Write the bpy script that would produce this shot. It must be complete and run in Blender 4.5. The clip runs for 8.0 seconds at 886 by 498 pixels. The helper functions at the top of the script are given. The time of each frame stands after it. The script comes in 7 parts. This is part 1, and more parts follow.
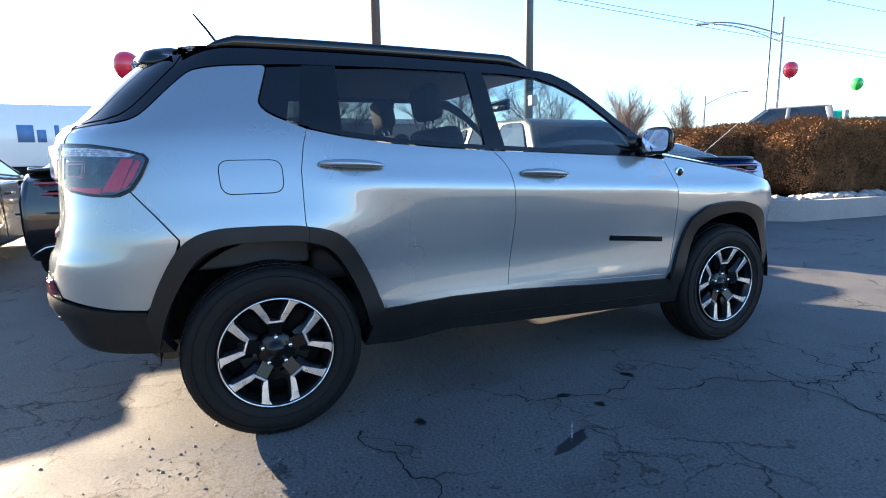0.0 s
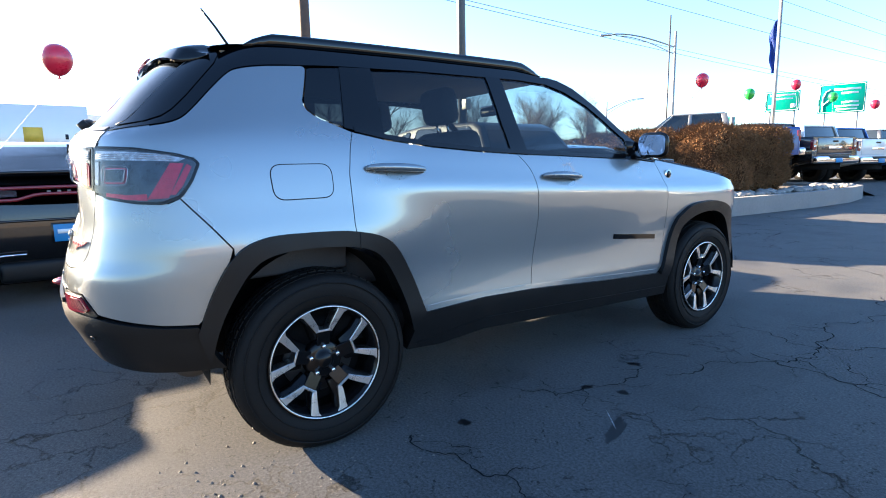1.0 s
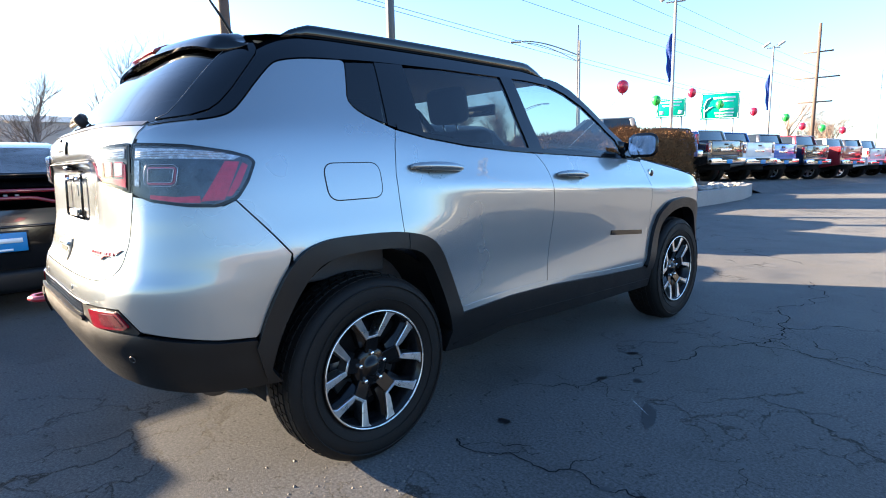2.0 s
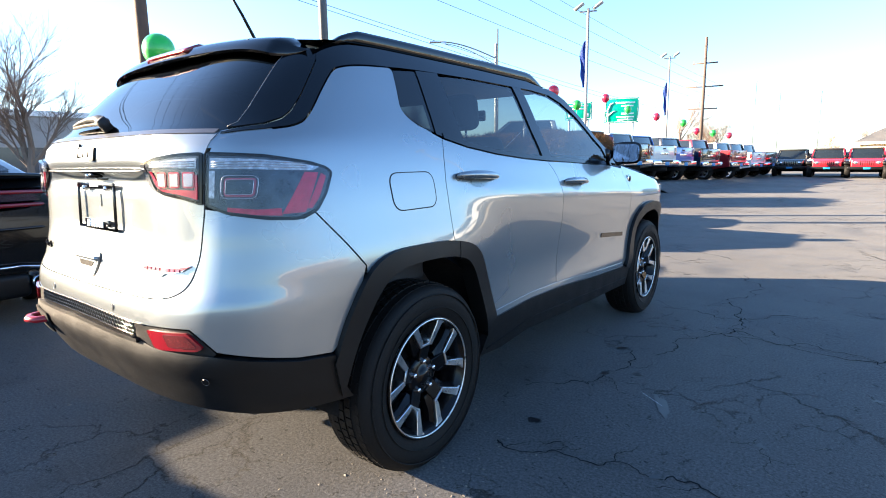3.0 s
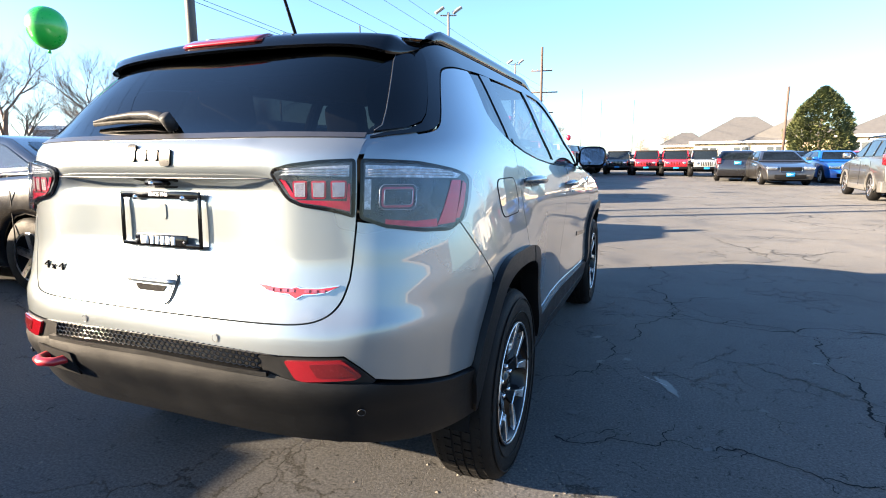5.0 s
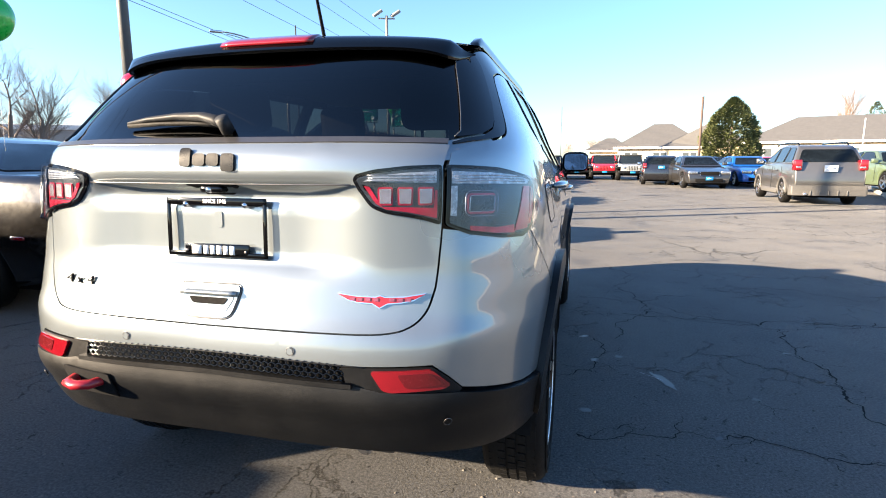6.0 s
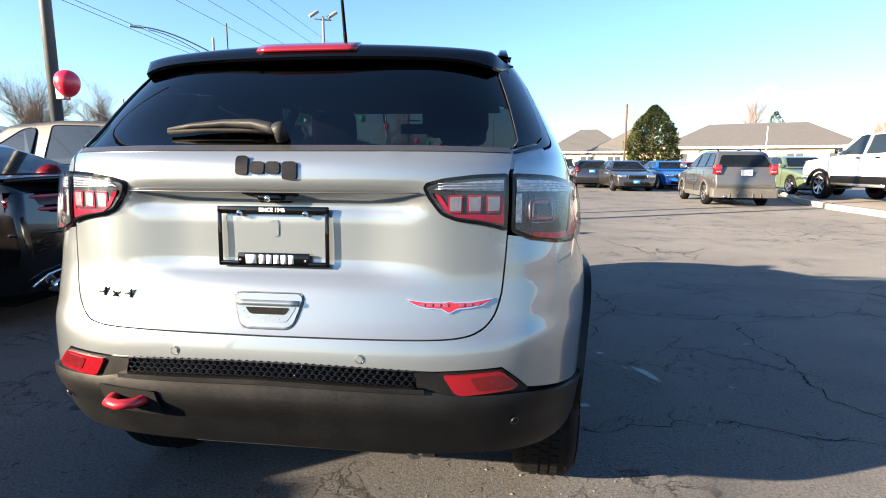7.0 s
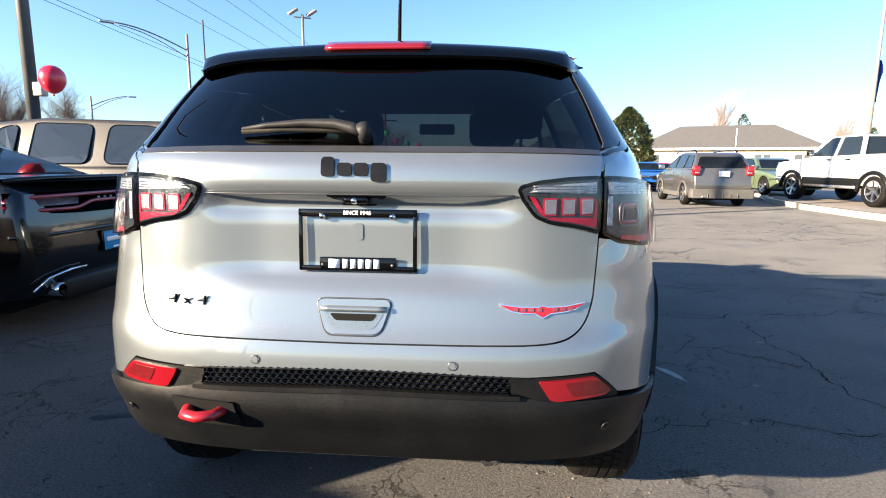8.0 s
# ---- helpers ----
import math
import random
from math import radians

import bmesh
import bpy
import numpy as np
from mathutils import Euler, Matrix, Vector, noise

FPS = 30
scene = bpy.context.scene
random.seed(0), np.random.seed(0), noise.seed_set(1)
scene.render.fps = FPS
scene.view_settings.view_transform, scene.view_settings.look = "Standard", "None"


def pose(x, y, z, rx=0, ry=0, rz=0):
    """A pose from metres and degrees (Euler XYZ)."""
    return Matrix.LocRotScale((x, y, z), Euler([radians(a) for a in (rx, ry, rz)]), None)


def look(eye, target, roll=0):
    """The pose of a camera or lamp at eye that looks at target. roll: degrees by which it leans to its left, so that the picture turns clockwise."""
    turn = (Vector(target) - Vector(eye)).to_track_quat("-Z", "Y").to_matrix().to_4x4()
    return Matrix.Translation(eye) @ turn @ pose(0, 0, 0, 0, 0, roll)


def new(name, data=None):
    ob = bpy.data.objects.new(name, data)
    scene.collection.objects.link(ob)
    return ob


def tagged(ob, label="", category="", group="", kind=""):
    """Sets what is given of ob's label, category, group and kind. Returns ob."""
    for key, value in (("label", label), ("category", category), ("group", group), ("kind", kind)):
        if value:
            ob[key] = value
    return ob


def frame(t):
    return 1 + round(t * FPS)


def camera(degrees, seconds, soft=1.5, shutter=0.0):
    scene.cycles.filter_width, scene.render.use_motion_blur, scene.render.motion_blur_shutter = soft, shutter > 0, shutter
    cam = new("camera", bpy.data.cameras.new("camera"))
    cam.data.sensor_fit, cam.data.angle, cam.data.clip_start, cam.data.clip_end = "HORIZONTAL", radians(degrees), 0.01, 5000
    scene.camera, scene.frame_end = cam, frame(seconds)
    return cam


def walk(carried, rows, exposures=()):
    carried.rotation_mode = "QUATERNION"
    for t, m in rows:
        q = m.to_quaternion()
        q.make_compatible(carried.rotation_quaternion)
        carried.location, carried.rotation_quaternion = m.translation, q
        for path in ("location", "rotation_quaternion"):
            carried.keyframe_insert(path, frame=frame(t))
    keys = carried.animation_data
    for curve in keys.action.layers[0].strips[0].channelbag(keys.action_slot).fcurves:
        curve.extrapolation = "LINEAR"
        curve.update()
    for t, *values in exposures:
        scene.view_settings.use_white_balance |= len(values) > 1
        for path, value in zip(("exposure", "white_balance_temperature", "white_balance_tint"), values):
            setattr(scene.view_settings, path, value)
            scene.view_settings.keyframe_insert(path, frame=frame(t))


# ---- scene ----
cam = camera(79.0, 8.0, 1.0)
PATH = [
    (0, (3.097, -0.243, 1.118), (1.296, 0.568, 0.802), -1.0),
    (0.5, (2.991, -0.482, 1.106), (1.257, 0.466, 0.798), -1.2),
    (1, (2.856, -0.74, 1.133), (1.209, 0.351, 0.82), -1.1),
    (1.5, (2.693, -0.948, 1.134), (1.141, 0.273, 0.814), -0.9),
    (1.7, (2.621, -1.025, 1.127), (1.108, 0.244, 0.811), -1.1),
    (2.8, (2.189, -1.456, 1.162), (0.945, 0.078, 0.847), -1.0),
    (3, (2.131, -1.516, 1.179), (0.924, 0.046, 0.857), -0.8),
    (3.5, (1.937, -1.642, 1.171), (0.84, -0.001, 0.849), -0.8),
    (4, (1.736, -1.739, 1.189), (0.755, -0.028, 0.859), -0.6),
    (4.2, (1.644, -1.754, 1.19), (0.719, -0.01, 0.866), -0.9),
    (5.3, (1.257, -1.978, 1.221), (0.598, -0.119, 0.89), -0.1),
    (5.5, (1.177, -1.999, 1.21), (0.566, -0.122, 0.889), -0.2),
    (6, (0.982, -2.042, 1.224), (0.491, -0.13, 0.9), -0.0),
    (6.5, (0.816, -2.102, 1.228), (0.452, -0.162, 0.907), 0.1),
    (7, (0.645, -2.147, 1.238), (0.397, -0.187, 0.926), 0.2),
    (7.5, (0.475, -2.154, 1.243), (0.291, -0.187, 0.934), 0.3),
    (8, (0.336, -2.147, 1.241), (0.182, -0.177, 0.93), 0.4),
]
walk(cam, [(t, look(eye, target, roll)) for t, eye, target, roll in PATH], exposures=((0, 3.42, 5450, 10), (1.5, 3.4, 5450, 10), (3.5, 3.25, 5500, 10), (5.5, 2.92, 5480, 10), (8, 2.55, 5450, 10)))

# ---- world, sun ----
SUN_AZ = math.atan2(-0.5, -0.87)          # from the car the sun stands on the left, a little behind
SUN_EL = radians(16.5)
world = bpy.data.worlds.new("sky")
scene.world = world
world.use_nodes = True
wn = world.node_tree.nodes
sky = wn.new("ShaderNodeTexSky")
sky.sky_type, sky.sun_disc = "NISHITA", False
sky.sun_elevation = SUN_EL
sky.sun_rotation = radians(90) - SUN_AZ
sky.air_density, sky.dust_density, sky.ozone_density = 1.0, 0.7, 2.4
wn["Background"].inputs["Strength"].default_value = 0.05
world.node_tree.links.new(sky.outputs[0], wn["Background"].inputs["Color"])
sun_data = bpy.data.lights.new("sun", "SUN")
sun_data.energy, sun_data.angle, sun_data.color = 5.0, radians(0.55), (1.0, 0.71, 0.41)
sun_dir = Vector((math.cos(SUN_EL) * math.cos(SUN_AZ), math.cos(SUN_EL) * math.sin(SUN_AZ), math.sin(SUN_EL)))
new("sun", sun_data).matrix_world = look(sun_dir * 60, (0, 0, 0))


# ---- materials ----
def mat(name, base, rough=0.5, metal=0.0, vary=0.12, scale=6.0, bump=0.0, bump_scale=120.0, coat=0.0, emit=None, spec=0.5):
    """A surface with grain at two scales, by object coordinates."""
    m = bpy.data.materials.new(name)
    m.use_nodes = True
    nt = m.node_tree
    n, l = nt.nodes, nt.links
    b = n["Principled BSDF"]
    b.inputs["Roughness"].default_value = rough
    b.inputs["Metallic"].default_value = metal
    b.inputs["Coat Weight"].default_value = coat
    b.inputs["Coat Roughness"].default_value = 0.04
    b.inputs["Specular IOR Level"].default_value = spec
    tc = n.new("ShaderNodeTexCoord")
    a = n.new("ShaderNodeTexNoise")
    a.inputs["Scale"].default_value, a.inputs["Detail"].default_value = scale, 6
    l.new(tc.outputs["Object"], a.inputs["Vector"])
    c = n.new("ShaderNodeTexNoise")
    c.inputs["Scale"].default_value, c.inputs["Detail"].default_value = scale * 14, 3
    l.new(tc.outputs["Object"], c.inputs["Vector"])
    add = n.new("ShaderNodeMath")
    add.operation = "ADD"
    l.new(a.outputs["Fac"], add.inputs[0]), l.new(c.outputs["Fac"], add.inputs[1])
    r = n.new("ShaderNodeMapRange")
    r.inputs["From Min"].default_value, r.inputs["From Max"].default_value = 0.6, 1.4
    r.inputs["To Min"].default_value, r.inputs["To Max"].default_value = 1 - vary, 1 + vary
    l.new(add.outputs[0], r.inputs["Value"])
    mul = n.new("ShaderNodeVectorMath")
    mul.operation = "SCALE"
    mul.inputs[0].default_value = base[:3]
    l.new(r.outputs[0], mul.inputs["Scale"]), l.new(mul.outputs[0], b.inputs["Base Color"])
    r2 = n.new("ShaderNodeMapRange")
    r2.inputs["From Min"].default_value, r2.inputs["From Max"].default_value = 0.6, 1.4
    r2.inputs["To Min"].default_value, r2.inputs["To Max"].default_value = rough * 0.8, min(rough * 1.2, 1)
    l.new(add.outputs[0], r2.inputs["Value"]), l.new(r2.outputs[0], b.inputs["Roughness"])
    if bump:
        d = n.new("ShaderNodeTexNoise")
        d.inputs["Scale"].default_value, d.inputs["Detail"].default_value = bump_scale, 4
        l.new(tc.outputs["Object"], d.inputs["Vector"])
        bp = n.new("ShaderNodeBump")
        bp.inputs["Strength"].default_value, bp.inputs["Distance"].default_value = bump, 0.004
        l.new(d.outputs["Fac"], bp.inputs["Height"]), l.new(bp.outputs[0], b.inputs["Normal"])
    if emit:
        b.inputs["Emission Color"].default_value = (*base[:3], 1)
        b.inputs["Emission Strength"].default_value = emit
    return m


def paint(name, base, metal=0.0, rough=0.35):
    """Car paint: a base coat with fine flake under a clear coat, a film of dust in broad patches."""
    m = bpy.data.materials.new(name)
    m.use_nodes = True
    n, l = m.node_tree.nodes, m.node_tree.links
    b = n["Principled BSDF"]
    b.inputs["Base Color"].default_value = (*base, 1)
    b.inputs["Metallic"].default_value, b.inputs["Roughness"].default_value = metal, rough
    b.inputs["Coat Weight"].default_value, b.inputs["Coat Roughness"].default_value, b.inputs["Coat IOR"].default_value = 1.0, 0.012, 1.7
    tc, k, r = n.new("ShaderNodeTexCoord"), n.new("ShaderNodeTexNoise"), n.new("ShaderNodeMapRange")
    k.inputs["Scale"].default_value, k.inputs["Detail"].default_value = 1.3, 4
    r.inputs["From Min"].default_value, r.inputs["From Max"].default_value = 0.3, 0.7
    r.inputs["To Min"].default_value, r.inputs["To Max"].default_value = rough - 0.025, rough + 0.03
    l.new(tc.outputs["Object"], k.inputs["Vector"]), l.new(k.outputs["Fac"], r.inputs["Value"]), l.new(r.outputs[0], b.inputs["Roughness"])
    return m


def glass(name, tint, gloss=0.02, least=0.055):
    """A pane: tinted see-through with a Fresnel gloss."""
    m = bpy.data.materials.new(name)
    m.use_nodes = True
    n, l = m.node_tree.nodes, m.node_tree.links
    n.remove(n["Principled BSDF"])
    t, g, mix, f = n.new("ShaderNodeBsdfTransparent"), n.new("ShaderNodeBsdfGlossy"), n.new("ShaderNodeMixShader"), n.new("ShaderNodeLayerWeight")
    t.inputs["Color"].default_value = (*tint, 1)
    g.inputs["Roughness"].default_value = gloss
    f.inputs["Blend"].default_value = 0.5
    p5, ma = n.new("ShaderNodeMath"), n.new("ShaderNodeMath")
    p5.operation, p5.inputs[1].default_value = "POWER", 4.5
    ma.operation, ma.inputs[1].default_value, ma.inputs[2].default_value = "MULTIPLY_ADD", 0.90, least
    l.new(f.outputs["Facing"], p5.inputs[0]), l.new(p5.outputs[0], ma.inputs[0]), l.new(ma.outputs[0], mix.inputs[0])
    l.new(t.outputs[0], mix.inputs[1]), l.new(g.outputs[0], mix.inputs[2])
    l.new(mix.outputs[0], n["Material Output"].inputs["Surface"])
    return m


SILVER = paint("silver_paint", (0.216, 0.246, 0.266), 0.65, 0.29)
BLACK_GLOSS = mat("gloss_black", (0.0016, 0.0016, 0.002), 0.07, 0, 0.1, 3, spec=0.4)
ROOF_BLACK = mat("roof_black", (0.0009, 0.0011, 0.0016), 0.035, 0, 0.1, 3, spec=0.45)
CLAD = mat("black_cladding", (0.0044, 0.0048, 0.0054), 0.44, 0, 0.2, 9, bump=0.12, bump_scale=420, spec=0.27)
RUBBER = mat("tyre_rubber", (0.005, 0.0048, 0.0047), 0.66, 0, 0.3, 9, bump=0.3, bump_scale=300, spec=0.2)
# near-black; also the shade of pockets that are only flat plates
DARK = mat("dark_recess", (0.005, 0.005, 0.0055), 0.85, 0, 0.2, 8, spec=0.15)
GAP = mat("shut_gap", (0.004, 0.004, 0.004), 0.9)
MACHINED = mat("machined_alloy", (0.72, 0.73, 0.74), 0.3, 1.0, 0.08, 30)
RIM_BLACK = mat("rim_black", (0.0045, 0.0045, 0.005), 0.18, 0.0, 0.1, 9, spec=0.25)
CHROME = mat("chrome", (0.8, 0.8, 0.82), 0.09, 1.0, 0.04, 5)
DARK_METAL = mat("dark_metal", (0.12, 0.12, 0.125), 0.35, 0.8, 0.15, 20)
RED_LENS = mat("red_lens", (0.16, 0.004, 0.008), 0.13, 0, 0.12, 14, coat=1.0)
RED_PAINT = mat("red_hook", (0.26, 0.007, 0.014), 0.35, 0, 0.12, 12, coat=0.4)
PLATE_WHITE = mat("plate_white", (0.78, 0.79, 0.8), 0.4, 0, 0.04, 9)
PLATE_BLUE = mat("plate_blue", (0.025, 0.20, 0.46), 0.4, 0, 0.06, 9)
WHITE_PRINT = mat("white_print", (0.85, 0.85, 0.85), 0.5, 0, 0.02)
TINT = glass("privacy_glass", (0.055, 0.06, 0.063))
SIDE_TINT = glass("tinted_side_glass", (0.30, 0.32, 0.32))
CLEAR = glass("clear_glass", (0.66, 0.74, 0.76))
LENS = glass("lamp_lens", (0.80, 0.80, 0.82), 0.012, 0.03)
CAR_GLASS = mat("car_glass", (0.012, 0.016, 0.018), 0.04, 0, 0.1, 2, spec=0.9)
SEAT = mat("seat_cloth", (0.035, 0.035, 0.038), 0.75, 0, 0.2, 30, bump=0.3)
PEARL = mat("lamp_silver", (0.6, 0.61, 0.63), 0.2, 0.9, 0.1, 40)
SEATBELT = mat("seat_beige", (0.42, 0.38, 0.32), 0.7, 0, 0.1, 20)


def asphalt_mat():
    m = bpy.data.materials.new("asphalt")
    m.use_nodes = True
    nt = m.node_tree
    n, l = nt.nodes, nt.links
    b = n["Principled BSDF"]
    tc = n.new("ShaderNodeTexCoord")

    def noise_node(scale, detail=5, rough=0.6):
        k = n.new("ShaderNodeTexNoise")
        k.inputs["Scale"].default_value, k.inputs["Detail"].default_value, k.inputs["Roughness"].default_value = scale, detail, rough
        l.new(tc.outputs["Object"], k.inputs["Vector"])
        return k

    def ramp(src, *stops):
        r = n.new("ShaderNodeValToRGB")
        e = r.color_ramp.elements
        while len(e) < len(stops):
            e.new(0.5)
        for q, (pos, v) in zip(e, stops):
            q.position, q.color = pos, (v, v, v, 1)
        l.new(src, r.inputs[0])
        return r.outputs[0]

    def math_node(op, x, y):
        k = n.new("ShaderNodeMath")
        k.operation = op
        for i, v in enumerate((x, y)):
            if isinstance(v, (int, float)):
                k.inputs[i].default_value = v
            else:
                l.new(v, k.inputs[i])
        return k.outputs[0]

    grain = noise_node(85, 6, 0.82)
    patch = noise_node(0.35, 6, 0.65)
    stain = noise_node(1.6, 6, 0.62)
    # cracks: the borders of a distorted cell pattern, broken up by noise
    wob = noise_node(1.6, 12, 0.66)
    mixv = n.new("ShaderNodeVectorMath")
    mixv.operation = "MULTIPLY_ADD"
    mixv.inputs[1].default_value = (0.75, 0.75, 0)
    l.new(wob.outputs["Color"], mixv.inputs[0]), l.new(tc.outputs["Object"], mixv.inputs[2])

    def cracks(scale, width, gate_scale, lo, hi):
        v = n.new("ShaderNodeTexVoronoi")
        v.feature = "DISTANCE_TO_EDGE"
        v.inputs["Scale"].default_value = scale
        l.new(mixv.outputs[0], v.inputs["Vector"])
        c = ramp(v.outputs["Distance"], (0.0, 1), (width, 0))
        g = ramp(noise_node(gate_scale, 2, 0.5).outputs["Fac"], (lo, 0), (hi, 1))
        return math_node("MULTIPLY", c, g)

    big = cracks(0.46, 0.0030, 0.5, 0.53, 0.60)
    fine = cracks(2.3, 0.009, 0.55, 0.56, 0.62)
    hair = cracks(6.0, 0.020, 1.3, 0.60, 0.64)
    worn = cracks(0.46, 0.032, 0.9, 0.42, 0.60)
    crack = math_node("MAXIMUM", math_node("MAXIMUM", big, math_node("MULTIPLY", fine, 0.85)), math_node("MULTIPLY", hair, 0.7))
    base = math_node("MULTIPLY", ramp(patch.outputs["Fac"], (0.3, 0.062), (0.7, 0.090)), ramp(grain.outputs["Fac"], (0.34, 0.30), (0.5, 0.95), (0.66, 1.7)))
    base = math_node("MULTIPLY", base, ramp(stain.outputs["Fac"], (0.28, 0.6), (0.46, 1.0), (0.8, 1.12)))
    # pale chips of stone, sparse
    chips = n.new("ShaderNodeTexVoronoi")
    chips.inputs["Scale"].default_value = 55
    l.new(tc.outputs["Object"], chips.inputs["Vector"])
    chip = math_node("MULTIPLY", ramp(chips.outputs["Distance"], (0.10, 1), (0.22, 0)), ramp(noise_node(24, 3, 0.6).outputs["Fac"], (0.56, 0), (0.64, 1)))
    base = math_node("ADD", base, math_node("MULTIPLY", chip, 0.07))
    # dark pits where stone has broken out, sparse
    pits = n.new("ShaderNodeTexVoronoi")
    pits.inputs["Scale"].default_value = 26
    l.new(mixv.outputs[0], pits.inputs["Vector"])
    pit = math_node("MULTIPLY", ramp(pits.outputs["Distance"], (0.16, 1), (0.26, 0)), ramp(noise_node(7, 4, 0.65).outputs["Fac"], (0.53, 0), (0.57, 1)))
    base = math_node("MULTIPLY", base, math_node("SUBTRACT", 1.0, math_node("MULTIPLY", pit, 0.8)))
    base = math_node("MULTIPLY", base, math_node("SUBTRACT", 1.0, math_node("MULTIPLY", worn, 0.06)))
    base = math_node("MULTIPLY", base, math_node("SUBTRACT", 1.0, math_node("MULTIPLY", crack, 0.76)))
    col = n.new("ShaderNodeCombineColor")
    for i, k in enumerate((1.0, 1.0, 1.0)):
        l.new(math_node("MULTIPLY", base, k), col.inputs[i])
    l.new(col.outputs[0], b.inputs["Base Color"])
    l.new(ramp(stain.outputs["Fac"], (0.3, 0.60), (0.7, 0.84)), b.inputs["Roughness"])
    height = math_node("SUBTRACT", math_node("MULTIPLY", grain.outputs["Fac"], 0.35), math_node("MULTIPLY", crack, 1.6))
    bp = n.new("ShaderNodeBump")
    bp.inputs["Strength"].default_value, bp.inputs["Distance"].default_value = 1.0, 0.009
    b.inputs["Diffuse Roughness"].default_value = 1.0
    b.inputs["Specular IOR Level"].default_value = 0.25
    l.new(height, bp.inputs["Height"]), l.new(bp.outputs[0], b.inputs["Normal"])
    return m


# ---- helpers for building ----
def part(name, bm, material, parent=None, label="", smooth=True):
    me = bpy.data.meshes.new(name)
    bm.normal_update()
    if smooth:
        for f in bm.faces:
            f.smooth = True
    bm.to_mesh(me)
    bm.free()
    for m in material if isinstance(material, (list, tuple)) else [material]:
        me.materials.append(m)
    ob = new(name, me)
    ob.parent = parent
    if label:
        tagged(ob, label)
    return ob


def thing(name, label, category, m=None, group="", kind=""):
    ob = new(name)
    ob.empty_display_size = 0.2
    if m is not None:
        ob.matrix_basis = m
    return tagged(ob, label, category, group, kind)


def sharp(bm, angle=35):
    bm.normal_update()
    for e in bm.edges:
        if len(e.link_faces) == 2 and e.calc_face_angle(0) > radians(angle):
            e.smooth = False
    return bm


def box(x0, x1, y0, y1, z0, z1, bevel=0.0, segs=2, bm=None):
    out = bm or bmesh.new()
    k = bmesh.new()
    bmesh.ops.create_cube(k, size=1)
    for v in k.verts:
        v.co = Vector(((x0 + x1) / 2 + v.co.x * (x1 - x0), (y0 + y1) / 2 + v.co.y * (y1 - y0), (z0 + z1) / 2 + v.co.z * (z1 - z0)))
    if bevel:
        bmesh.ops.bevel(k, geom=k.edges[:], offset=bevel, segments=segs, affect="EDGES", profile=0.5)
    return merge(out, k)


def merge(out, k, m=None):
    """Adds the bmesh k to out, under m."""
    me = bpy.data.meshes.new("tmp")
    if m is not None:
        k.transform(m)
    k.to_mesh(me)
    k.free()
    out.from_mesh(me)
    bpy.data.meshes.remove(me)
    return out


def bar(p, q, w, d=None, up=(0, 0, 1), bevel=0.0, bm=None):
    """A beam from p to q, w wide, d deep."""
    p, q = Vector(p), Vector(q)
    z = (q - p).normalized()
    x = z.cross(Vector(up))
    x = x.normalized() if x.length > 1e-4 else Vector((1, 0, 0))
    y = z.cross(x)
    m = Matrix((x, y, z)).transposed().to_4x4()
    m.translation = (p + q) / 2
    k = box(-w / 2, w / 2, -(d or w) / 2, (d or w) / 2, -(q - p).length / 2, (q - p).length / 2, bevel)
    return merge(bm or bmesh.new(), k, m)


def rod(p, q, r, r2=None, n=10, bm=None):
    p, q = Vector(p), Vector(q)
    k = bmesh.new()
    bmesh.ops.create_cone(k, cap_ends=True, segments=n, radius1=r, radius2=r if r2 is None else r2, depth=(q - p).length)
    m = (q - p).to_track_quat("Z", "Y").to_matrix().to_4x4()
    m.translation = (p + q) / 2
    return merge(bm or bmesh.new(), k, m)


def tube(points, r, n=8, closed=False, bm=None, flat=1.0):
    """A round bar along points."""
    bm = bm or bmesh.new()
    pts = [Vector(p) for p in points]
    rings = []
    for i, p in enumerate(pts):
        a = pts[(i - 1) % len(pts)] if (closed or i) else p
        b = pts[(i + 1) % len(pts)] if (closed or i < len(pts) - 1) else p
        t = (b - a).normalized()
        x = t.cross(Vector((0, 0, 1)))
        x = x.normalized() if x.length > 1e-3 else Vector((1, 0, 0))
        y = t.cross(x)
        rr = r[i] if isinstance(r, (list, tuple)) else r
        rings.append([bm.verts.new(p + rr * (math.cos(k * 2 * math.pi / n) * x + flat * math.sin(k * 2 * math.pi / n) * y)) for k in range(n)])
    for i in range(len(rings) - (0 if closed else 1)):
        a, b = rings[i], rings[(i + 1) % len(rings)]
        for k in range(n):
            bm.faces.new((a[k], a[(k + 1) % n], b[(k + 1) % n], b[k]))
    if not closed:
        bm.faces.new(rings[0][::-1]), bm.faces.new(rings[-1])
    return bm


def lathe(profile, n=40, bm=None, axis="x"):
    """Turns (radius, along) round the x axis."""
    bm = bm or bmesh.new()
    rings = []
    for r, a in profile:
        rings.append([bm.verts.new((a, r * math.cos(k * 2 * math.pi / n), r * math.sin(k * 2 * math.pi / n))) for k in range(n)])
    for a, b in zip(rings, rings[1:]):
        for k in range(n):
            bm.faces.new((a[k], a[(k + 1) % n], b[(k + 1) % n], b[k]))
    return bm


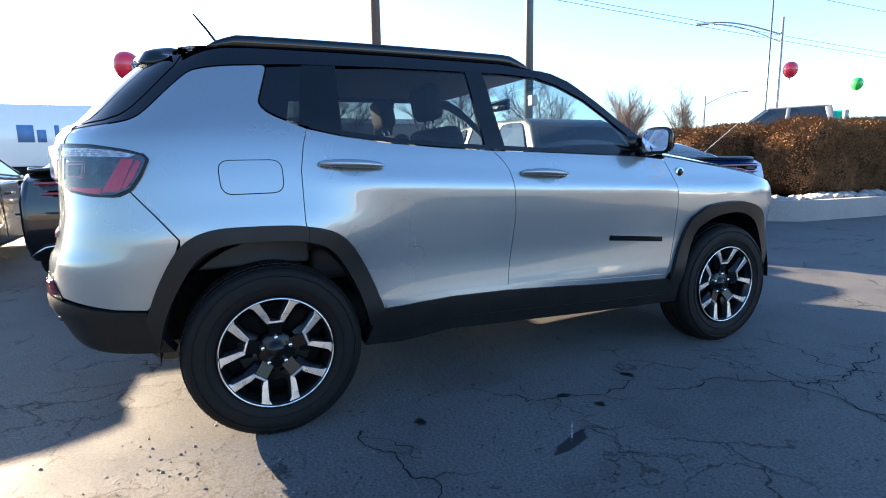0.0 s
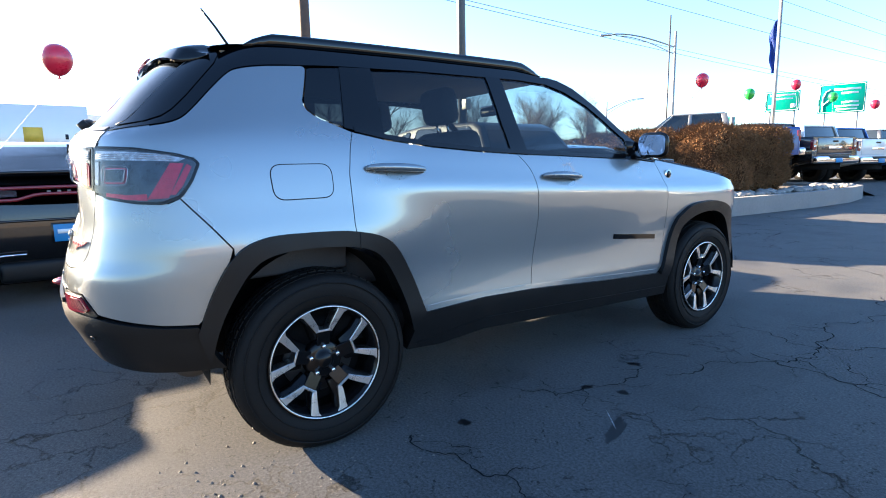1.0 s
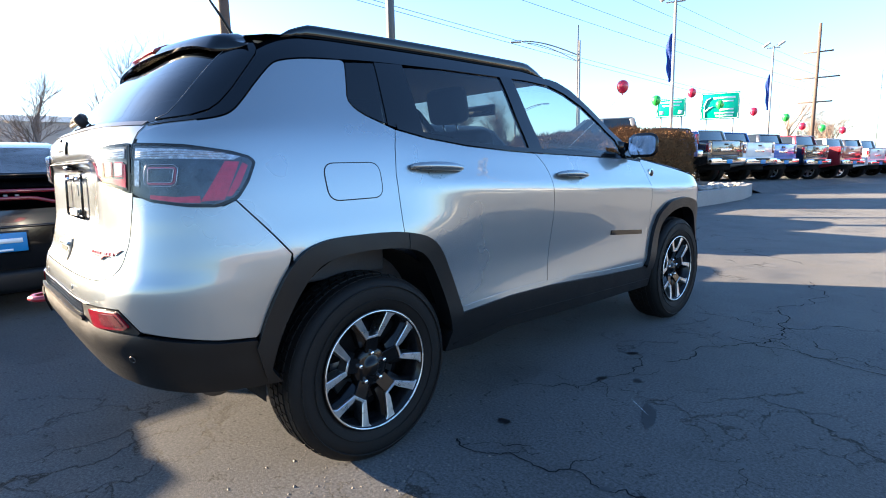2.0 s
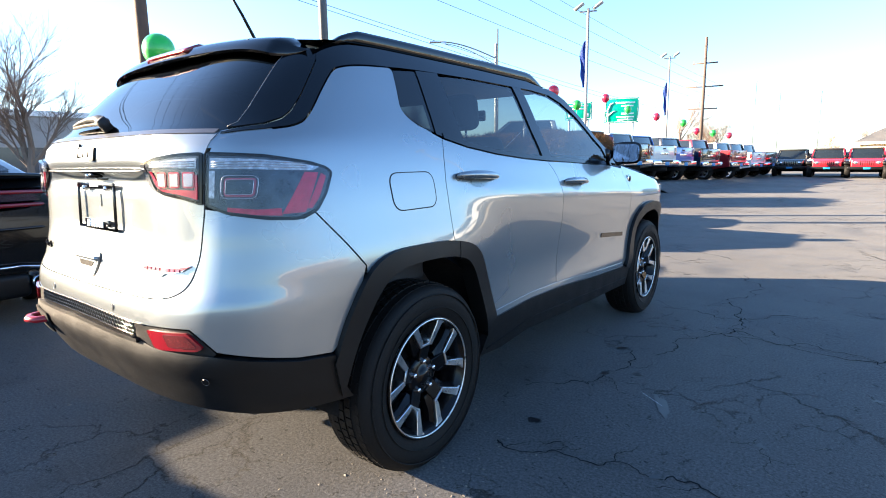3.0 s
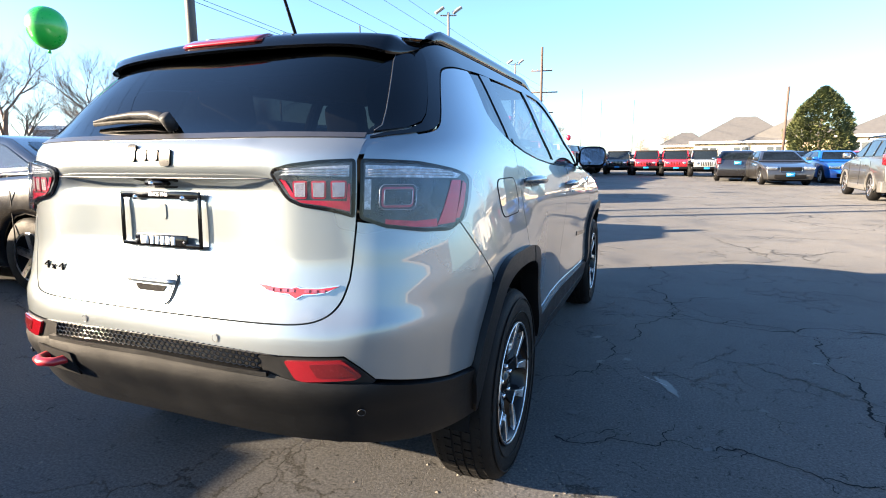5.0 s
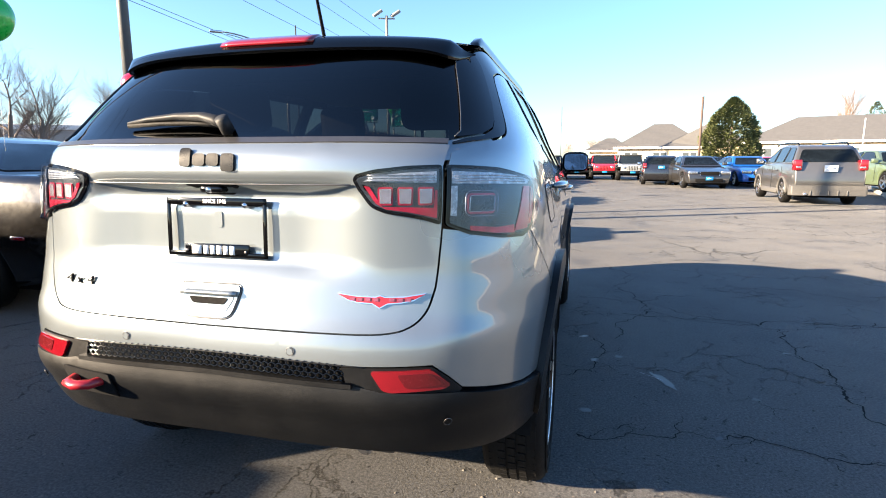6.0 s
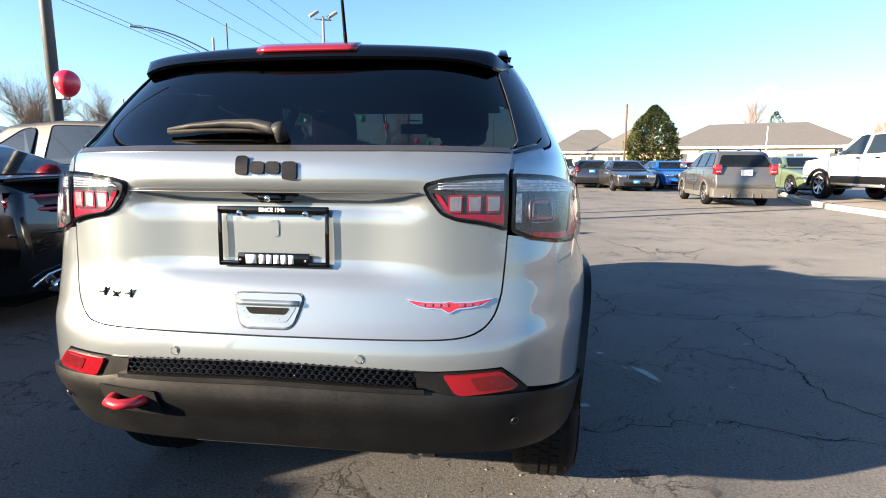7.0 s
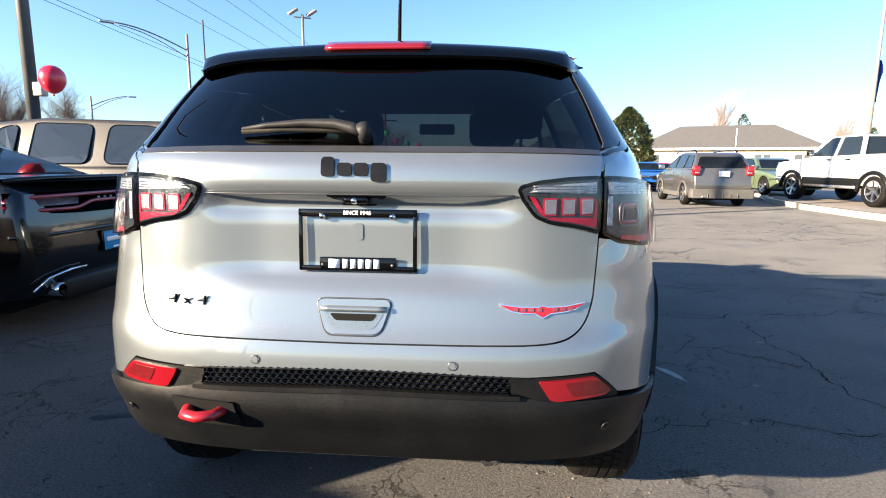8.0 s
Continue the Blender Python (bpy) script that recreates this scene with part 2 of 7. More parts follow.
def prism(outline, depth, bm=None, bevel=0.0):
    """A flat outline in the xz plane, thick along y from 0 to depth."""
    k = bmesh.new()
    f = k.faces.new([k.verts.new((x, 0, z)) for x, z in outline])
    r = bmesh.ops.extrude_face_region(k, geom=[f])
    bmesh.ops.translate(k, verts=[v for v in r["geom"] if isinstance(v, bmesh.types.BMVert)], vec=(0, depth, 0))
    bmesh.ops.recalc_face_normals(k, faces=k.faces)
    if bevel:
        bmesh.ops.bevel(k, geom=[e for e in k.edges if e.calc_face_angle(0) > 1], offset=bevel, segments=1, affect="EDGES")
    return merge(bm or bmesh.new(), k)


def curve_table(rows):
    """A smooth curve through (x, y) rows, that never overshoots."""
    xs, ys = [np.array(c, float) for c in zip(*rows)]
    d = np.diff(ys) / np.diff(xs)
    t = np.concatenate(([d[0]], np.where(d[1:] * d[:-1] > 0, 2 * d[1:] * d[:-1] / (d[1:] + d[:-1] + 1e-12), 0), [d[-1]]))

    def f(x):
        x = min(max(x, xs[0]), xs[-1])
        i = min(int(np.searchsorted(xs, x, side="right")) - 1, len(xs) - 2)
        h = xs[i + 1] - xs[i]
        u = (x - xs[i]) / h
        return float((2 * u**3 - 3 * u**2 + 1) * ys[i] + (u**3 - 2 * u**2 + u) * h * t[i] + (3 * u**2 - 2 * u**3) * ys[i + 1] + (u**3 - u**2) * h * t[i + 1])
    return f


def round_path(points, r=0.03, n=4):
    """A closed outline with its corners rounded."""
    out = []
    pts = [Vector(p) for p in points]
    for i, p in enumerate(pts):
        a, b = pts[i - 1] - p, pts[(i + 1) % len(pts)] - p
        k = min(r, a.length * 0.45, b.length * 0.45)
        s, e = p + a.normalized() * k, p + b.normalized() * k
        for j in range(n + 1):
            u = j / n
            out.append(tuple((1 - u) ** 2 * s + 2 * u * (1 - u) * p + u**2 * e))
    return out


def lettering(word, size, material, m, parent, depth=0.002, bold=0.0, shear=0.0, name="lettering"):
    """Raised letters in the built-in font, as one mesh."""
    c = bpy.data.curves.new(name, "FONT")
    c.body, c.size, c.extrude, c.align_x, c.align_y, c.offset, c.shear = word, size, depth, "CENTER", "CENTER", bold, shear
    c.resolution_u = 3
    tmp = bpy.data.objects.new("tmp", c)
    scene.collection.objects.link(tmp)
    me = bpy.data.meshes.new_from_object(tmp.evaluated_get(bpy.context.evaluated_depsgraph_get()))
    bpy.data.objects.remove(tmp)
    me.name = name
    me.materials.clear()
    me.materials.append(material)
    ob = new(name, me)
    ob.parent = parent
    ob.matrix_basis = m
    return ob

# ---- the silver SUV: one skin, by length along its outline (s) and height (z); its rear axle is at y = 0 ----
REAR_Y, FRONT_Y, N_REAR, N_FRONT = 0.10, 2.75, 4.0, 2.3
half_width = curve_table([(0.15, 0.80), (0.30, 0.85), (0.42, 0.872), (0.50, 0.884), (0.56, 0.880), (0.66, 0.877), (0.80, 0.882), (0.95, 0.892), (1.045, 0.897),
                          (1.065, 0.893), (1.13, 0.873), (1.20, 0.852), (1.26, 0.829), (1.40, 0.757), (1.55, 0.672), (1.64, 0.60)])
haunch_width = curve_table([(0.15, 0.80), (0.30, 0.85), (0.42, 0.880), (0.50, 0.893), (0.62, 0.897), (0.76, 0.900), (0.84, 0.900), (0.90, 0.896), (0.98, 0.887),
                            (1.06, 0.876), (1.13, 0.863), (1.20, 0.847), (1.26, 0.829), (1.40, 0.757), (1.55, 0.672), (1.64, 0.60)])
rear_line = curve_table([(0.15, -0.66), (0.38, -0.72), (0.44, -0.775), (0.52, -0.815), (0.62, -0.845), (0.72, -0.842), (0.785, -0.828), (0.80, -0.815), (0.87, -0.795),
                         (0.95, -0.780), (1.10, -0.775), (1.20, -0.775), (1.255, -0.765), (1.275, -0.74), (1.30, -0.70), (1.42, -0.59), (1.56, -0.44), (1.64, -0.33)])


def softened(f, spread, lo=0.1, hi=1.7):
    """The curve f with its corners eased over that many metres."""
    zs = np.arange(lo, hi, 0.004)
    n = int(3 * spread / 0.004) + 1
    w = np.exp(-0.5 * (np.arange(-n, n + 1) * 0.004 / spread) ** 2)
    ys = np.convolve(np.pad([f(z) for z in zs], n, mode="edge"), w / w.sum(), mode="valid")
    return lambda z: float(np.interp(z, zs, ys))


half_width, haunch_width, rear_line = softened(half_width, 0.011), softened(haunch_width, 0.030), softened(rear_line, 0.009)
front_line = curve_table([(0.15, 3.25), (0.4, 3.40), (0.6, 3.45), (0.85, 3.45), (1.0, 3.36), (1.1, 3.25)])


def corner_table(n, a, b, count=240):
    th = np.linspace(0, math.pi / 2, count)
    cx, cy = np.cos(th) ** (2 / n), np.sin(th) ** (2 / n)
    arc = np.concatenate(([0], np.cumsum(np.hypot(np.diff(cx * a), np.diff(cy * b)))))
    return arc, cx, cy


REAR_TAB = corner_table(N_REAR, 0.88, 0.90)
FRONT_TAB = corner_table(N_FRONT, 0.88, 0.72)


def wide(y, z):
    k = min(max((z - 0.7) / 0.3, 0), 1) * min(max((1.62 - z) / 0.3, 0), 1)
    q = smooth(0.10, 0.55, y)
    w = q * half_width(z + 0.052 * (y - 0.2) * k) + (1 - q) * haunch_width(z)
    for yc in (0.0, 2.636):       # haunches over the wheels
        w += 0.012 * math.exp(-((y - yc) / 0.5) ** 4) * math.exp(-((z - 0.84) / 0.12) ** 2)
    return w - 0.008 * math.exp(-((y - 1.25) / 0.7) ** 4) * math.exp(-((z - 0.63) / 0.16) ** 2)


def smooth(a, b, x):
    u = min(max((x - a) / (b - a), 0), 1)
    return u * u * (3 - 2 * u)


def skin(s, z, off=0.0):
    """The place on the skin at (s, z), off metres outside it."""
    if off:
        p, e = skin(s, z), 0.004
        n = (skin(s + e, z) - skin(s - e, z)).cross(skin(s, z + e) - skin(s, z - e)).normalized()
        if n.dot(Vector((p.x, p.y - 1.3, 0))) < 0:
            n.negate()
        return p + n * off
    if s < REAR_Y:
        arc, cx, cy = REAR_TAB
        a, sign = REAR_Y - s, 1
        if a > arc[-1]:
            a, sign = 2 * arc[-1] - a, -1
        depth = REAR_Y - rear_line(z)
        y = REAR_Y - depth * float(np.interp(a, arc, cy))
        x = sign * wide(y, z) * float(np.interp(a, arc, cx))
        # the bumper's horns stand proud of the tailgate beside it
        y -= 0.008 * smooth(0.600, 0.690, abs(x)) * smooth(0.70, 0.82, z) * (1 - smooth(0.96, 1.05, z)) * (1 - smooth(0.70, 0.90, abs(x)))
        # number plate bay under the tailgate's lip
        y += 0.032 * (1 - smooth(0.24, 0.50, abs(x))) * smooth(0.900, 0.965, z) * (1 - smooth(1.150, 1.162, z))
        y += 0.016 * (1 - smooth(0.36, 0.44, abs(x))) * smooth(1.105, 1.128, z) * (1 - smooth(1.150, 1.162, z))
        return Vector((x, y, z))
    if s > FRONT_Y:
        arc, cx, cy = FRONT_TAB
        a, sign = s - FRONT_Y, 1
        if a > arc[-1]:
            a, sign = 2 * arc[-1] - a, -1
        y = FRONT_Y + (front_line(z) - FRONT_Y) * float(np.interp(a, arc, cy))
        return Vector((sign * wide(FRONT_Y, z) * float(np.interp(a, arc, cx)), y, z))
    return Vector((wide(s, z), s, z))


S_REAR = REAR_Y - REAR_TAB[0][-1]
S_FRONT = FRONT_Y + FRONT_TAB[0][-1]


def at_y(y, z):
    """(s, z) of the place on the car's right flank at y."""
    if y < REAR_Y:
        arc, cx, cy = REAR_TAB
        return REAR_Y - float(np.interp((REAR_Y - y) / (REAR_Y - rear_line(z)), cy, arc)), z
    if y > FRONT_Y:
        arc, cx, cy = FRONT_TAB
        return FRONT_Y + float(np.interp((y - FRONT_Y) / (front_line(z) - FRONT_Y), cy, arc)), z
    return y, z


def at_x(x, z):
    """(s, z) of the place on the tail at x."""
    arc, cx, cy = REAR_TAB
    a = float(np.interp(-abs(x) / wide(-0.6, z), -cx, arc))
    s = REAR_Y - a
    return (s if x >= 0 else 2 * S_REAR - s), z


def mirrored(outline):
    """A right half outline that starts and ends at the tail's middle, closed with its left half."""
    return outline + [(2 * S_REAR - s, z) for s, z in outline[::-1]]


def inside(p, poly):
    x, y = p
    c, j = False, len(poly) - 1
    for i in range(len(poly)):
        (xi, yi), (xj, yj) = poly[i], poly[j]
        if (yi > y) != (yj > y) and x < (xj - xi) * (y - yi) / (yj - yi) + xi:
            c = not c
        j = i
    return c


from mathutils.geometry import delaunay_2d_cdt


def panel_mesh(outline, off=0.0, thick=0.02, step=0.035, gap=0.0, corner=0.0, surface=None):
    """A sheet cut to an outline in (s, z), laid on the skin, with turned-in edges."""
    surface = surface or skin
    if corner:
        outline = round_path(outline, corner)
    pts = []
    for i, p in enumerate(outline):
        a, b = Vector(p), Vector(outline[(i + 1) % len(outline)])
        k = max(1, int((b - a).length / step + 0.5))
        pts += [a.lerp(b, j / k) for j in range(k)]
    pts = [p for i, p in enumerate(pts) if (p - pts[i - 1]).length > 1e-4]
    area = sum(pts[i - 1].x * p.y - p.x * pts[i - 1].y for i, p in enumerate(pts))
    if area < 0:
        pts.reverse()
    if gap:
        q = []
        for i, p in enumerate(pts):
            t = (pts[(i + 1) % len(pts)] - pts[i - 1]).normalized()
            q.append(p + Vector((-t.y, t.x)) * gap)
        pts = q
    arr = np.array([tuple(p) for p in pts])
    lo, hi = arr.min(0), arr.max(0)
    poly = [tuple(p) for p in pts]
    extra = []
    for i in range(int((hi[0] - lo[0]) / step) + 1):
        for j in range(int((hi[1] - lo[1]) / step) + 1):
            c = (lo[0] + (i + 0.5 * (j % 2)) * step, lo[1] + j * step)
            if inside(c, poly) and np.min(np.hypot(arr[:, 0] - c[0], arr[:, 1] - c[1])) > step * 0.55:
                extra.append(Vector(c))
    n = len(pts)
    v2, _, faces, *_ = delaunay_2d_cdt(pts + extra, [(i, (i + 1) % n) for i in range(n)], [list(range(n))], 1, 1e-6)
    bm = bmesh.new()
    vs = [bm.verts.new(surface(c.x, c.y, off)) for c in v2]
    for f in faces:
        try:
            bm.faces.new([vs[i] for i in f])
        except ValueError:
            pass
    bmesh.ops.recalc_face_normals(bm, faces=bm.faces)
    bm.normal_update()
    mid = Vector((0, 1.3, 0.9))
    if sum((f.calc_center_median() - mid).dot(f.normal) * f.calc_area() for f in bm.faces) < 0:
        bmesh.ops.reverse_faces(bm, faces=bm.faces[:])
        bm.normal_update()
    rim = [e for e in bm.edges if e.is_boundary]
    norm = {v: v.normal.copy() for v in bm.verts}
    pos = {v: v.co.copy() for e in rim for v in e.verts}
    r = bmesh.ops.extrude_edge_only(bm, edges=rim)
    new_v = [v for v in r["geom"] if isinstance(v, bmesh.types.BMVert)]
    near = {}
    for v in new_v:
        for e in v.link_edges:
            o = e.other_vert(v)
            if o in pos and (o.co - v.co).length < 1e-7:
                near[v] = o
    for v, o in near.items():
        v.co = o.co - norm[o] * thick
    for e in rim:
        e.smooth = False
    return bm


def reflect(bm):
    k = bm.copy()
    for v in k.verts:
        v.co.x = -v.co.x
    bmesh.ops.reverse_faces(k, faces=k.faces[:])
    return k


suv = thing("silver_suv", "silver compact SUV with a black roof parked on the asphalt", "car")


def panel(name, outline, material, parent=None, both=True, label="", **kw):
    """A panel of the SUV, on both flanks or on one."""
    bm = panel_mesh(outline, **kw)
    made = []
    if both:
        made.append(part(name, reflect(bm), material, parent if isinstance(parent, bpy.types.Object) else (parent[1] if parent else suv), label))
    made.insert(0, part(name, bm, material, parent if isinstance(parent, bpy.types.Object) else (parent[0] if parent else suv), label))
    return made


def smooth_line(points, n=5):
    """An open line of (a, b) points, rounded into a curve through them."""
    pts = [Vector(p) for p in points]
    out = []
    for i in range(len(pts) - 1):
        p0, p1, p2, p3 = pts[max(i - 1, 0)], pts[i], pts[i + 1], pts[min(i + 2, len(pts) - 1)]
        for j in range(n):
            u = j / n
            out.append(tuple(0.5 * ((2 * p1) + (p2 - p0) * u + (2 * p0 - 5 * p1 + 4 * p2 - p3) * u * u + (3 * p1 - p0 - 3 * p2 + p3) * u**3)))
    out.append(tuple(pts[-1]))
    return out


# lines on the flank, as (y, z)
R_FLARE = smooth_line([(-0.455, 0.56), (-0.40, 0.70), (-0.322, 0.825), (-0.22, 0.878), (-0.06, 0.886), (0.145, 0.874), (0.29, 0.822), (0.385, 0.68), (0.462, 0.487)])
R_OPEN = smooth_line([(-0.420, 0.44), (-0.390, 0.56), (-0.340, 0.668), (-0.270, 0.772), (-0.189, 0.818), (-0.036, 0.830), (0.145, 0.814), (0.250, 0.758), (0.340, 0.60), (0.400, 0.42)])
F_FLARE = smooth_line([(2.165, 0.44), (2.275, 0.735), (2.36, 0.815), (2.47, 0.856), (2.709, 0.862), (2.895, 0.80), (2.985, 0.65), (3.05, 0.47)])
F_OPEN = smooth_line([(2.25, 0.42), (2.33, 0.68), (2.43, 0.765), (2.569, 0.800), (2.72, 0.795), (2.85, 0.725), (2.93, 0.59), (2.98, 0.42)])
Q_LINE = [(0.148, 0.83), (0.140, 0.90), (0.141, 1.10), (0.158, 1.20), (0.178, 1.266)]
B_LINE = smooth_line([(1.036, 1.172), (1.11, 1.083), (1.136, 0.93), (1.137, 0.813), (1.10, 0.497)])
F_LINE = smooth_line([(2.119, 1.118), (2.186, 0.97), (2.198, 0.80), (2.193, 0.649), (2.150, 0.447)])
LAMP_LOW = [(-0.415, 1.125), (-0.452, 1.06), (-0.505, 1.017)]


def on_flank(points):
    return [at_y(*p) for p in points]


def cut(points, y0, y1):
    return [p for p in points if y0 <= p[0] <= y1]


G = 0.0017
PILLAR_EDGE = smooth_line([(-0.03, 1.530), (-0.12, 1.522), (-0.20, 1.508), (-0.250, 1.487), (-0.322, 1.420), (-0.385, 1.354), (-0.430, 1.314), (-0.475, 1.295), (-0.54, 1.284), (-0.60, 1.277)], 4)
# quarter panel with the fuel door
def bend(a, c, b, n=6):
    """Points on a rounded corner from a round c to b."""
    return [tuple(Vector(a) * (1 - u) ** 2 + Vector(c) * 2 * u * (1 - u) + Vector(b) * u * u) for u in np.linspace(0, 1, n)]


quarter = on_flank(Q_LINE + bend((0.10, 1.298), (-0.012, 1.338), (0.004, 1.388)) + bend((0.046, 1.512), (0.052, 1.531), (0.030, 1.531), 4) + [(y, z - 0.004) for y, z in PILLAR_EDGE])
quarter += [at_x(0.652, 1.246), at_x(0.645, 1.20)] + on_flank([(-0.415, 1.170), (-0.40, 1.150)] + LAMP_LOW[:2] + [(-0.469, 1.034), (-0.322, 0.852)] + cut(R_FLARE, -0.322, 0.145))
panel("quarter_panel", quarter, SILVER, gap=G, step=0.02)
fuel = round_path([(-0.163, 1.012), (-0.171, 1.142), (0.066, 1.142), (0.068, 1.014)], 0.045, 6)
panel("fuel_door", on_flank(fuel), SILVER, off=0.0015, thick=0.006, both=False)
ring = [(s, z) for s, z in on_flank(fuel)]
part("fuel_door_gap", tube([skin(s, z, 0.0005) for s, z in ring], 0.0022, 6, True), GAP, suv)
# doors
rear_door_line = Q_LINE + [(0.33, 1.234), (0.552, 1.205), (0.80, 1.185)] + B_LINE + [(0.80, 0.503), (0.60, 0.494), (0.466, 0.484)] + cut(R_FLARE, 0.15, 0.46)[::-1]
rear_door = panel("rear_door", on_flank(rear_door_line), SILVER, gap=G, step=0.02)
front_door_line = B_LINE[::-1] + [(1.30, 1.163), (1.60, 1.150), (1.95, 1.135)] + F_LINE + [(1.6, 0.470)]
front_door = panel("front_door", on_flank(front_door_line), SILVER, gap=G, step=0.02)
fender_line = F_LINE[::-1] + [(2.14, 1.132), (2.30, 1.108), (2.60, 1.062), (2.90, 1.005), (3.12, 0.955), (3.20, 0.80), (3.16, 0.60), (3.05, 0.46)] + F_FLARE[::-1][1:-1]
panel("front_fender", on_flank(fender_line), SILVER, gap=G)
# cladding
panel("wheel_arch_cladding", on_flank(R_FLARE + R_OPEN[::-1]), CLAD, off=0.022, thick=0.075, step=0.03)
panel("wheel_arch_cladding", on_flank(F_FLARE + F_OPEN[::-1]), CLAD, off=0.022, thick=0.075, step=0.03)
panel("sill_cladding", [(0.375, 0.33), (0.44, 0.487), (0.60, 0.494), (0.80, 0.503), (1.10, 0.499), (1.6, 0.470), (2.15, 0.447), (2.26, 0.43), (2.25, 0.30), (1.6, 0.315), (0.8, 0.345), (0.55, 0.32)], CLAD, off=0.012, thick=0.10)
panel("sill_seam", [(0.42, 0.355), (0.6, 0.375), (0.8, 0.405), (1.6, 0.375), (2.24, 0.352), (2.24, 0.346), (1.6, 0.368), (0.8, 0.398), (0.6, 0.368), (0.42, 0.348)], CLAD, off=0.016, thick=0.006)
# the body-coloured ledge along the foot of the doors
ledge_low = curve_table([(0.45, 0.486), (0.60, 0.495), (0.80, 0.504), (1.10, 0.500), (1.6, 0.471), (2.16, 0.448)])
ledge_ys = [0.475, 0.60, 0.80, 1.10, 1.35, 1.6, 1.9, 2.14]
panel("door_foot_ledge", [(y, ledge_low(y)) for y in ledge_ys] + [(y, ledge_low(y) + 0.024) for y in ledge_ys[::-1]], SILVER, thick=0.01, step=0.02,
      surface=lambda s, z, off: skin(s, z, 0.004 - 0.001 * min(max((z - ledge_low(s)) / 0.024, 0), 1)))
# windows
panel("quarter_glass", on_flank(bend((0.10, 1.307), (-0.004, 1.345), (0.011, 1.390)) + [(0.055, 1.524), (0.208, 1.538), (0.162, 1.288)]), TINT, off=-0.004, thick=0.004)
panel("rear_door_glass", [(0.312, 1.254), (0.335, 1.536), (0.60, 1.552), (0.985, 1.558), (1.005, 1.196), (0.80, 1.206), (0.552, 1.224)], SIDE_TINT, off=-0.006, thick=0.004)
panel("front_door_glass", [(1.105, 1.186), (1.075, 1.558), (1.385, 1.548), (1.52, 1.510), (1.665, 1.440), (1.80, 1.345), (1.90, 1.258), (1.925, 1.170), (1.60, 1.172)], CLEAR, off=-0.006, thick=0.004)
panel("rear_pillar_trim", [(0.150, 1.284), (0.198, 1.540), (0.345, 1.547), (0.322, 1.240)], BLACK_GLOSS, gap=0.0005)
panel("centre_pillar_trim", [(1.000, 1.180), (0.985, 1.562), (1.08, 1.564), (1.110, 1.170)], BLACK_GLOSS, gap=0.0015)
panel("window_seal", [(0.19, 1.268), (0.33, 1.238), (0.552, 1.209), (0.80, 1.189), (1.04, 1.176), (1.60, 1.154), (1.96, 1.138), (1.95, 1.165), (1.60, 1.172), (1.04, 1.196), (0.80, 1.208), (0.552, 1.228), (0.33, 1.258), (0.19, 1.288)], BLACK_GLOSS, off=0.003, thick=0.008)
# black roof side with the strip down the rear pillar
strip = [(1.40, 1.545), (1.20, 1.556), (0.60, 1.553), (0.20, 1.543), (0.05, 1.534)] + PILLAR_EDGE
strip_top = [(-0.60, 1.286), (-0.545, 1.295), (-0.490, 1.314), (-0.455, 1.338), (-0.400, 1.392), (-0.333, 1.467), (-0.288, 1.517), (-0.262, 1.562), (-0.20, 1.594), (0.0, 1.606), (0.6, 1.612), (1.20, 1.608), (1.40, 1.585)]
panel("roof_side", on_flank(strip) + [at_x(0.652, 1.268), at_x(0.648, 1.275)] + on_flank(strip_top), ROOF_BLACK, gap=0.001)
panel("pillar_foot", [at_x(0.618, 1.225), at_x(0.618, 1.282)] + on_flank([(-0.60, 1.290), (-0.53, 1.300), (-0.53, 1.262), (-0.58, 1.235)]), SILVER, off=-0.003, thick=0.004, step=0.02)
panel("windscreen_pillar", [(1.40, 1.545), (1.40, 1.588), (1.50, 1.575), (1.60, 1.535), (1.76, 1.425), (1.97, 1.262), (2.13, 1.140), (1.93, 1.160), (1.905, 1.255), (1.80, 1.345), (1.665, 1.440), (1.52, 1.510)], ROOF_BLACK)

# tail: gate, glass, bumper
GATE_CORNER = smooth_line([(0.36, 0.784), (0.50, 0.787), (0.568, 0.803), (0.606, 0.842), (0.624, 0.90)], 5)
gate = mirrored([at_x(0.0, 0.782), *[at_x(*p) for p in GATE_CORNER], at_x(0.632, 1.0), at_x(0.636, 1.21), at_x(0.646, 1.268), at_x(0.40, 1.273), at_x(0.0, 1.273)])
tailgate = panel("tailgate", gate, SILVER, both=False, gap=0.0004, step=0.022)[0]
glass_edge = [at_x(0.640, 1.280)] + on_flank([(-0.602, 1.289), (-0.548, 1.298), (-0.493, 1.317), (-0.458, 1.341), (-0.403, 1.395), (-0.336, 1.470), (-0.291, 1.520), (-0.265, 1.562)])
glass_out = mirrored([at_x(0.0, 1.275), at_x(0.58, 1.274)] + glass_edge + [at_x(0.40, 1.575), at_x(0.0, 1.585)])
panel("rear_glass", glass_out, TINT, tailgate, both=False, off=-0.002, thick=0.004)
panel("glass_top_band", mirrored([at_x(0.0, 1.470), at_x(0.40, 1.472), at_x(0.56, 1.490), at_x(0.60, 1.560), at_x(0.40, 1.574), at_x(0.0, 1.584)]), DARK, tailgate, both=False, off=-0.012, thick=0.002)
trim_inner = [at_x(x, z) for x, z in ((0.650, 1.286), (0.658, 1.302), (0.648, 1.345), (0.635, 1.395), (0.618, 1.450), (0.600, 1.501), (0.585, 1.556))]
panel("glass_side_trim", [(e + 0.005, z) for e, z in glass_edge[1:]] + trim_inner[::-1], BLACK_GLOSS, off=0.003, thick=0.006, step=0.02)
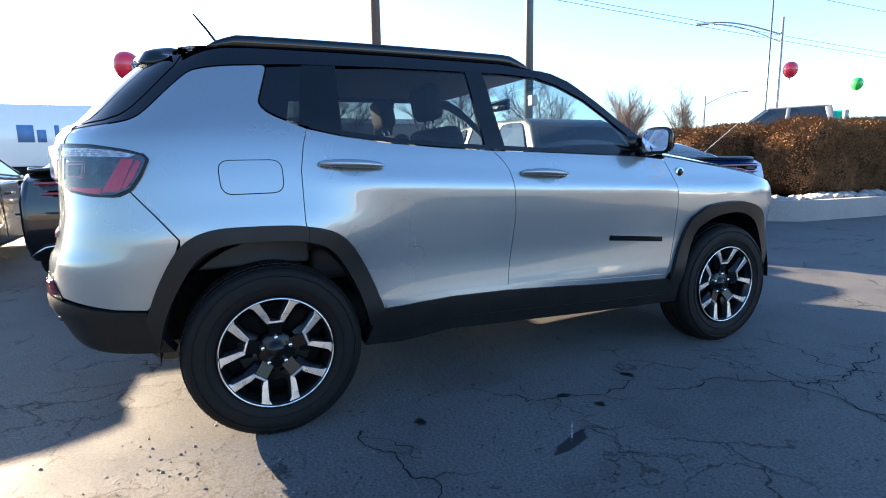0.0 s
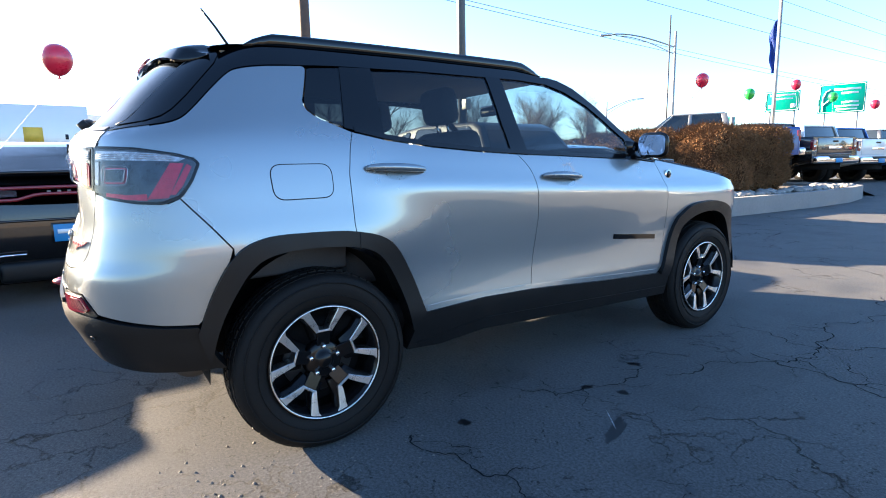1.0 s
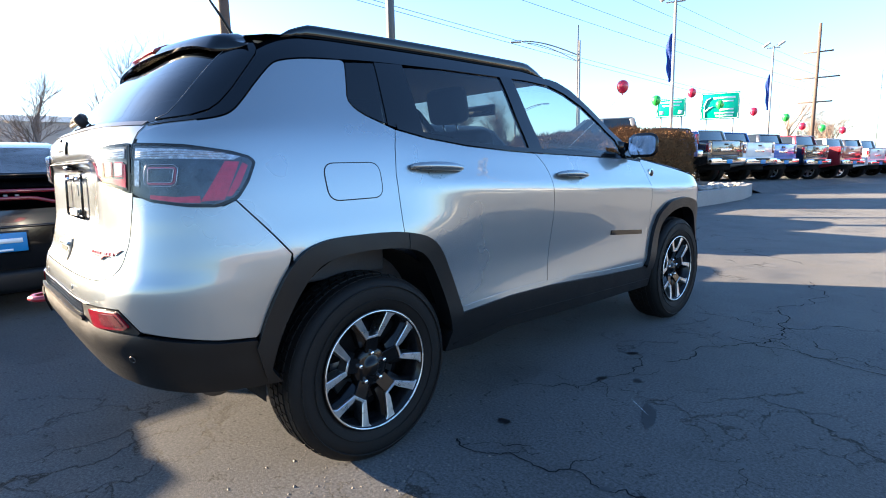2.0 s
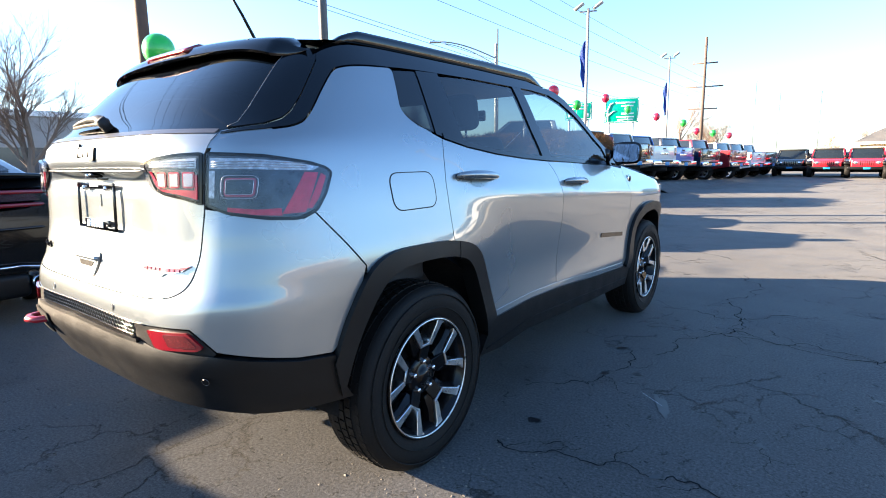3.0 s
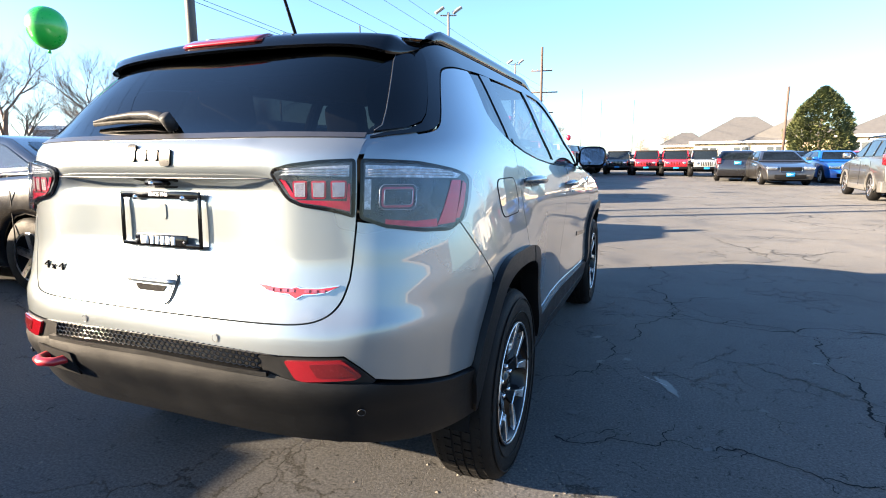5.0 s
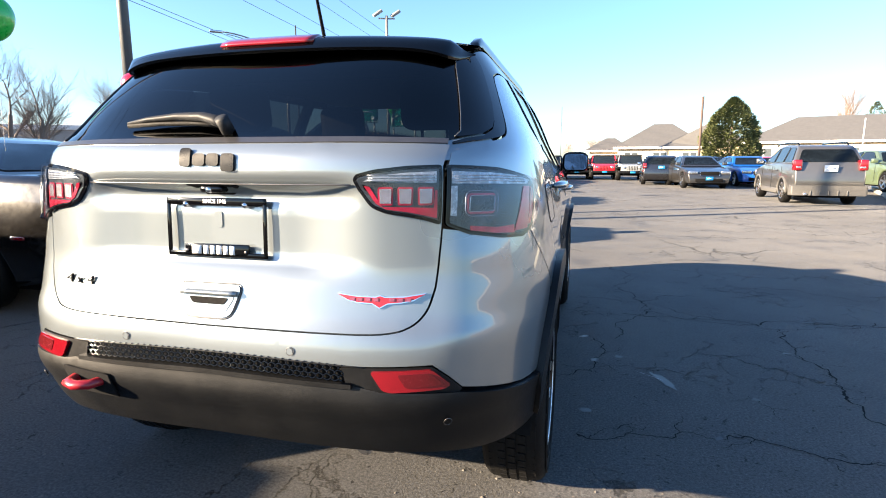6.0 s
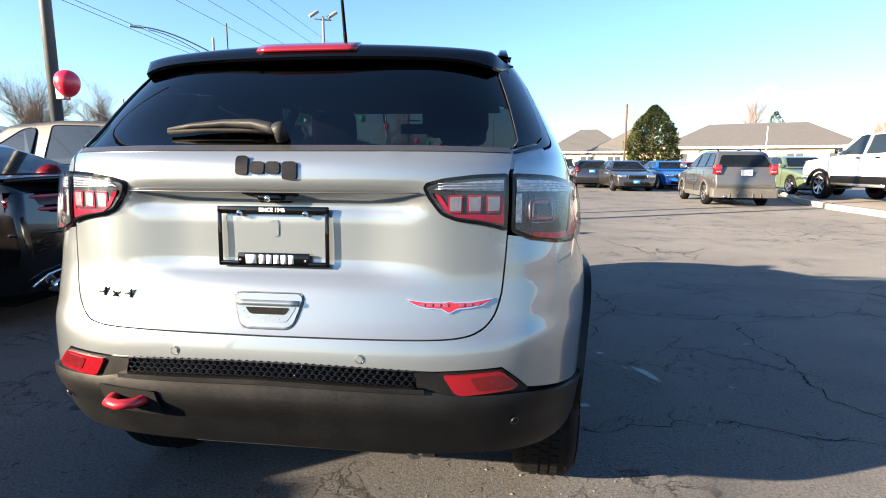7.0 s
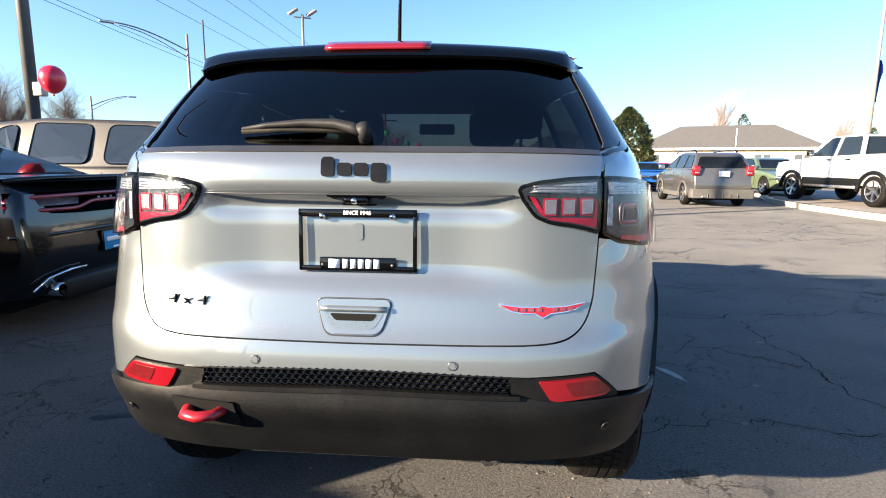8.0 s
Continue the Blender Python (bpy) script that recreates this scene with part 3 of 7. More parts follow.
for sx in (1, -1):
    groove = tube([skin(e, z, 0.003) for e, z in trim_inner], 0.0016, 5)
    part("glass_groove", groove if sx > 0 else reflect(groove), DARK_METAL, suv)
bumper_half = [at_x(0.0, 0.780), *[at_x(x + 0.003 * smooth(0.5, 0.62, x), z - 0.002) for x, z in GATE_CORNER], at_x(0.635, 1.0), at_x(0.638, 1.052)] + on_flank(LAMP_LOW[::-1][:1] + [(-0.470, 1.033), (-0.324, 0.851)] + [p for p in R_FLARE[::-1] if p[0] < -0.335 and p[1] > 0.585])
bumper_half += on_flank([(-0.452, 0.592), (-0.56, 0.600), (-0.64, 0.615)]) + [at_x(0.700, 0.640), at_x(0.67, 0.672), at_x(0.63, 0.706), at_x(0.46, 0.702), at_x(0.40, 0.702), at_x(0.0, 0.712)]
bumper = panel("rear_bumper", mirrored(bumper_half), SILVER, both=False, gap=G, step=0.022)[0]
lower_half = [at_x(0.0, 0.664)] + [at_x(0.42, 0.656), at_x(0.50, 0.640), at_x(0.69, 0.632)] + on_flank([(-0.64, 0.608), (-0.56, 0.594), (-0.452, 0.586), (-0.40, 0.46), (-0.37, 0.42)]) + [at_x(0.74, 0.425), at_x(0.55, 0.440), at_x(0.0, 0.445)]
panel("lower_bumper", mirrored(lower_half), CLAD, both=False, off=0.006, thick=0.05, step=0.022,
      surface=lambda s, z, off: skin(s, z, off + 0.008 * smooth(0.52, 0.60, z) * (1 - smooth(0.618, 0.650, z))))
panel("grille_backing", mirrored([at_x(0.0, 0.712), at_x(0.47, 0.704), at_x(0.47, 0.64), at_x(0.0, 0.655)]), DARK, both=False, off=-0.012, thick=0.01)
panel("bumper_step", mirrored([at_x(0.0, 0.668), at_x(0.43, 0.660), at_x(0.43, 0.648), at_x(0.0, 0.655)]), CLAD, both=False, off=0.016, thick=0.03)

panel("glass_sill", mirrored([at_x(0.0, 1.271), at_x(0.40, 1.271), at_x(0.640, 1.268), at_x(0.638, 1.280), at_x(0.40, 1.285), at_x(0.0, 1.286)]), DARK_METAL, tailgate, both=False, off=0.003, thick=0.012, step=0.02)

# roof, hood, windscreen as height fields
roof_edge = curve_table([(-0.30, 1.577), (-0.20, 1.597), (0.0, 1.605), (0.6, 1.611), (1.2, 1.607), (1.40, 1.586)])


def sheet(fn, nu, nv, thick=0.02):
    bm = bmesh.new()
    g = [[bm.verts.new(fn(i / nu, j / nv)) for j in range(nv + 1)] for i in range(nu + 1)]
    for i in range(nu):
        for j in range(nv):
            bm.faces.new((g[i][j], g[i + 1][j], g[i + 1][j + 1], g[i][j + 1]))
    bmesh.ops.recalc_face_normals(bm, faces=bm.faces)
    if sum(f.normal.z for f in bm.faces) < 0:
        bmesh.ops.reverse_faces(bm, faces=bm.faces[:])
    return bm


def roof_at(u, v):
    y = -0.275 + 1.685 * v
    z = roof_edge(y)
    w = wide(y, z) - 0.002
    x = (2 * u - 1) * w
    return (x, y, z + 0.045 * (1 - abs(2 * u - 1) ** 2.5) + 0.004)


part("roof", sheet(roof_at, 36, 40), ROOF_BLACK, suv)
hood_edge = curve_table([(2.14, 1.136), (2.60, 1.066), (2.90, 1.009), (3.12, 0.959), (3.45, 0.86)])


def hood_at(u, v):
    y = 2.12 + 1.28 * v
    k = 2 * u - 1
    w = wide(min(y, 2.75), hood_edge(y)) * (1 - smooth(2.9, 3.6, y) * 0.35)
    y += -0.22 * v * k * k * k * k
    return (k * w, y, hood_edge(y) + 0.085 * (1 - abs(k) ** 3) * (1 - 0.4 * v) + 0.004)


part("hood", sheet(hood_at, 30, 30), SILVER, suv)
pillar_y = curve_table([(1.14, 2.13), (1.262, 1.97), (1.425, 1.76), (1.535, 1.60), (1.588, 1.45)])


def screen_at(u, v):
    z = 1.14 + 0.45 * v
    k = 2 * u - 1
    y = pillar_y(z)
    return (k * (wide(y, z) - 0.004), y + 0.10 * (1 - k * k), z + 0.03 * (1 - k * k))


part("windscreen", sheet(screen_at, 20, 14), CLEAR, suv)
front_half = on_flank([(3.10, 0.955), (3.20, 0.80), (3.16, 0.60), (3.05, 0.45)])
front_out = front_half + [(S_FRONT, 0.40)] + [(2 * S_FRONT - s, z) for s, z in front_half[::-1]] + [(S_FRONT, 0.90)]
panel("front_bumper", front_out, SILVER, both=False, gap=G, step=0.05)
panel("front_skirt", [at_y(3.05, 0.46), (S_FRONT, 0.40), (2 * S_FRONT - at_y(3.05, 0.46)[0], 0.46), (2 * S_FRONT - at_y(2.98, 0.3)[0], 0.30), (S_FRONT, 0.26), at_y(2.98, 0.30)], CLAD, both=False, step=0.06, off=0.008)

# roof rails, each a solid bar that rises from the roof and falls back to it
for sx in (-1, 1):
    rail = bmesh.new()
    rings = []
    for i in range(41):
        u = i / 40
        y = -0.17 + 1.56 * u
        foot = roof_edge(y) - 0.004
        rise = 0.010 + 0.048 * min(1.0, (14 * u * (1 - u)) ** 0.7)
        x = wide(y, roof_edge(y)) - 0.030
        rings.append([rail.verts.new((sx * (x + dx), y, foot + dz)) for dx, dz in ((0.020, 0.0), (0.019, rise * 0.75), (0.012, rise), (-0.010, rise), (-0.018, rise * 0.75), (-0.020, 0.0))])
    for a, b in zip(rings, rings[1:]):
        for j in range(6):
            rail.faces.new((a[j], b[j], b[(j + 1) % 6], a[(j + 1) % 6]))
    rail.faces.new(rings[0]), rail.faces.new(rings[-1][::-1])
    bmesh.ops.recalc_face_normals(rail, faces=rail.faces)
    part("roof_rail", rail, ROOF_BLACK, suv)

# spoiler
SPOILER_TUCK = (0.09, 0.11, 0.04, 0.02, 0, 0, 0, 0, 0.02, 0.10, 0.10)      # its root is narrower than its lip
spoiler_bm = bmesh.new()
rows = []
for i in range(57):
    x = 0.642 * math.sin(math.pi / 2 * (2 * i / 56 - 1))
    k = abs(x) / 0.642
    top = 1.626 - 0.024 * k**2 - 0.018 * k**18
    seat_z = roof_edge(-0.26) + 0.045 * (1 - k**2.5) + 0.004
    low = 1.556 - 0.012 * k**2 - 0.050 * k**8
    back = -0.478 + 0.060 * k**2 + 0.050 * k**12
    front = -0.12 - 0.02 * k**2
    sec = [(front, seat_z - 0.02), (-0.27, seat_z - 0.001), (back + 0.11, top - 0.004), (back + 0.06, top - 0.013), (back + 0.024, top - 0.028), (back + 0.006, low + 0.020),
           (back, low + 0.010), (back + 0.006, low + 0.002), (back + 0.05, low + 0.004), (-0.24, low + 0.012), (front, low + 0.016)]
    shut = 0.9 * smooth(0.90, 1.0, k)      # the end closes to a soft tip
    rows.append([spoiler_bm.verts.new((x * (1 - n * k**6), y + (-0.30 - y) * shut, zz + (1.556 - zz) * shut)) for (y, zz), n in zip(sec, SPOILER_TUCK)])
for a, b in zip(rows, rows[1:]):
    for j in range(len(a)):
        spoiler_bm.faces.new((a[j], b[j], b[(j + 1) % len(a)], a[(j + 1) % len(a)]))
spoiler_bm.faces.new(rows[0]), spoiler_bm.faces.new(rows[-1][::-1])
bmesh.ops.recalc_face_normals(spoiler_bm, faces=spoiler_bm.faces)
spoiler = part("spoiler", sharp(spoiler_bm, 38), ROOF_BLACK, tailgate)
brake_bm = bmesh.new()
rows = [[brake_bm.verts.new((x, y + 0.006 * (abs(x) / 0.16) ** 4, z)) for y, z in ((-0.475, 1.585), (-0.461, 1.600), (-0.424, 1.617))] for x in np.linspace(-0.162, 0.162, 13)]
for a, b in zip(rows, rows[1:]):
    for j in range(2):
        brake_bm.faces.new((a[j], b[j], b[j + 1], a[j + 1]))
r = bmesh.ops.extrude_face_region(brake_bm, geom=brake_bm.faces[:])
bmesh.ops.translate(brake_bm, verts=[v for v in r["geom"] if isinstance(v, bmesh.types.BMVert)], vec=(0, 0.03, 0))
bmesh.ops.recalc_face_normals(brake_bm, faces=brake_bm.faces)
part("brake_light", brake_bm, RED_LENS, spoiler, "long red brake light")

# wheels
def wheel(parent_m, side):
    """A wheel at parent_m; its outer face looks along x * side."""
    root = new("wheel")
    root.parent = suv
    root.matrix_basis = parent_m
    R = 0.353
    prof = [(0.232, -0.095), (0.26, -0.108), (0.30, -0.112), (0.332, -0.104), (0.347, -0.088), (R, -0.06), (R, 0.06), (0.347, 0.088), (0.332, 0.104), (0.30, 0.112), (0.262, 0.108), (0.236, 0.098), (0.226, 0.092)]
    tyre_bm = lathe(prof, 72)
    tyre = part("tyre", tyre_bm, RUBBER, root)
    tread = bmesh.new()
    for j, xg in enumerate((-0.066, -0.034, 0.0, 0.034, 0.066)):
        for k in range(60):
            a = (k + 0.5 * (j % 2)) * math.pi / 30
            w = 0.0125
            vs = []
            for rr in (R - 0.004, R + 0.005):
                for da, dx in ((-0.047, -w), (0.040, -w), (0.047, w), (-0.040, w)):
                    drop = 0.006 if abs(xg) > 0.05 else 0
                    vs.append(tread.verts.new((xg + dx, (rr - drop) * math.cos(a + da), (rr - drop) * math.sin(a + da))))
            tread.faces.new(vs[4:])
            for q in range(4):
                tread.faces.new((vs[q], vs[(q + 1) % 4], vs[4 + (q + 1) % 4], vs[4 + q]))
    bmesh.ops.recalc_face_normals(tread, faces=tread.faces)
    part("tread", tread, RUBBER, tyre, smooth=False)
    for rr, wd in ((0.318, 0.0015), (0.268, 0.001)):
        part("sidewall_rib", tube([(side * 0.1115, rr * math.cos(a), rr * math.sin(a)) for a in np.linspace(0, 2 * math.pi, 64, endpoint=False)], wd * 2, 6, True), RUBBER, tyre)
    rim_bm = lathe([(0.228, side * 0.098), (0.232, side * 0.102), (0.229, side * 0.106), (0.220, side * 0.102), (0.212, side * 0.085), (0.200, side * 0.06), (0.196, -side * 0.09)], 64)
    rim = part("rim", rim_bm, RIM_BLACK, root)
    part("rim_lip", tube([(side * 0.104, 0.2235 * math.cos(a), 0.2235 * math.sin(a)) for a in np.linspace(0, 2 * math.pi, 72, endpoint=False)], 0.0034, 8, True), MACHINED, root)
    disc = lathe([(0.0, side * 0.01), (0.145, side * 0.01), (0.147, -side * 0.012), (0.0, -side * 0.012)], 40)
    part("brake_disc", disc, DARK_METAL, root)
    back = lathe([(0.0, -side * 0.03), (0.198, -side * 0.03)], 40)
    part("back_plate", back, DARK, root)
    # hub and the five black arms, each between two machined legs
    hub = lathe([(0.0, side * 0.080), (0.027, side * 0.080), (0.031, side * 0.072), (0.048, side * 0.064), (0.068, side * 0.064), (0.076, side * 0.056), (0.078, side * 0.02)], 40)
    part("hub", hub, RIM_BLACK, rim)

    def flat(poly, x0, x1, material, name, par):
        k = bmesh.new()
        top = [k.verts.new((side * x1[i] if isinstance(x1, (list, tuple)) else side * x1, y, z)) for i, (y, z) in enumerate(poly)]
        low = [k.verts.new((side * x0, y, z)) for y, z in poly]
        k.faces.new(top)
        for i in range(len(poly)):
            k.faces.new((top[i], top[(i + 1) % len(poly)], low[(i + 1) % len(poly)], low[i]))
        bmesh.ops.recalc_face_normals(k, faces=k.faces)
        bmesh.ops.bevel(k, geom=[e for e in k.edges if len(e.link_faces) == 2 and e.calc_face_angle(0) > 0.6], offset=0.0018, segments=1, affect="EDGES")
        return part(name, sharp(k), material, par)

    def polar(r, a):
        return (r * math.cos(a), r * math.sin(a))

    for i in range(5):
        a = math.pi / 2 + i * 2 * math.pi / 5
        for s in (-1, 1):
            # machined leg of the U, from the rim down to its foot
            leg = [polar(0.224, a + s * radians(15.5)), polar(0.224, a + s * radians(28.5)), polar(0.205, a + s * radians(23.5)), polar(0.150, a + s * radians(18.8)), polar(0.120, a + s * radians(14.5)), polar(0.134, a + s * radians(8.2)), polar(0.150, a + s * radians(9.6)), polar(0.205, a + s * radians(15.0))]
            flat(leg, 0.035, [0.098, 0.098, 0.096, 0.090, 0.086, 0.086, 0.090, 0.096], MACHINED, "spoke_leg", rim)
        foot = [polar(0.123, a - radians(13)), polar(0.123, a + radians(13)), polar(0.132, a + radians(11.5)), polar(0.132, a - radians(11.5))]
        flat(foot, 0.035, 0.0855, MACHINED, "spoke_foot", rim)
        arm = [polar(0.122, a - radians(13)), polar(0.122, a + radians(13)), polar(0.066, a + radians(24)), polar(0.066, a - radians(24))]
        flat(arm, 0.03, [0.082, 0.082, 0.066, 0.066], RIM_BLACK, "spoke_arm", rim)
        # the dark web on the flank of the legs, with its pocket left open
        for s in (-1, 1):
            web = [polar(0.223, a + s * radians(25.5)), polar(0.223, a + s * radians(28.5)), polar(0.160, a + s * radians(24)), polar(0.095, a + s * radians(29)), polar(0.09, a + s * radians(14)), polar(0.122, a + s * radians(13)), polar(0.150, a + s * radians(16.8)), polar(0.205, a + s * radians(21.8))]
            flat(web, 0.03, [0.086, 0.07, 0.062, 0.060, 0.060, 0.078, 0.082, 0.086], RIM_BLACK, "spoke_web", rim)
        b = a + math.pi / 5
        nut = lathe([(0.0, 0.078 * side), (0.007, 0.078 * side), (0.009, 0.074 * side), (0.009, 0.055 * side)], 8)
        for v in nut.verts:
            v.co += Vector((0, 0.057 * math.cos(a), 0.057 * math.sin(a)))
        part("wheel_nut", nut, CHROME, root)
    return root


for y in (0.0, 2.636):
    for side in (-1, 1):
        wheel(pose(side * 0.786, y, 0.360) @ Matrix.Scale(1.02, 4), side)
        well = bmesh.new()
        n = 24
        rows = []
        for i in range(n + 1):
            a = math.pi * i / n
            rows.append([well.verts.new((side * x, y + 0.43 * math.cos(a), 0.36 + 0.47 * math.sin(a))) for x in (0.50, 0.855)])
        for a, b in zip(rows, rows[1:]):
            well.faces.new((a[0], a[1], b[1], b[0]))
        well.faces.new([r[0] for r in rows])
        part("wheel_well", well, DARK, suv)

# underside and cabin
part("underbody", box(-0.58, 0.58, -0.20, 3.0, 0.30, 0.44, 0.03), DARK, suv)
part("axle", rod((-0.7, 0, 0.33), (0.7, 0, 0.33), 0.045), DARK_METAL, suv)
part("cabin_floor", box(-0.80, 0.80, -0.30, 2.15, 0.40, 0.52), DARK, suv)
for sx in (-1, 1):
    part("door_lining", box(sx * 0.78 - 0.02, sx * 0.78 + 0.02, 0.49, 2.10, 0.45, 1.13, 0.015), SEAT, suv)
    part("boot_lining", box(sx * 0.70 - 0.02, sx * 0.70 + 0.02, -0.52, 0.18, 0.70, 1.24, 0.015), SEAT, suv)
part("boot_floor", box(-0.66, 0.66, -0.62, 0.10, 0.74, 0.80), SEAT, suv)
part("gate_lining", box(-0.55, 0.55, -0.70, -0.66, 0.74, 1.25, 0.01), SEAT, suv)
part("headlining", box(-0.56, 0.56, -0.25, 1.45, 1.565, 1.590, 0.01), SEATBELT, suv)


def seat(x, y, w, material=SEAT):
    s = new("seat")
    s.parent = suv
    s.matrix_basis = pose(x, y, 0)
    part("cushion", box(-w / 2, w / 2, -0.02, 0.50, 0.58, 0.74, 0.05, 3), material, s)
    back = box(-w / 2, w / 2, -0.07, 0.07, 0.0, 0.62, 0.055, 3)
    back.transform(pose(0, -0.04, 0.70, 14))
    part("backrest", back, material, s)
    for k in ([0] if w < 0.7 else [-0.42, 0.42]):
        head = box(-0.13, 0.13, -0.05, 0.05, -0.09, 0.10, 0.045, 3)
        head.transform(pose(k, -0.22, 1.43, 10))
        hr = part("headrest", head, material, s)
        for d in (-0.05, 0.05):
            part("headrest_post", rod((k + d, -0.19, 1.27), (k + d, -0.21, 1.36), 0.006), CHROME, hr)
    return s


seat(0.37, 1.12, 0.50)
seat(-0.37, 1.12, 0.50)
seat(0.0, 0.22, 1.22)
part("dashboard", box(-0.74, 0.74, 1.72, 2.10, 0.80, 1.12, 0.06, 3), SEAT, suv)
wheel_ring = [(-0.37 + 0.18 * math.cos(a), 1.62 - 0.07 * math.sin(a), 1.05 + 0.17 * math.sin(a)) for a in np.linspace(0, 2 * math.pi, 28, endpoint=False)]
part("steering_wheel", tube(wheel_ring, 0.016, 8, True), SEAT, suv)
part("rear_view_mirror", box(-0.12, 0.12, 1.55, 1.58, 1.44, 1.51, 0.012), BLACK_GLOSS, suv)

# ---- lamps, badges and fittings of the silver SUV ----
SMOKE = mat("smoked_reflector", (0.075, 0.09, 0.102), 0.24, 0.7, 0.5, 22, bump=0.3, bump_scale=60)
STRIP = mat("clear_reflector", (0.42, 0.46, 0.50), 0.26, 0.5, 0.35, 70, bump=0.25, bump_scale=160)
RED_DEEP = mat("deep_red_reflector", (0.42, 0.016, 0.050), 0.24, 0.35, 0.35, 60, bump=0.3, bump_scale=180, coat=0.6)
# slightly darker silver: shading of hollows that are left flat, put into the colour
HOLLOW_TONE = mat("hollow_shade_tone", (0.20, 0.235, 0.25), 0.3, 0.7, 0.05, 10)
CELL = mat("lamp_cell_silver", (0.46, 0.42, 0.44), 0.22, 0.75, 0.35, 90, bump=0.3, bump_scale=220)
ROSE = mat("rose_reflector", (0.34, 0.09, 0.125), 0.22, 0.6, 0.3, 60, bump=0.2, bump_scale=180)
RED_CORE = mat("reflector_red", (0.085, 0.003, 0.005), 0.25, 0, 0.15, 60, bump=0.1, bump_scale=200, coat=0.8)
BADGE = mat("badge_grey", (0.006, 0.006, 0.0065), 0.30, 0.0, 0.1, 20, spec=0.2)


def pad(outline, d):
    """An outline in (s, z) shrunk by d."""
    pts = [Vector(p) for p in outline]
    area = sum(pts[i - 1].x * p.y - p.x * pts[i - 1].y for i, p in enumerate(pts))
    k = 1 if area > 0 else -1
    out = []
    for i, p in enumerate(pts):
        t = (pts[(i + 1) % len(pts)] - pts[i - 1]).normalized()
        out.append(tuple(p + Vector((-t.y, t.x)) * d * k))
    return out


def strip_on(points, r, off, flat=0.6, n=6, surface=None):
    return tube([skin(s, z, off) for s, z in points], r, n, False, None, flat)


def tail_lamp(outline, inner):
    """A lamp of the SUV on both sides: black bezel, smoked back, reflectors and a clear lens."""
    line = round_path(outline, 0.012, 3)
    bezels = panel("tail_lamp", line, BLACK_GLOSS, off=0.006, thick=0.02, step=0.025, label="smoked tail lamp with red reflectors and a clear lens")
    low = pad(line, 0.010)
    panel("reflector_back", low, SMOKE, bezels, off=0.0075, thick=0.002, step=0.025)
    ss = [p[0] for p in low]
    top_z = max(p[1] for p in low)
    s_hi, s_lo = max(ss), min(ss)
    # ribbed clear strip along the top
    if inner:
        band = [at_x(0.620, 1.197), at_x(0.55, 1.194), at_x(0.47, 1.186), at_x(0.445, 1.172), at_x(0.62, 1.168)]
        ribs = [[at_x(0.615 - 0.16 * u, z) for u in np.linspace(0, 1, 9)] for z in (1.174, 1.181, 1.188)]
    else:
        band = [at_x(0.655, 1.197), at_x(0.74, 1.192)] + on_flank([(-0.52, 1.183), (-0.44, 1.166)]) + on_flank([(-0.46, 1.156)]) + [at_x(0.74, 1.163), at_x(0.655, 1.166)]
        ribs = [[at_x(x, z) for x in np.linspace(0.66, 0.74, 6)] + on_flank([(-0.55, z - 0.004), (-0.48, z - 0.008)]) for z in (1.171, 1.178, 1.185)]
    panel("clear_band", band, STRIP, bezels, off=0.010, thick=0.002, step=0.02)
    for rib in ribs:
        for sgn, par in ((1, bezels[0]), (-1, bezels[1])):
            k = strip_on(rib, 0.0022, 0.012)
            part("lens_rib", k if sgn > 0 else reflect(k), PEARL, par)
    if inner:
        for xc in (0.50, 0.548, 0.596):
            cell = round_path([at_x(xc - 0.019, 1.158), at_x(xc + 0.019, 1.158), at_x(xc + 0.018, 1.112), at_x(xc - 0.018, 1.112)], 0.006, 3)
            panel("lamp_frame", cell, RED_DEEP, bezels, off=0.010, thick=0.003, step=0.015)
            panel("lamp_cell", pad(cell, 0.0045), CELL, bezels, off=0.0115, thick=0.002, step=0.015)
        panel("red_band", [at_x(0.6225, 1.150), at_x(0.6225, 1.079), at_x(0.60, 1.085), at_x(0.56, 1.094), at_x(0.50, 1.102), at_x(0.474, 1.118), at_x(0.4735, 1.126), at_x(0.492, 1.108), at_x(0.56, 1.107), at_x(0.615, 1.105), at_x(0.617, 1.150)], RED_DEEP, bezels, off=0.010, thick=0.002, step=0.015)
        panel("red_edge", [at_x(0.446, 1.162), at_x(0.460, 1.160), at_x(0.486, 1.118), at_x(0.472, 1.122)], RED_DEEP, bezels, off=0.010, thick=0.002, step=0.015)
    else:
        frame_pts = round_path([at_x(0.690, 1.140), at_x(0.752, 1.138), at_x(0.752, 1.085), at_x(0.690, 1.087)], 0.012, 3)
        panel("lamp_frame", frame_pts, ROSE, bezels, off=0.010, thick=0.003, step=0.015)
        panel("lamp_cell", pad(frame_pts, 0.005), SMOKE, bezels, off=0.0115, thick=0.002, step=0.015)
        core = pad(frame_pts, 0.018)
        panel("lamp_core", core, SMOKE, bezels, off=0.0135, thick=0.003, step=0.012)
        for ring_pts in (pad(frame_pts, 0.006), pad(frame_pts, -0.006)):
            for sgn, par in ((1, bezels[0]), (-1, bezels[1])):
                k = tube([skin(s, z, 0.0145) for s, z in ring_pts], 0.0012, 5, True)
                part("lamp_ring", k if sgn > 0 else reflect(k), PEARL, par)
        panel("clear_edge", [at_x(0.654, 1.160), at_x(0.668, 1.160), at_x(0.668, 1.082), at_x(0.654, 1.084)], STRIP, bezels, off=0.010, thick=0.002, step=0.015)
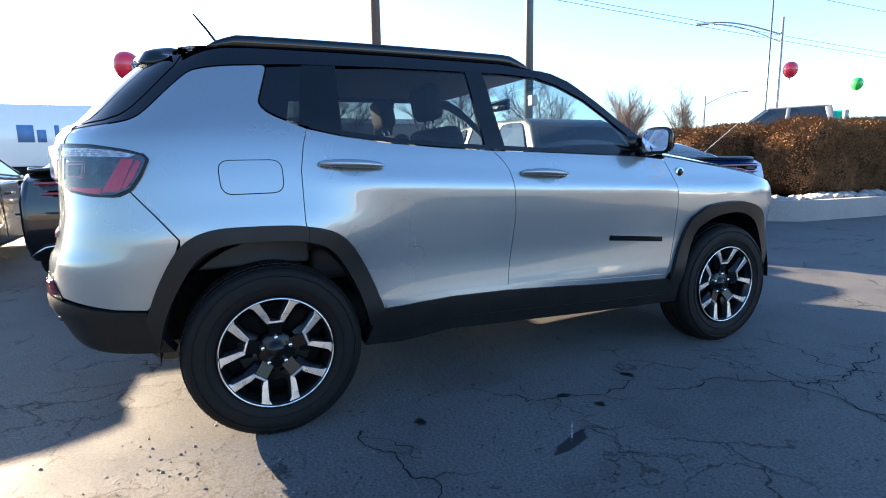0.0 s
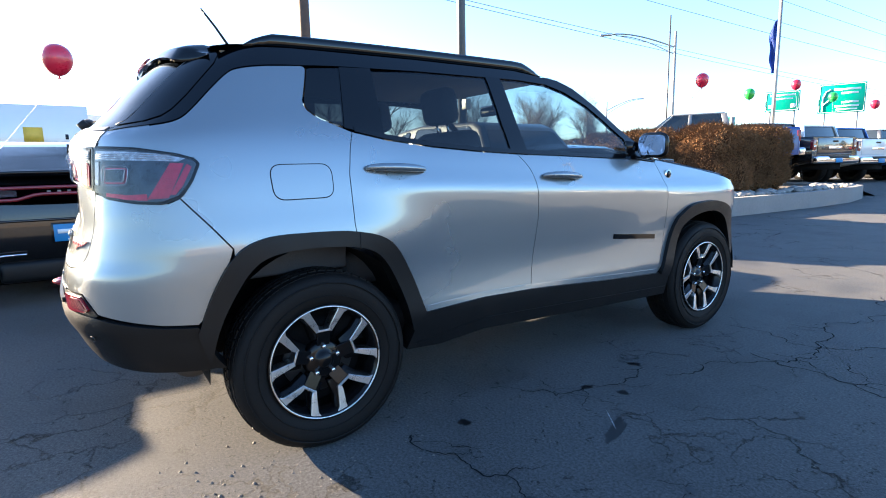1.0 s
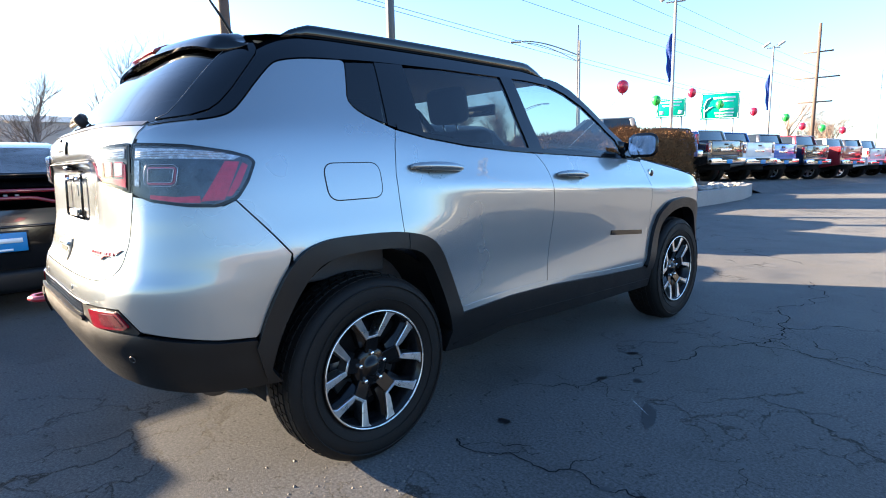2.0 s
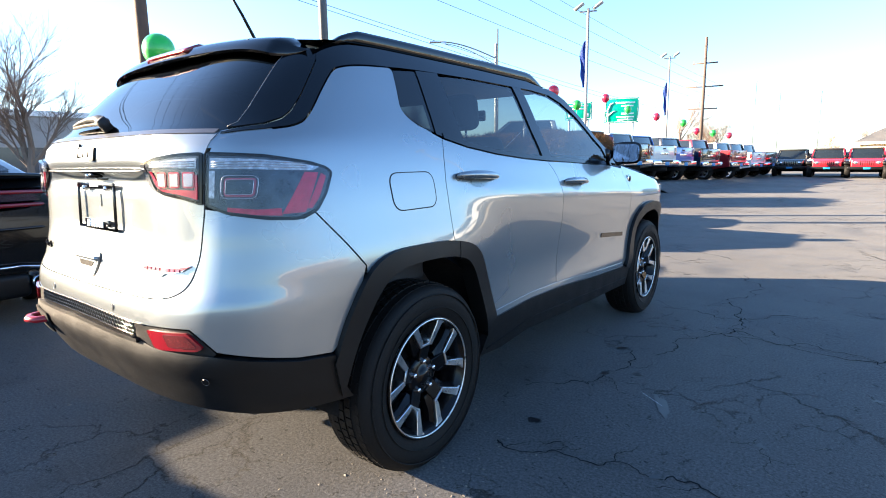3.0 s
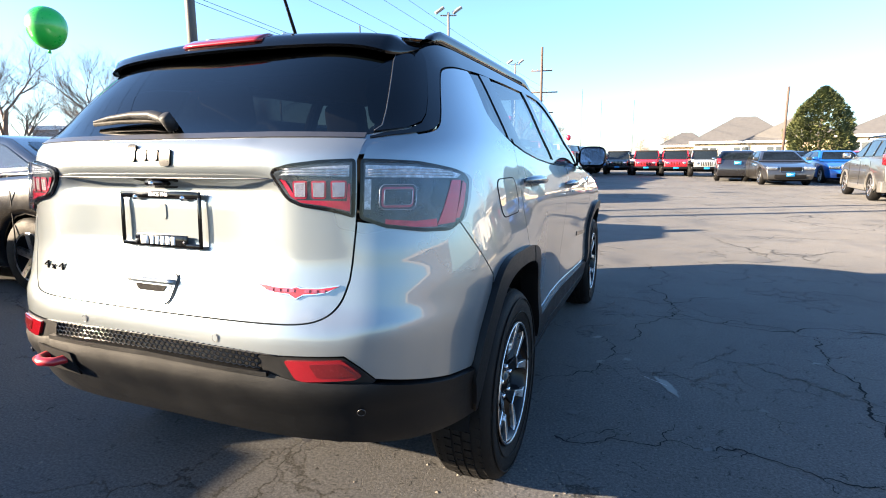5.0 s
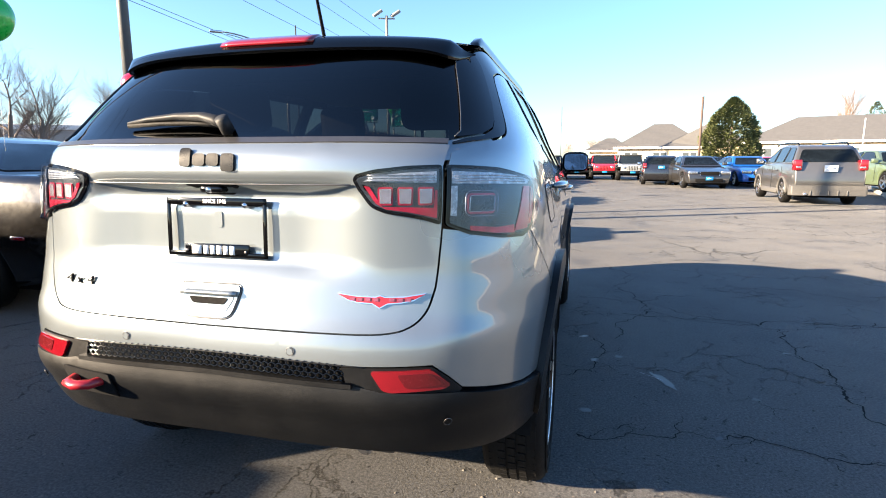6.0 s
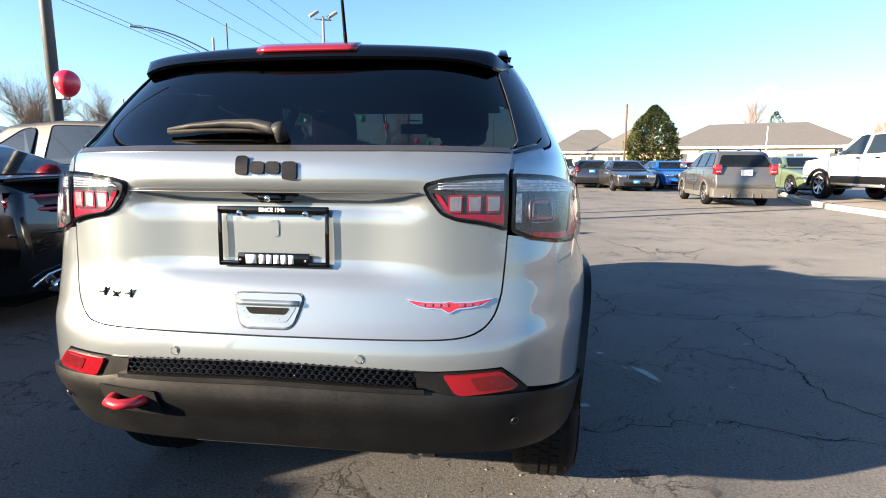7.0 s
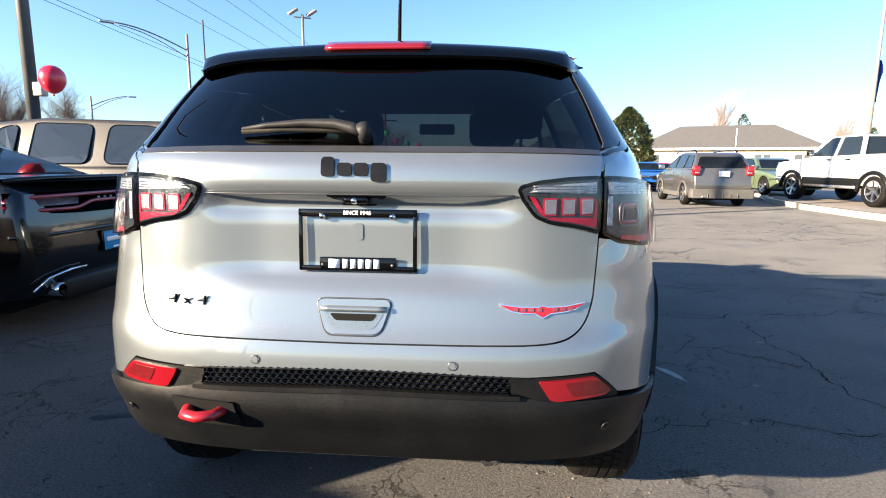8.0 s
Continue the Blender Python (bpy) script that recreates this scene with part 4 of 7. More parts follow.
        panel("red_band", on_flank([(-0.485, 1.152), (-0.445, 1.150), (-0.500, 1.035), (-0.560, 1.032)]), RED_DEEP, bezels, off=0.010, thick=0.002, step=0.015)
        panel("red_tip", on_flank([(-0.437, 1.148), (-0.423, 1.138), (-0.455, 1.075), (-0.480, 1.045), (-0.495, 1.045)]), RED_DEEP, bezels, off=0.010, thick=0.002, step=0.015)
        panel("red_foot", [at_x(0.70, 1.056), at_x(0.76, 1.048)] + on_flank([(-0.56, 1.050), (-0.56, 1.028)]) + [at_x(0.76, 1.032), at_x(0.70, 1.044)], RED_DEEP, bezels, off=0.010, thick=0.002, step=0.015)
    panel("lens", pad(line, 0.007), LENS, bezels, off=0.021, thick=0.012, step=0.025)


outer = [at_x(0.643, 1.214), at_x(0.70, 1.211), at_x(0.755, 1.206)] + on_flank([(-0.53, 1.197), (-0.46, 1.184), (-0.412, 1.168), (-0.396, 1.150), (-0.425, 1.088), (-0.462, 1.036), (-0.52, 1.013)]) + [at_x(0.78, 1.017), at_x(0.70, 1.034), at_x(0.643, 1.060)]
tail_lamp(outer, False)
inner_lamp = [at_x(0.633, 1.214), at_x(0.55, 1.211), at_x(0.47, 1.202), at_x(0.424, 1.190), at_x(0.416, 1.176), at_x(0.436, 1.140), at_x(0.462, 1.106), at_x(0.50, 1.090), at_x(0.56, 1.081), at_x(0.60, 1.072), at_x(0.633, 1.060)]
tail_lamp(inner_lamp, True)

# red bumper reflectors in their black surrounds
panel("reflector_surround", [at_x(0.402, 0.700), at_x(0.63, 0.703), at_x(0.668, 0.672), at_x(0.700, 0.638), at_x(0.69, 0.628), at_x(0.50, 0.630), at_x(0.415, 0.650)], CLAD, off=0.003, thick=0.02)
panel("bumper_reflector", round_path([at_x(0.478, 0.694), at_x(0.628, 0.698), at_x(0.672, 0.656), at_x(0.655, 0.646), at_x(0.53, 0.640), at_x(0.508, 0.645)], 0.008, 3), RED_LENS, off=0.012, thick=0.012, label="wedge-shaped red reflector")

panel("reflector_core", round_path([at_x(0.545, 0.688), at_x(0.622, 0.691), at_x(0.658, 0.657), at_x(0.566, 0.652)], 0.008, 3), RED_CORE, off=0.0135, thick=0.003)

# honeycomb strip in the bumper
mesh_bm = bmesh.new()
xs = np.linspace(-0.405, 0.405, 79)
for j in range(4):
    zig = []
    for i, x in enumerate(xs):
        z = 0.664 + 0.0125 * j + (0.003 if (i + j) % 2 else -0.003) + 0.010 * (1 - (x / 0.42) ** 2)
        zig.append(skin(*at_x(float(x), z), 0.002))
    tube(zig, 0.0028, 5, False, mesh_bm)
for j in range(3):
    for i, x in enumerate(xs):
        if (i + j) % 2:
            z = 0.664 + 0.0125 * j + 0.003 + 0.010 * (1 - (x / 0.42) ** 2)
            tube([skin(*at_x(float(x), z), 0.002), skin(*at_x(float(x), z + 0.0065), 0.002)], 0.0028, 5, False, mesh_bm)
part("honeycomb_grille", mesh_bm, BLACK_GLOSS, bumper, "black honeycomb grille strip")
part("bumper_trim_line", strip_on([at_x(float(x), 0.712 - 0.010 * (x / 0.46) ** 2) for x in np.linspace(-0.46, 0.46, 31)], 0.003, 0.002), CLAD, bumper)

# parking sensors
for x, z, m in ((-0.26, 0.732, SILVER), (0.26, 0.732, SILVER), (-0.66, 0.556, CLAD), (0.66, 0.556, CLAD)):
    p, q = skin(*at_x(x, z), 0.002 if m is SILVER else 0.017), skin(*at_x(x, z), 0.012 if m is SILVER else 0.027)
    n = (q - p).normalized()
    ring = [p + 0.011 * (math.cos(a) * n.orthogonal().normalized() + math.sin(a) * n.cross(n.orthogonal().normalized())) for a in np.linspace(0, 2 * math.pi, 20, endpoint=False)]
    s = part("parking_sensor", rod(p - n * 0.004, p + n * 0.0015, 0.0085, n=18), m, bumper, smooth=False)
    part("sensor_ring", tube(ring, 0.0009, 6, True), DARK_METAL, s)

# tow hook
# flat plate on the bumper: the pocket's inner shade put into its colour
panel("hook_pocket_shade", [at_x(-0.49, 0.625), at_x(-0.315, 0.618), at_x(-0.30, 0.552), at_x(-0.47, 0.556)], DARK, both=False, off=0.0225, thick=0.006, step=0.02)
hook = tube([(-0.44, -0.78, 0.592), (-0.445, -0.855, 0.592), (-0.435, -0.885, 0.592), (-0.40, -0.898, 0.592), (-0.362, -0.885, 0.592), (-0.352, -0.855, 0.592), (-0.357, -0.78, 0.592)], 0.017, 10, False, None, 0.8)
part("tow_hook", hook, RED_PAINT, suv, "bright red steel tow hook")

for sx in (1, -1):
    seam = strip_on(on_flank([(0.146, 0.806), (0.147, 0.84), (0.147, 0.872)]), 0.0025, 0.0225)
    part("cladding_seam", seam if sx > 0 else reflect(seam), GAP, suv)

# number plate frame, empty, with its screws and printed foot
y_pl = -0.7585
frame_bm = bmesh.new()
for a, b, c, d in ((-0.159, 0.159, 1.102, 1.123), (-0.159, 0.159, 0.958, 0.972), (-0.159, -0.148, 0.958, 1.123), (0.148, 0.159, 0.958, 1.123), (-0.103, 0.103, 0.960, 0.995)):
    box(a, b, y_pl - 0.004, y_pl + 0.004, c, d, 0.003, 2, frame_bm)
frame_obj = part("plate_frame", frame_bm, BLACK_GLOSS, tailgate, "black plastic number plate frame without a plate")
frame_obj.matrix_basis = pose(0, -0.758, 1.04, -2.5) @ pose(0, -y_pl, -1.04)
for x in (-0.094, 0.094):
    part("screw", lathe([(0.0, 0.0), (0.006, 0.002), (0.009, 0.006), (0.009, 0.020)], 12), CHROME, frame_obj).matrix_basis = pose(x, y_pl - 0.010, 1.104, 0, 0, 90)
    part("screw_stem", rod((x, y_pl, 1.104), (x, y_pl + 0.03, 1.104), 0.005), DARK_METAL, frame_obj)
    part("bolt", rod((x, y_pl - 0.006, 0.975), (x, y_pl - 0.003, 0.975), 0.0045, n=10), DARK_METAL, frame_obj)
lettering("SINCE 1946", 0.0150, WHITE_PRINT, pose(0, y_pl - 0.0045, 1.113, 90, 0, 0), frame_obj, 0.0004, 0.0003)
part("dealer_mark", box(-0.078, -0.048, y_pl - 0.0055, y_pl - 0.0035, 0.966, 0.990), WHITE_PRINT, frame_obj)
for i in range(5):
    part("dealer_bar", box(-0.040 + i * 0.021, -0.040 + i * 0.021 + 0.015, y_pl - 0.0055, y_pl - 0.0035, 0.966, 0.990), WHITE_PRINT, frame_obj)
pocket = panel("plate_pocket", round_path([at_x(-0.012, 1.085), at_x(0.012, 1.085), at_x(0.012, 1.04), at_x(-0.012, 1.04)], 0.008, 3), SILVER, tailgate, both=False, off=0.003, thick=0.003, step=0.01)

# camera under the lip, gate grip, badges
# flat dark trapezoid; the recess has its depth by colour alone
panel("camera_recess", round_path([at_x(-0.082, 1.160), at_x(0.082, 1.160), at_x(0.040, 1.128), at_x(-0.040, 1.128)], 0.008, 3), DARK, tailgate, both=False, off=0.0022, thick=0.003, step=0.02)
part("camera_pod", box(-0.035, 0.035, -0.775, -0.735, 1.138, 1.158, 0.008, 2), BLACK_GLOSS, tailgate)
part("camera_lens", lathe([(0.0, 0.0), (0.005, 0.001), (0.008, 0.004), (0.010, 0.014)], 16), CHROME, tailgate).matrix_basis = pose(-0.004, -0.781, 1.146, 0, 0, 90)
# the shadow under the lip, drawn as a thin dark strip
part("lip_shadow_strip", strip_on([at_x(float(x), 1.163) for x in np.linspace(-0.41, 0.41, 31)], 0.0035, 0.001), DARK_METAL, tailgate)
grip_line = round_path([at_x(-0.104, 0.888), at_x(0.098, 0.888), at_x(0.068, 0.800), at_x(-0.076, 0.800)], 0.022, 4)
grip = panel("gate_grip", grip_line, SILVER, tailgate, both=False, off=0.006, thick=0.006, step=0.02)[0]
part("grip_gap", tube([skin(e, z, 0.001) for e, z in pad(grip_line, -0.003)], 0.0022, 5, True), DARK_METAL, tailgate)
# flat panel; the pocket's shading is only its darker tone
panel("grip_pocket_shade", round_path([at_x(-0.086, 0.858), at_x(0.080, 0.858), at_x(0.052, 0.812), at_x(-0.060, 0.812)], 0.014, 4), HOLLOW_TONE, tailgate, both=False, off=0.0075, thick=0.002, step=0.02)
# shade of the hollow behind the bar, as a flat near-black plate
panel("grip_hollow_shade", round_path([at_x(-0.066, 0.852), at_x(0.060, 0.852), at_x(0.048, 0.834), at_x(-0.050, 0.834)], 0.007, 3), DARK, tailgate, both=False, off=0.0095, thick=0.002, step=0.02)
part("grip_bar", strip_on([at_x(float(x), 0.864) for x in np.linspace(-0.090, 0.084, 9)], 0.010, 0.008, 0.8, 8), SILVER, tailgate)


def on_tail(poly, off, thick, material, name, par):
    """A small plate cut to an (x, z) outline on the tailgate."""
    return panel(name, [at_x(x, z) for x, z in poly], material, par, both=False, off=off, thick=thick, step=0.012)[0]


badge_root = tailgate
for x0, w, z0, h in ((-0.088, 0.034, 1.208, 0.047), (-0.046, 0.038, 1.210, 0.032), (-0.003, 0.038, 1.210, 0.032), (0.042, 0.040, 1.196, 0.046)):
    on_tail(round_path([(x0, z0), (x0 + w, z0), (x0 + w, z0 + h), (x0, z0 + h)], 0.010, 4), 0.007, 0.007, BADGE, "maker_badge", tailgate)
for dx, sign, wd in ((-0.045, "4", 1.75), (0.0, "x", 1.5), (0.045, "4", 1.75)):
    spot = skin(*at_x(-0.471 + dx, 0.872), 0.004)
    lettering(sign, 0.042, BADGE, pose(spot.x, spot.y, spot.z, 90, 0, -7) @ Matrix.Diagonal((wd, 1, 1, 1)), tailgate, 0.003, -0.0012, 0.12, "drive_badge")
wing = [(0.377, 0.884), (0.43, 0.878), (0.478, 0.877), (0.490, 0.881), (0.502, 0.877), (0.55, 0.878), (0.604, 0.886), (0.575, 0.867), (0.545, 0.861), (0.510, 0.858), (0.490, 0.847), (0.470, 0.858), (0.432, 0.860), (0.405, 0.866)]
on_tail(wing, 0.005, 0.005, CHROME, "wing_badge", tailgate)
on_tail(pad(wing, 0.0024), 0.0065, 0.002, RED_PAINT, "wing_badge_red", tailgate)
for i in range(8):
    x = 0.412 + 0.0205 * i
    if abs(x - 0.49) > 0.009:
        on_tail([(x, 0.8655), (x + 0.013, 0.8655), (x + 0.013, 0.8735), (x, 0.8735)], 0.0085, 0.002, ROSE, "badge_bar", tailgate)
panel("door_badge", [(1.735, 0.722), (2.105, 0.690), (2.107, 0.663), (1.733, 0.694)], BLACK_GLOSS, front_door, off=0.004, thick=0.004)
for sx in (-1, 1):
    p = skin(2.225, 1.045, 0.002)
    emblem = lathe([(0.0, 0.006), (0.026, 0.005), (0.030, 0.0)], 24)
    for v in emblem.verts:
        v.co.x *= sx
    part("fender_emblem", emblem, CHROME, suv).matrix_basis = pose(sx * p.x, p.y, p.z)
    centre = lathe([(0.0, 0.0078), (0.019, 0.0072), (0.020, 0.005)], 20)
    for v in centre.verts:
        v.co.x *= sx
    part("emblem_centre", centre, BADGE, suv).matrix_basis = pose(sx * p.x, p.y, p.z)

# door handles
for (ya, yb, za, zb), doors in (((0.213, 0.482, 1.122, 1.106), rear_door), ((1.175, 1.442, 1.064, 1.048), front_door)):
    for i, sx in enumerate((1, -1)):
        line, rad = [], []
        for u in np.linspace(0, 1, 17):
            y, z = ya + (yb - ya) * u, za + (zb - za) * u
            p = skin(y, z, 0.004 + 0.030 * math.sin(math.pi * min(max(u, 0.0), 1)) ** 0.45)
            line.append((sx * p.x, p.y, p.z))
            rad.append(0.011 + 0.013 * math.sin(math.pi * u) ** 0.5)
        h = part("door_handle", tube(line, rad, 10, False, None, 0.75), SILVER, doors[i])
        # flat oval patch; its tone stands for the shading of a bowl
        bowl = bmesh.new()
        c = skin((ya + yb) / 2 + 0.01, (za + zb) / 2 - 0.004, 0.001)
        vs = []
        for a in np.linspace(0, 2 * math.pi, 28, endpoint=False):
            q = skin((ya + yb) / 2 + 0.01 + 0.062 * math.cos(a), (za + zb) / 2 - 0.016 + 0.026 * math.sin(a), 0.0012)
            vs.append(bowl.verts.new((sx * q.x, q.y, q.z)))
        hub = bowl.verts.new((sx * (c.x - 0.0), c.y, c.z))
        for k in range(28):
            bowl.faces.new((vs[k], vs[(k + 1) % 28], hub) if sx > 0 else (vs[(k + 1) % 28], vs[k], hub))
        part("handle_bowl_shade", bowl, HOLLOW_TONE, doors[i])
        q = skin(yb - 0.03, zb, 0.032)
        part("key_cover", rod((sx * (q.x - 0.004), q.y, q.z), (sx * (q.x + 0.006), q.y, q.z), 0.006, n=10), DARK_METAL, h)

# door mirrors
for sx in (-1, 1):
    shell = bmesh.new()
    bmesh.ops.create_uvsphere(shell, u_segments=28, v_segments=18, radius=1)
    for v in shell.verts:
        c = v.co
        n4 = (abs(c.x) ** 3.4 + abs(c.z) ** 3.4) ** (1 / 3.4)
        n2 = math.hypot(c.x, c.z)
        k = n2 / n4 if n4 > 1e-6 else 1
        x, z = c.x * k * 0.092, c.z * k * 0.071
        y = (c.y * 0.085) if c.y > 0 else c.y * 0.014
        v.co = Vector((x * (1 - 0.25 * max(c.y, 0)), y, z * (1 - 0.2 * max(c.y, 0))))
    m = part("door_mirror", shell, BLACK_GLOSS, suv)
    m.matrix_basis = pose(sx * 0.930, 1.985, 1.216, 0, 0, sx * 6)
    face = bmesh.new()
    f = face.faces.new([face.verts.new((x, 0, z)) for x, z in round_path([(-0.080, -0.056), (0.079, -0.055), (0.081, 0.053), (-0.077, 0.058)], 0.035, 5)])
    bmesh.ops.solidify(face, geom=face.faces[:], thickness=0.004)
    part("mirror_glass", face, mat("mirror_silver", (0.85, 0.87, 0.88), 0.015, 1.0, 0.01), m, "mirror glass").matrix_basis = pose(0, -0.022, 0.0, -3, 0, sx * 3)
    back = bmesh.new()
    bmesh.ops.create_uvsphere(back, u_segments=24, v_segments=16, radius=1)
    bmesh.ops.delete(back, geom=[v for v in back.verts if v.co.y < 0.25], context="VERTS")
    for v in back.verts:
        c = v.co
        n4 = (abs(c.x) ** 3.4 + abs(c.z) ** 3.4) ** (1 / 3.4)
        k = math.hypot(c.x, c.z) / n4 if n4 > 1e-6 else 1
        v.co = Vector((c.x * k * 0.095 * (1 - 0.25 * c.y), c.y * 0.092, c.z * k * 0.074 * (1 - 0.2 * c.y)))
    part("mirror_cap", back, BLACK_GLOSS, m)
    part("mirror_foot", bar((sx * 0.86, 2.0, 1.155), (sx * 0.93, 1.99, 1.185), 0.05, 0.07, (0, 1, 0), 0.015), BLACK_GLOSS, suv)
    part("mirror_sail", prism([(0, 0), (0.15, 0), (0.0, 0.10)], 0.012), BLACK_GLOSS, suv).matrix_basis = pose(sx * 0.845, 1.90, 1.155, 0, sx * -28, 90)

# wiper, its cover, antenna, exhaust
def on_glass(x, z, off):
    return skin(*at_x(x, z), off)


WIPER = mat("wiper_plastic", (0.018, 0.019, 0.021), 0.55, 0, 0.3, 30, spec=0.22)
part("wiper_arm", tube([on_glass(x, z, o) for x, z, o in ((0.012, 1.304, 0.022), (-0.02, 1.317, 0.026), (-0.07, 1.328, 0.028), (-0.16, 1.332, 0.026), (-0.26, 1.328, 0.022), (-0.333, 1.321, 0.018))], [0.018, 0.023, 0.020, 0.016, 0.012, 0.006], 10, False, None, 0.7), WIPER, tailgate)
part("wiper_pivot", rod(on_glass(0.012, 1.306, 0.0), on_glass(0.012, 1.306, 0.045), 0.019, n=16), WIPER, tailgate)
part("wiper_blade", tube([on_glass(x, z, 0.012) for x, z in ((0.0, 1.312), (-0.10, 1.322), (-0.22, 1.323), (-0.335, 1.318))], 0.007, 8), RUBBER, tailgate)
part("antenna", tube([(0.0, -0.03, 1.64), (0.004, -0.06, 1.69), (0.02, -0.14, 1.80), (0.032, -0.20, 1.87)], [0.010, 0.0075, 0.006, 0.005], 8), CLAD, suv)
part("antenna_foot", box(-0.03, 0.03, -0.07, 0.05, 1.64, 1.662, 0.010, 2), BLACK_GLOSS, suv)
part("exhaust_tip", rod((0.36, -0.60, 0.345), (0.36, -0.40, 0.35), 0.028, n=16), CHROME, suv)
part("rear_silencer", rod((-0.45, -0.42, 0.33), (0.40, -0.42, 0.33), 0.09, n=18), DARK_METAL, suv)

# oil spots, pits and a chalk stroke on the asphalt, close to the car
OIL = mat("oil_stain", (0.010, 0.010, 0.011), 0.35, 0, 0.3, 20)
CHALK = mat("chalk", (0.35, 0.35, 0.36), 0.9, 0, 0.2, 30)
rng2 = random.Random(8)
for x, y, a, b, turn in ((1.472, 1.04, 0.028, 0.10, 25), (1.045, 0.558, 0.03, 0.022, 0), (1.04, 1.735, 0.035, 0.02, 40), (1.25, 1.373, 0.025, 0.02, 10), (1.10, 1.28, 0.03, 0.018, 70), (-1.5, 0.2, 0.09, 0.03, 10),
                          (1.9, 0.9, 0.022, 0.016, 0), (1.62, 0.42, 0.020, 0.012, 50), (2.3, 1.7, 0.03, 0.014, 20)):
    k = bmesh.new()
    vs = []
    for i in range(22):
        t = i * 2 * math.pi / 22
        r = 1 + 0.7 * noise.noise(Vector((math.cos(t) * 2.2, math.sin(t) * 2.2, x * 9))) + 0.25 * noise.noise(Vector((math.cos(t) * 6, math.sin(t) * 6, x * 9)))
        vs.append(k.verts.new((a * r * math.cos(t), b * r * math.sin(t), 0)))
    k.faces.new(vs)
    o = tagged(part("oil_stain", k, OIL), "small dark oil stain on the asphalt", "stain", "oil stains")
    o.matrix_basis = pose(x, y, 0.003, 0, 0, turn)
k = bmesh.new()
for i in range(7):
    u = i / 6
    k.faces.new([k.verts.new((u * 0.17 + rng2.uniform(-0.004, 0.004) + dx, rng2.uniform(-0.004, 0.004) + dy, 0)) for dx, dy in ((0, 0), (0.024, 0.001), (0.022, 0.008), (0.002, 0.007))])
chalk = tagged(part("chalk_stroke", k, CHALK), "short faint chalk stroke on the asphalt", "mark")
chalk.matrix_basis = pose(1.33, 1.15, 0.004, 0, 0, -38) @ Matrix.Diagonal((0.9, 0.5, 1, 1))

# ---- the lot ----
ground_bm = bmesh.new()
bmesh.ops.create_grid(ground_bm, x_segments=2, y_segments=2, size=1500)
ground = tagged(part("ground", ground_bm, asphalt_mat()), "grey cracked asphalt of a car lot", "ground", kind="structure")

# the longer cracks, each a jagged dark groove with a few side branches
CRACK = mat("crack_tar", (0.012, 0.012, 0.013), 0.9, 0, 0.3, 30, spec=0.1)
crack_rng = random.Random(12)


def jagged(p, q, rough, levels=5):
    pts = [Vector(p), Vector(q)]
    for _ in range(levels):
        out = [pts[0]]
        for a, b in zip(pts, pts[1:]):
            d = b - a
            out += [(a + b) / 2 + Vector((-d.y, d.x)) * crack_rng.uniform(-rough, rough), b]
        pts = out
    return pts


def crack(way, w):
    line = [Vector(way[0])]
    for p, q in zip(way, way[1:]):
        line += jagged(p, q, 0.24)[1:]
    k = bmesh.new()
    rows = []
    for i, p in enumerate(line):
        t = (line[min(i + 1, len(line) - 1)] - line[max(i - 1, 0)]).normalized()
        n = Vector((-t.y, t.x))
        half = w * (0.25 + 0.9 * abs(noise.noise(Vector((p.x * 7, p.y * 7, w * 900))))) * (0.15 if i in (0, len(line) - 1) else 1)
        rows.append([k.verts.new((p.x + n.x * d, p.y + n.y * d, 0.0025)) for d in (-half, half)])
    for a, b in zip(rows, rows[1:]):
        k.faces.new((a[0], b[0], b[1], a[1]))
    bmesh.ops.recalc_face_normals(k, faces=k.faces)
    part("crack", k, CRACK, ground, smooth=False)
    return line


for way, w in (([(2.42, 2.26), (2.36, 1.67), (2.44, 1.46), (2.40, 0.95), (2.75, 0.2)], 0.009), ([(1.33, 2.42), (2.04, 2.31), (3.04, 2.50), (4.6, 2.7)], 0.008), ([(1.40, 2.52), (2.1, 2.40), (3.2, 2.62)], 0.005),
               ([(0.94, 2.84), (1.52, 2.83), (2.05, 3.15)], 0.006), ([(1.0, 0.31), (1.31, 0.37), (1.91, 0.40), (2.21, 0.35), (3.2, 0.5)], 0.007), ([(1.28, 4.55), (1.34, 3.42), (1.53, 2.84), (1.53, 2.43), (1.22, 1.74)], 0.008),
               ([(1.02, 1.76), (1.10, 1.25), (0.94, 0.98)], 0.007), ([(1.10, 1.25), (1.24, 1.09)], 0.004), ([(1.88, 0.95), (2.0, 0.80)], 0.004), ([(1.73, 2.68), (1.91, 2.46)], 0.004), ([(2.5, 3.6), (3.4, 3.3), (4.4, 3.8)], 0.006)):
    spine = crack(way, w)
    for i in range(6, len(spine) - 6, 17):      # short side branches
        d = Vector((crack_rng.uniform(-1, 1), crack_rng.uniform(-1, 1))).normalized() * crack_rng.uniform(0.08, 0.28)
        crack([spine[i], spine[i] + d], w * 0.45)

# grit and broken bits of leaf lying on the asphalt
GRIT = mat("grit", (0.13, 0.12, 0.105), 0.9, 0, 0.6, 40)
grit_rng = random.Random(21)
verts, faces = [], []
for i in range(1500):
    if i < 260:      # gathered about the rear wheel
        x, y = 0.95 + grit_rng.gauss(0, 0.22), -0.25 + grit_rng.gauss(0, 0.30)
    else:
        x, y = grit_rng.uniform(-2.2, 6.5), grit_rng.uniform(-1.4, 7.5)
    r = 0.0022 + 0.006 * grit_rng.random() ** 3
    a, h = grit_rng.uniform(0, 6.28), r * grit_rng.uniform(0.5, 1.0)
    k = len(verts)
    for j in range(5):
        rr = r * grit_rng.uniform(0.7, 1.4)
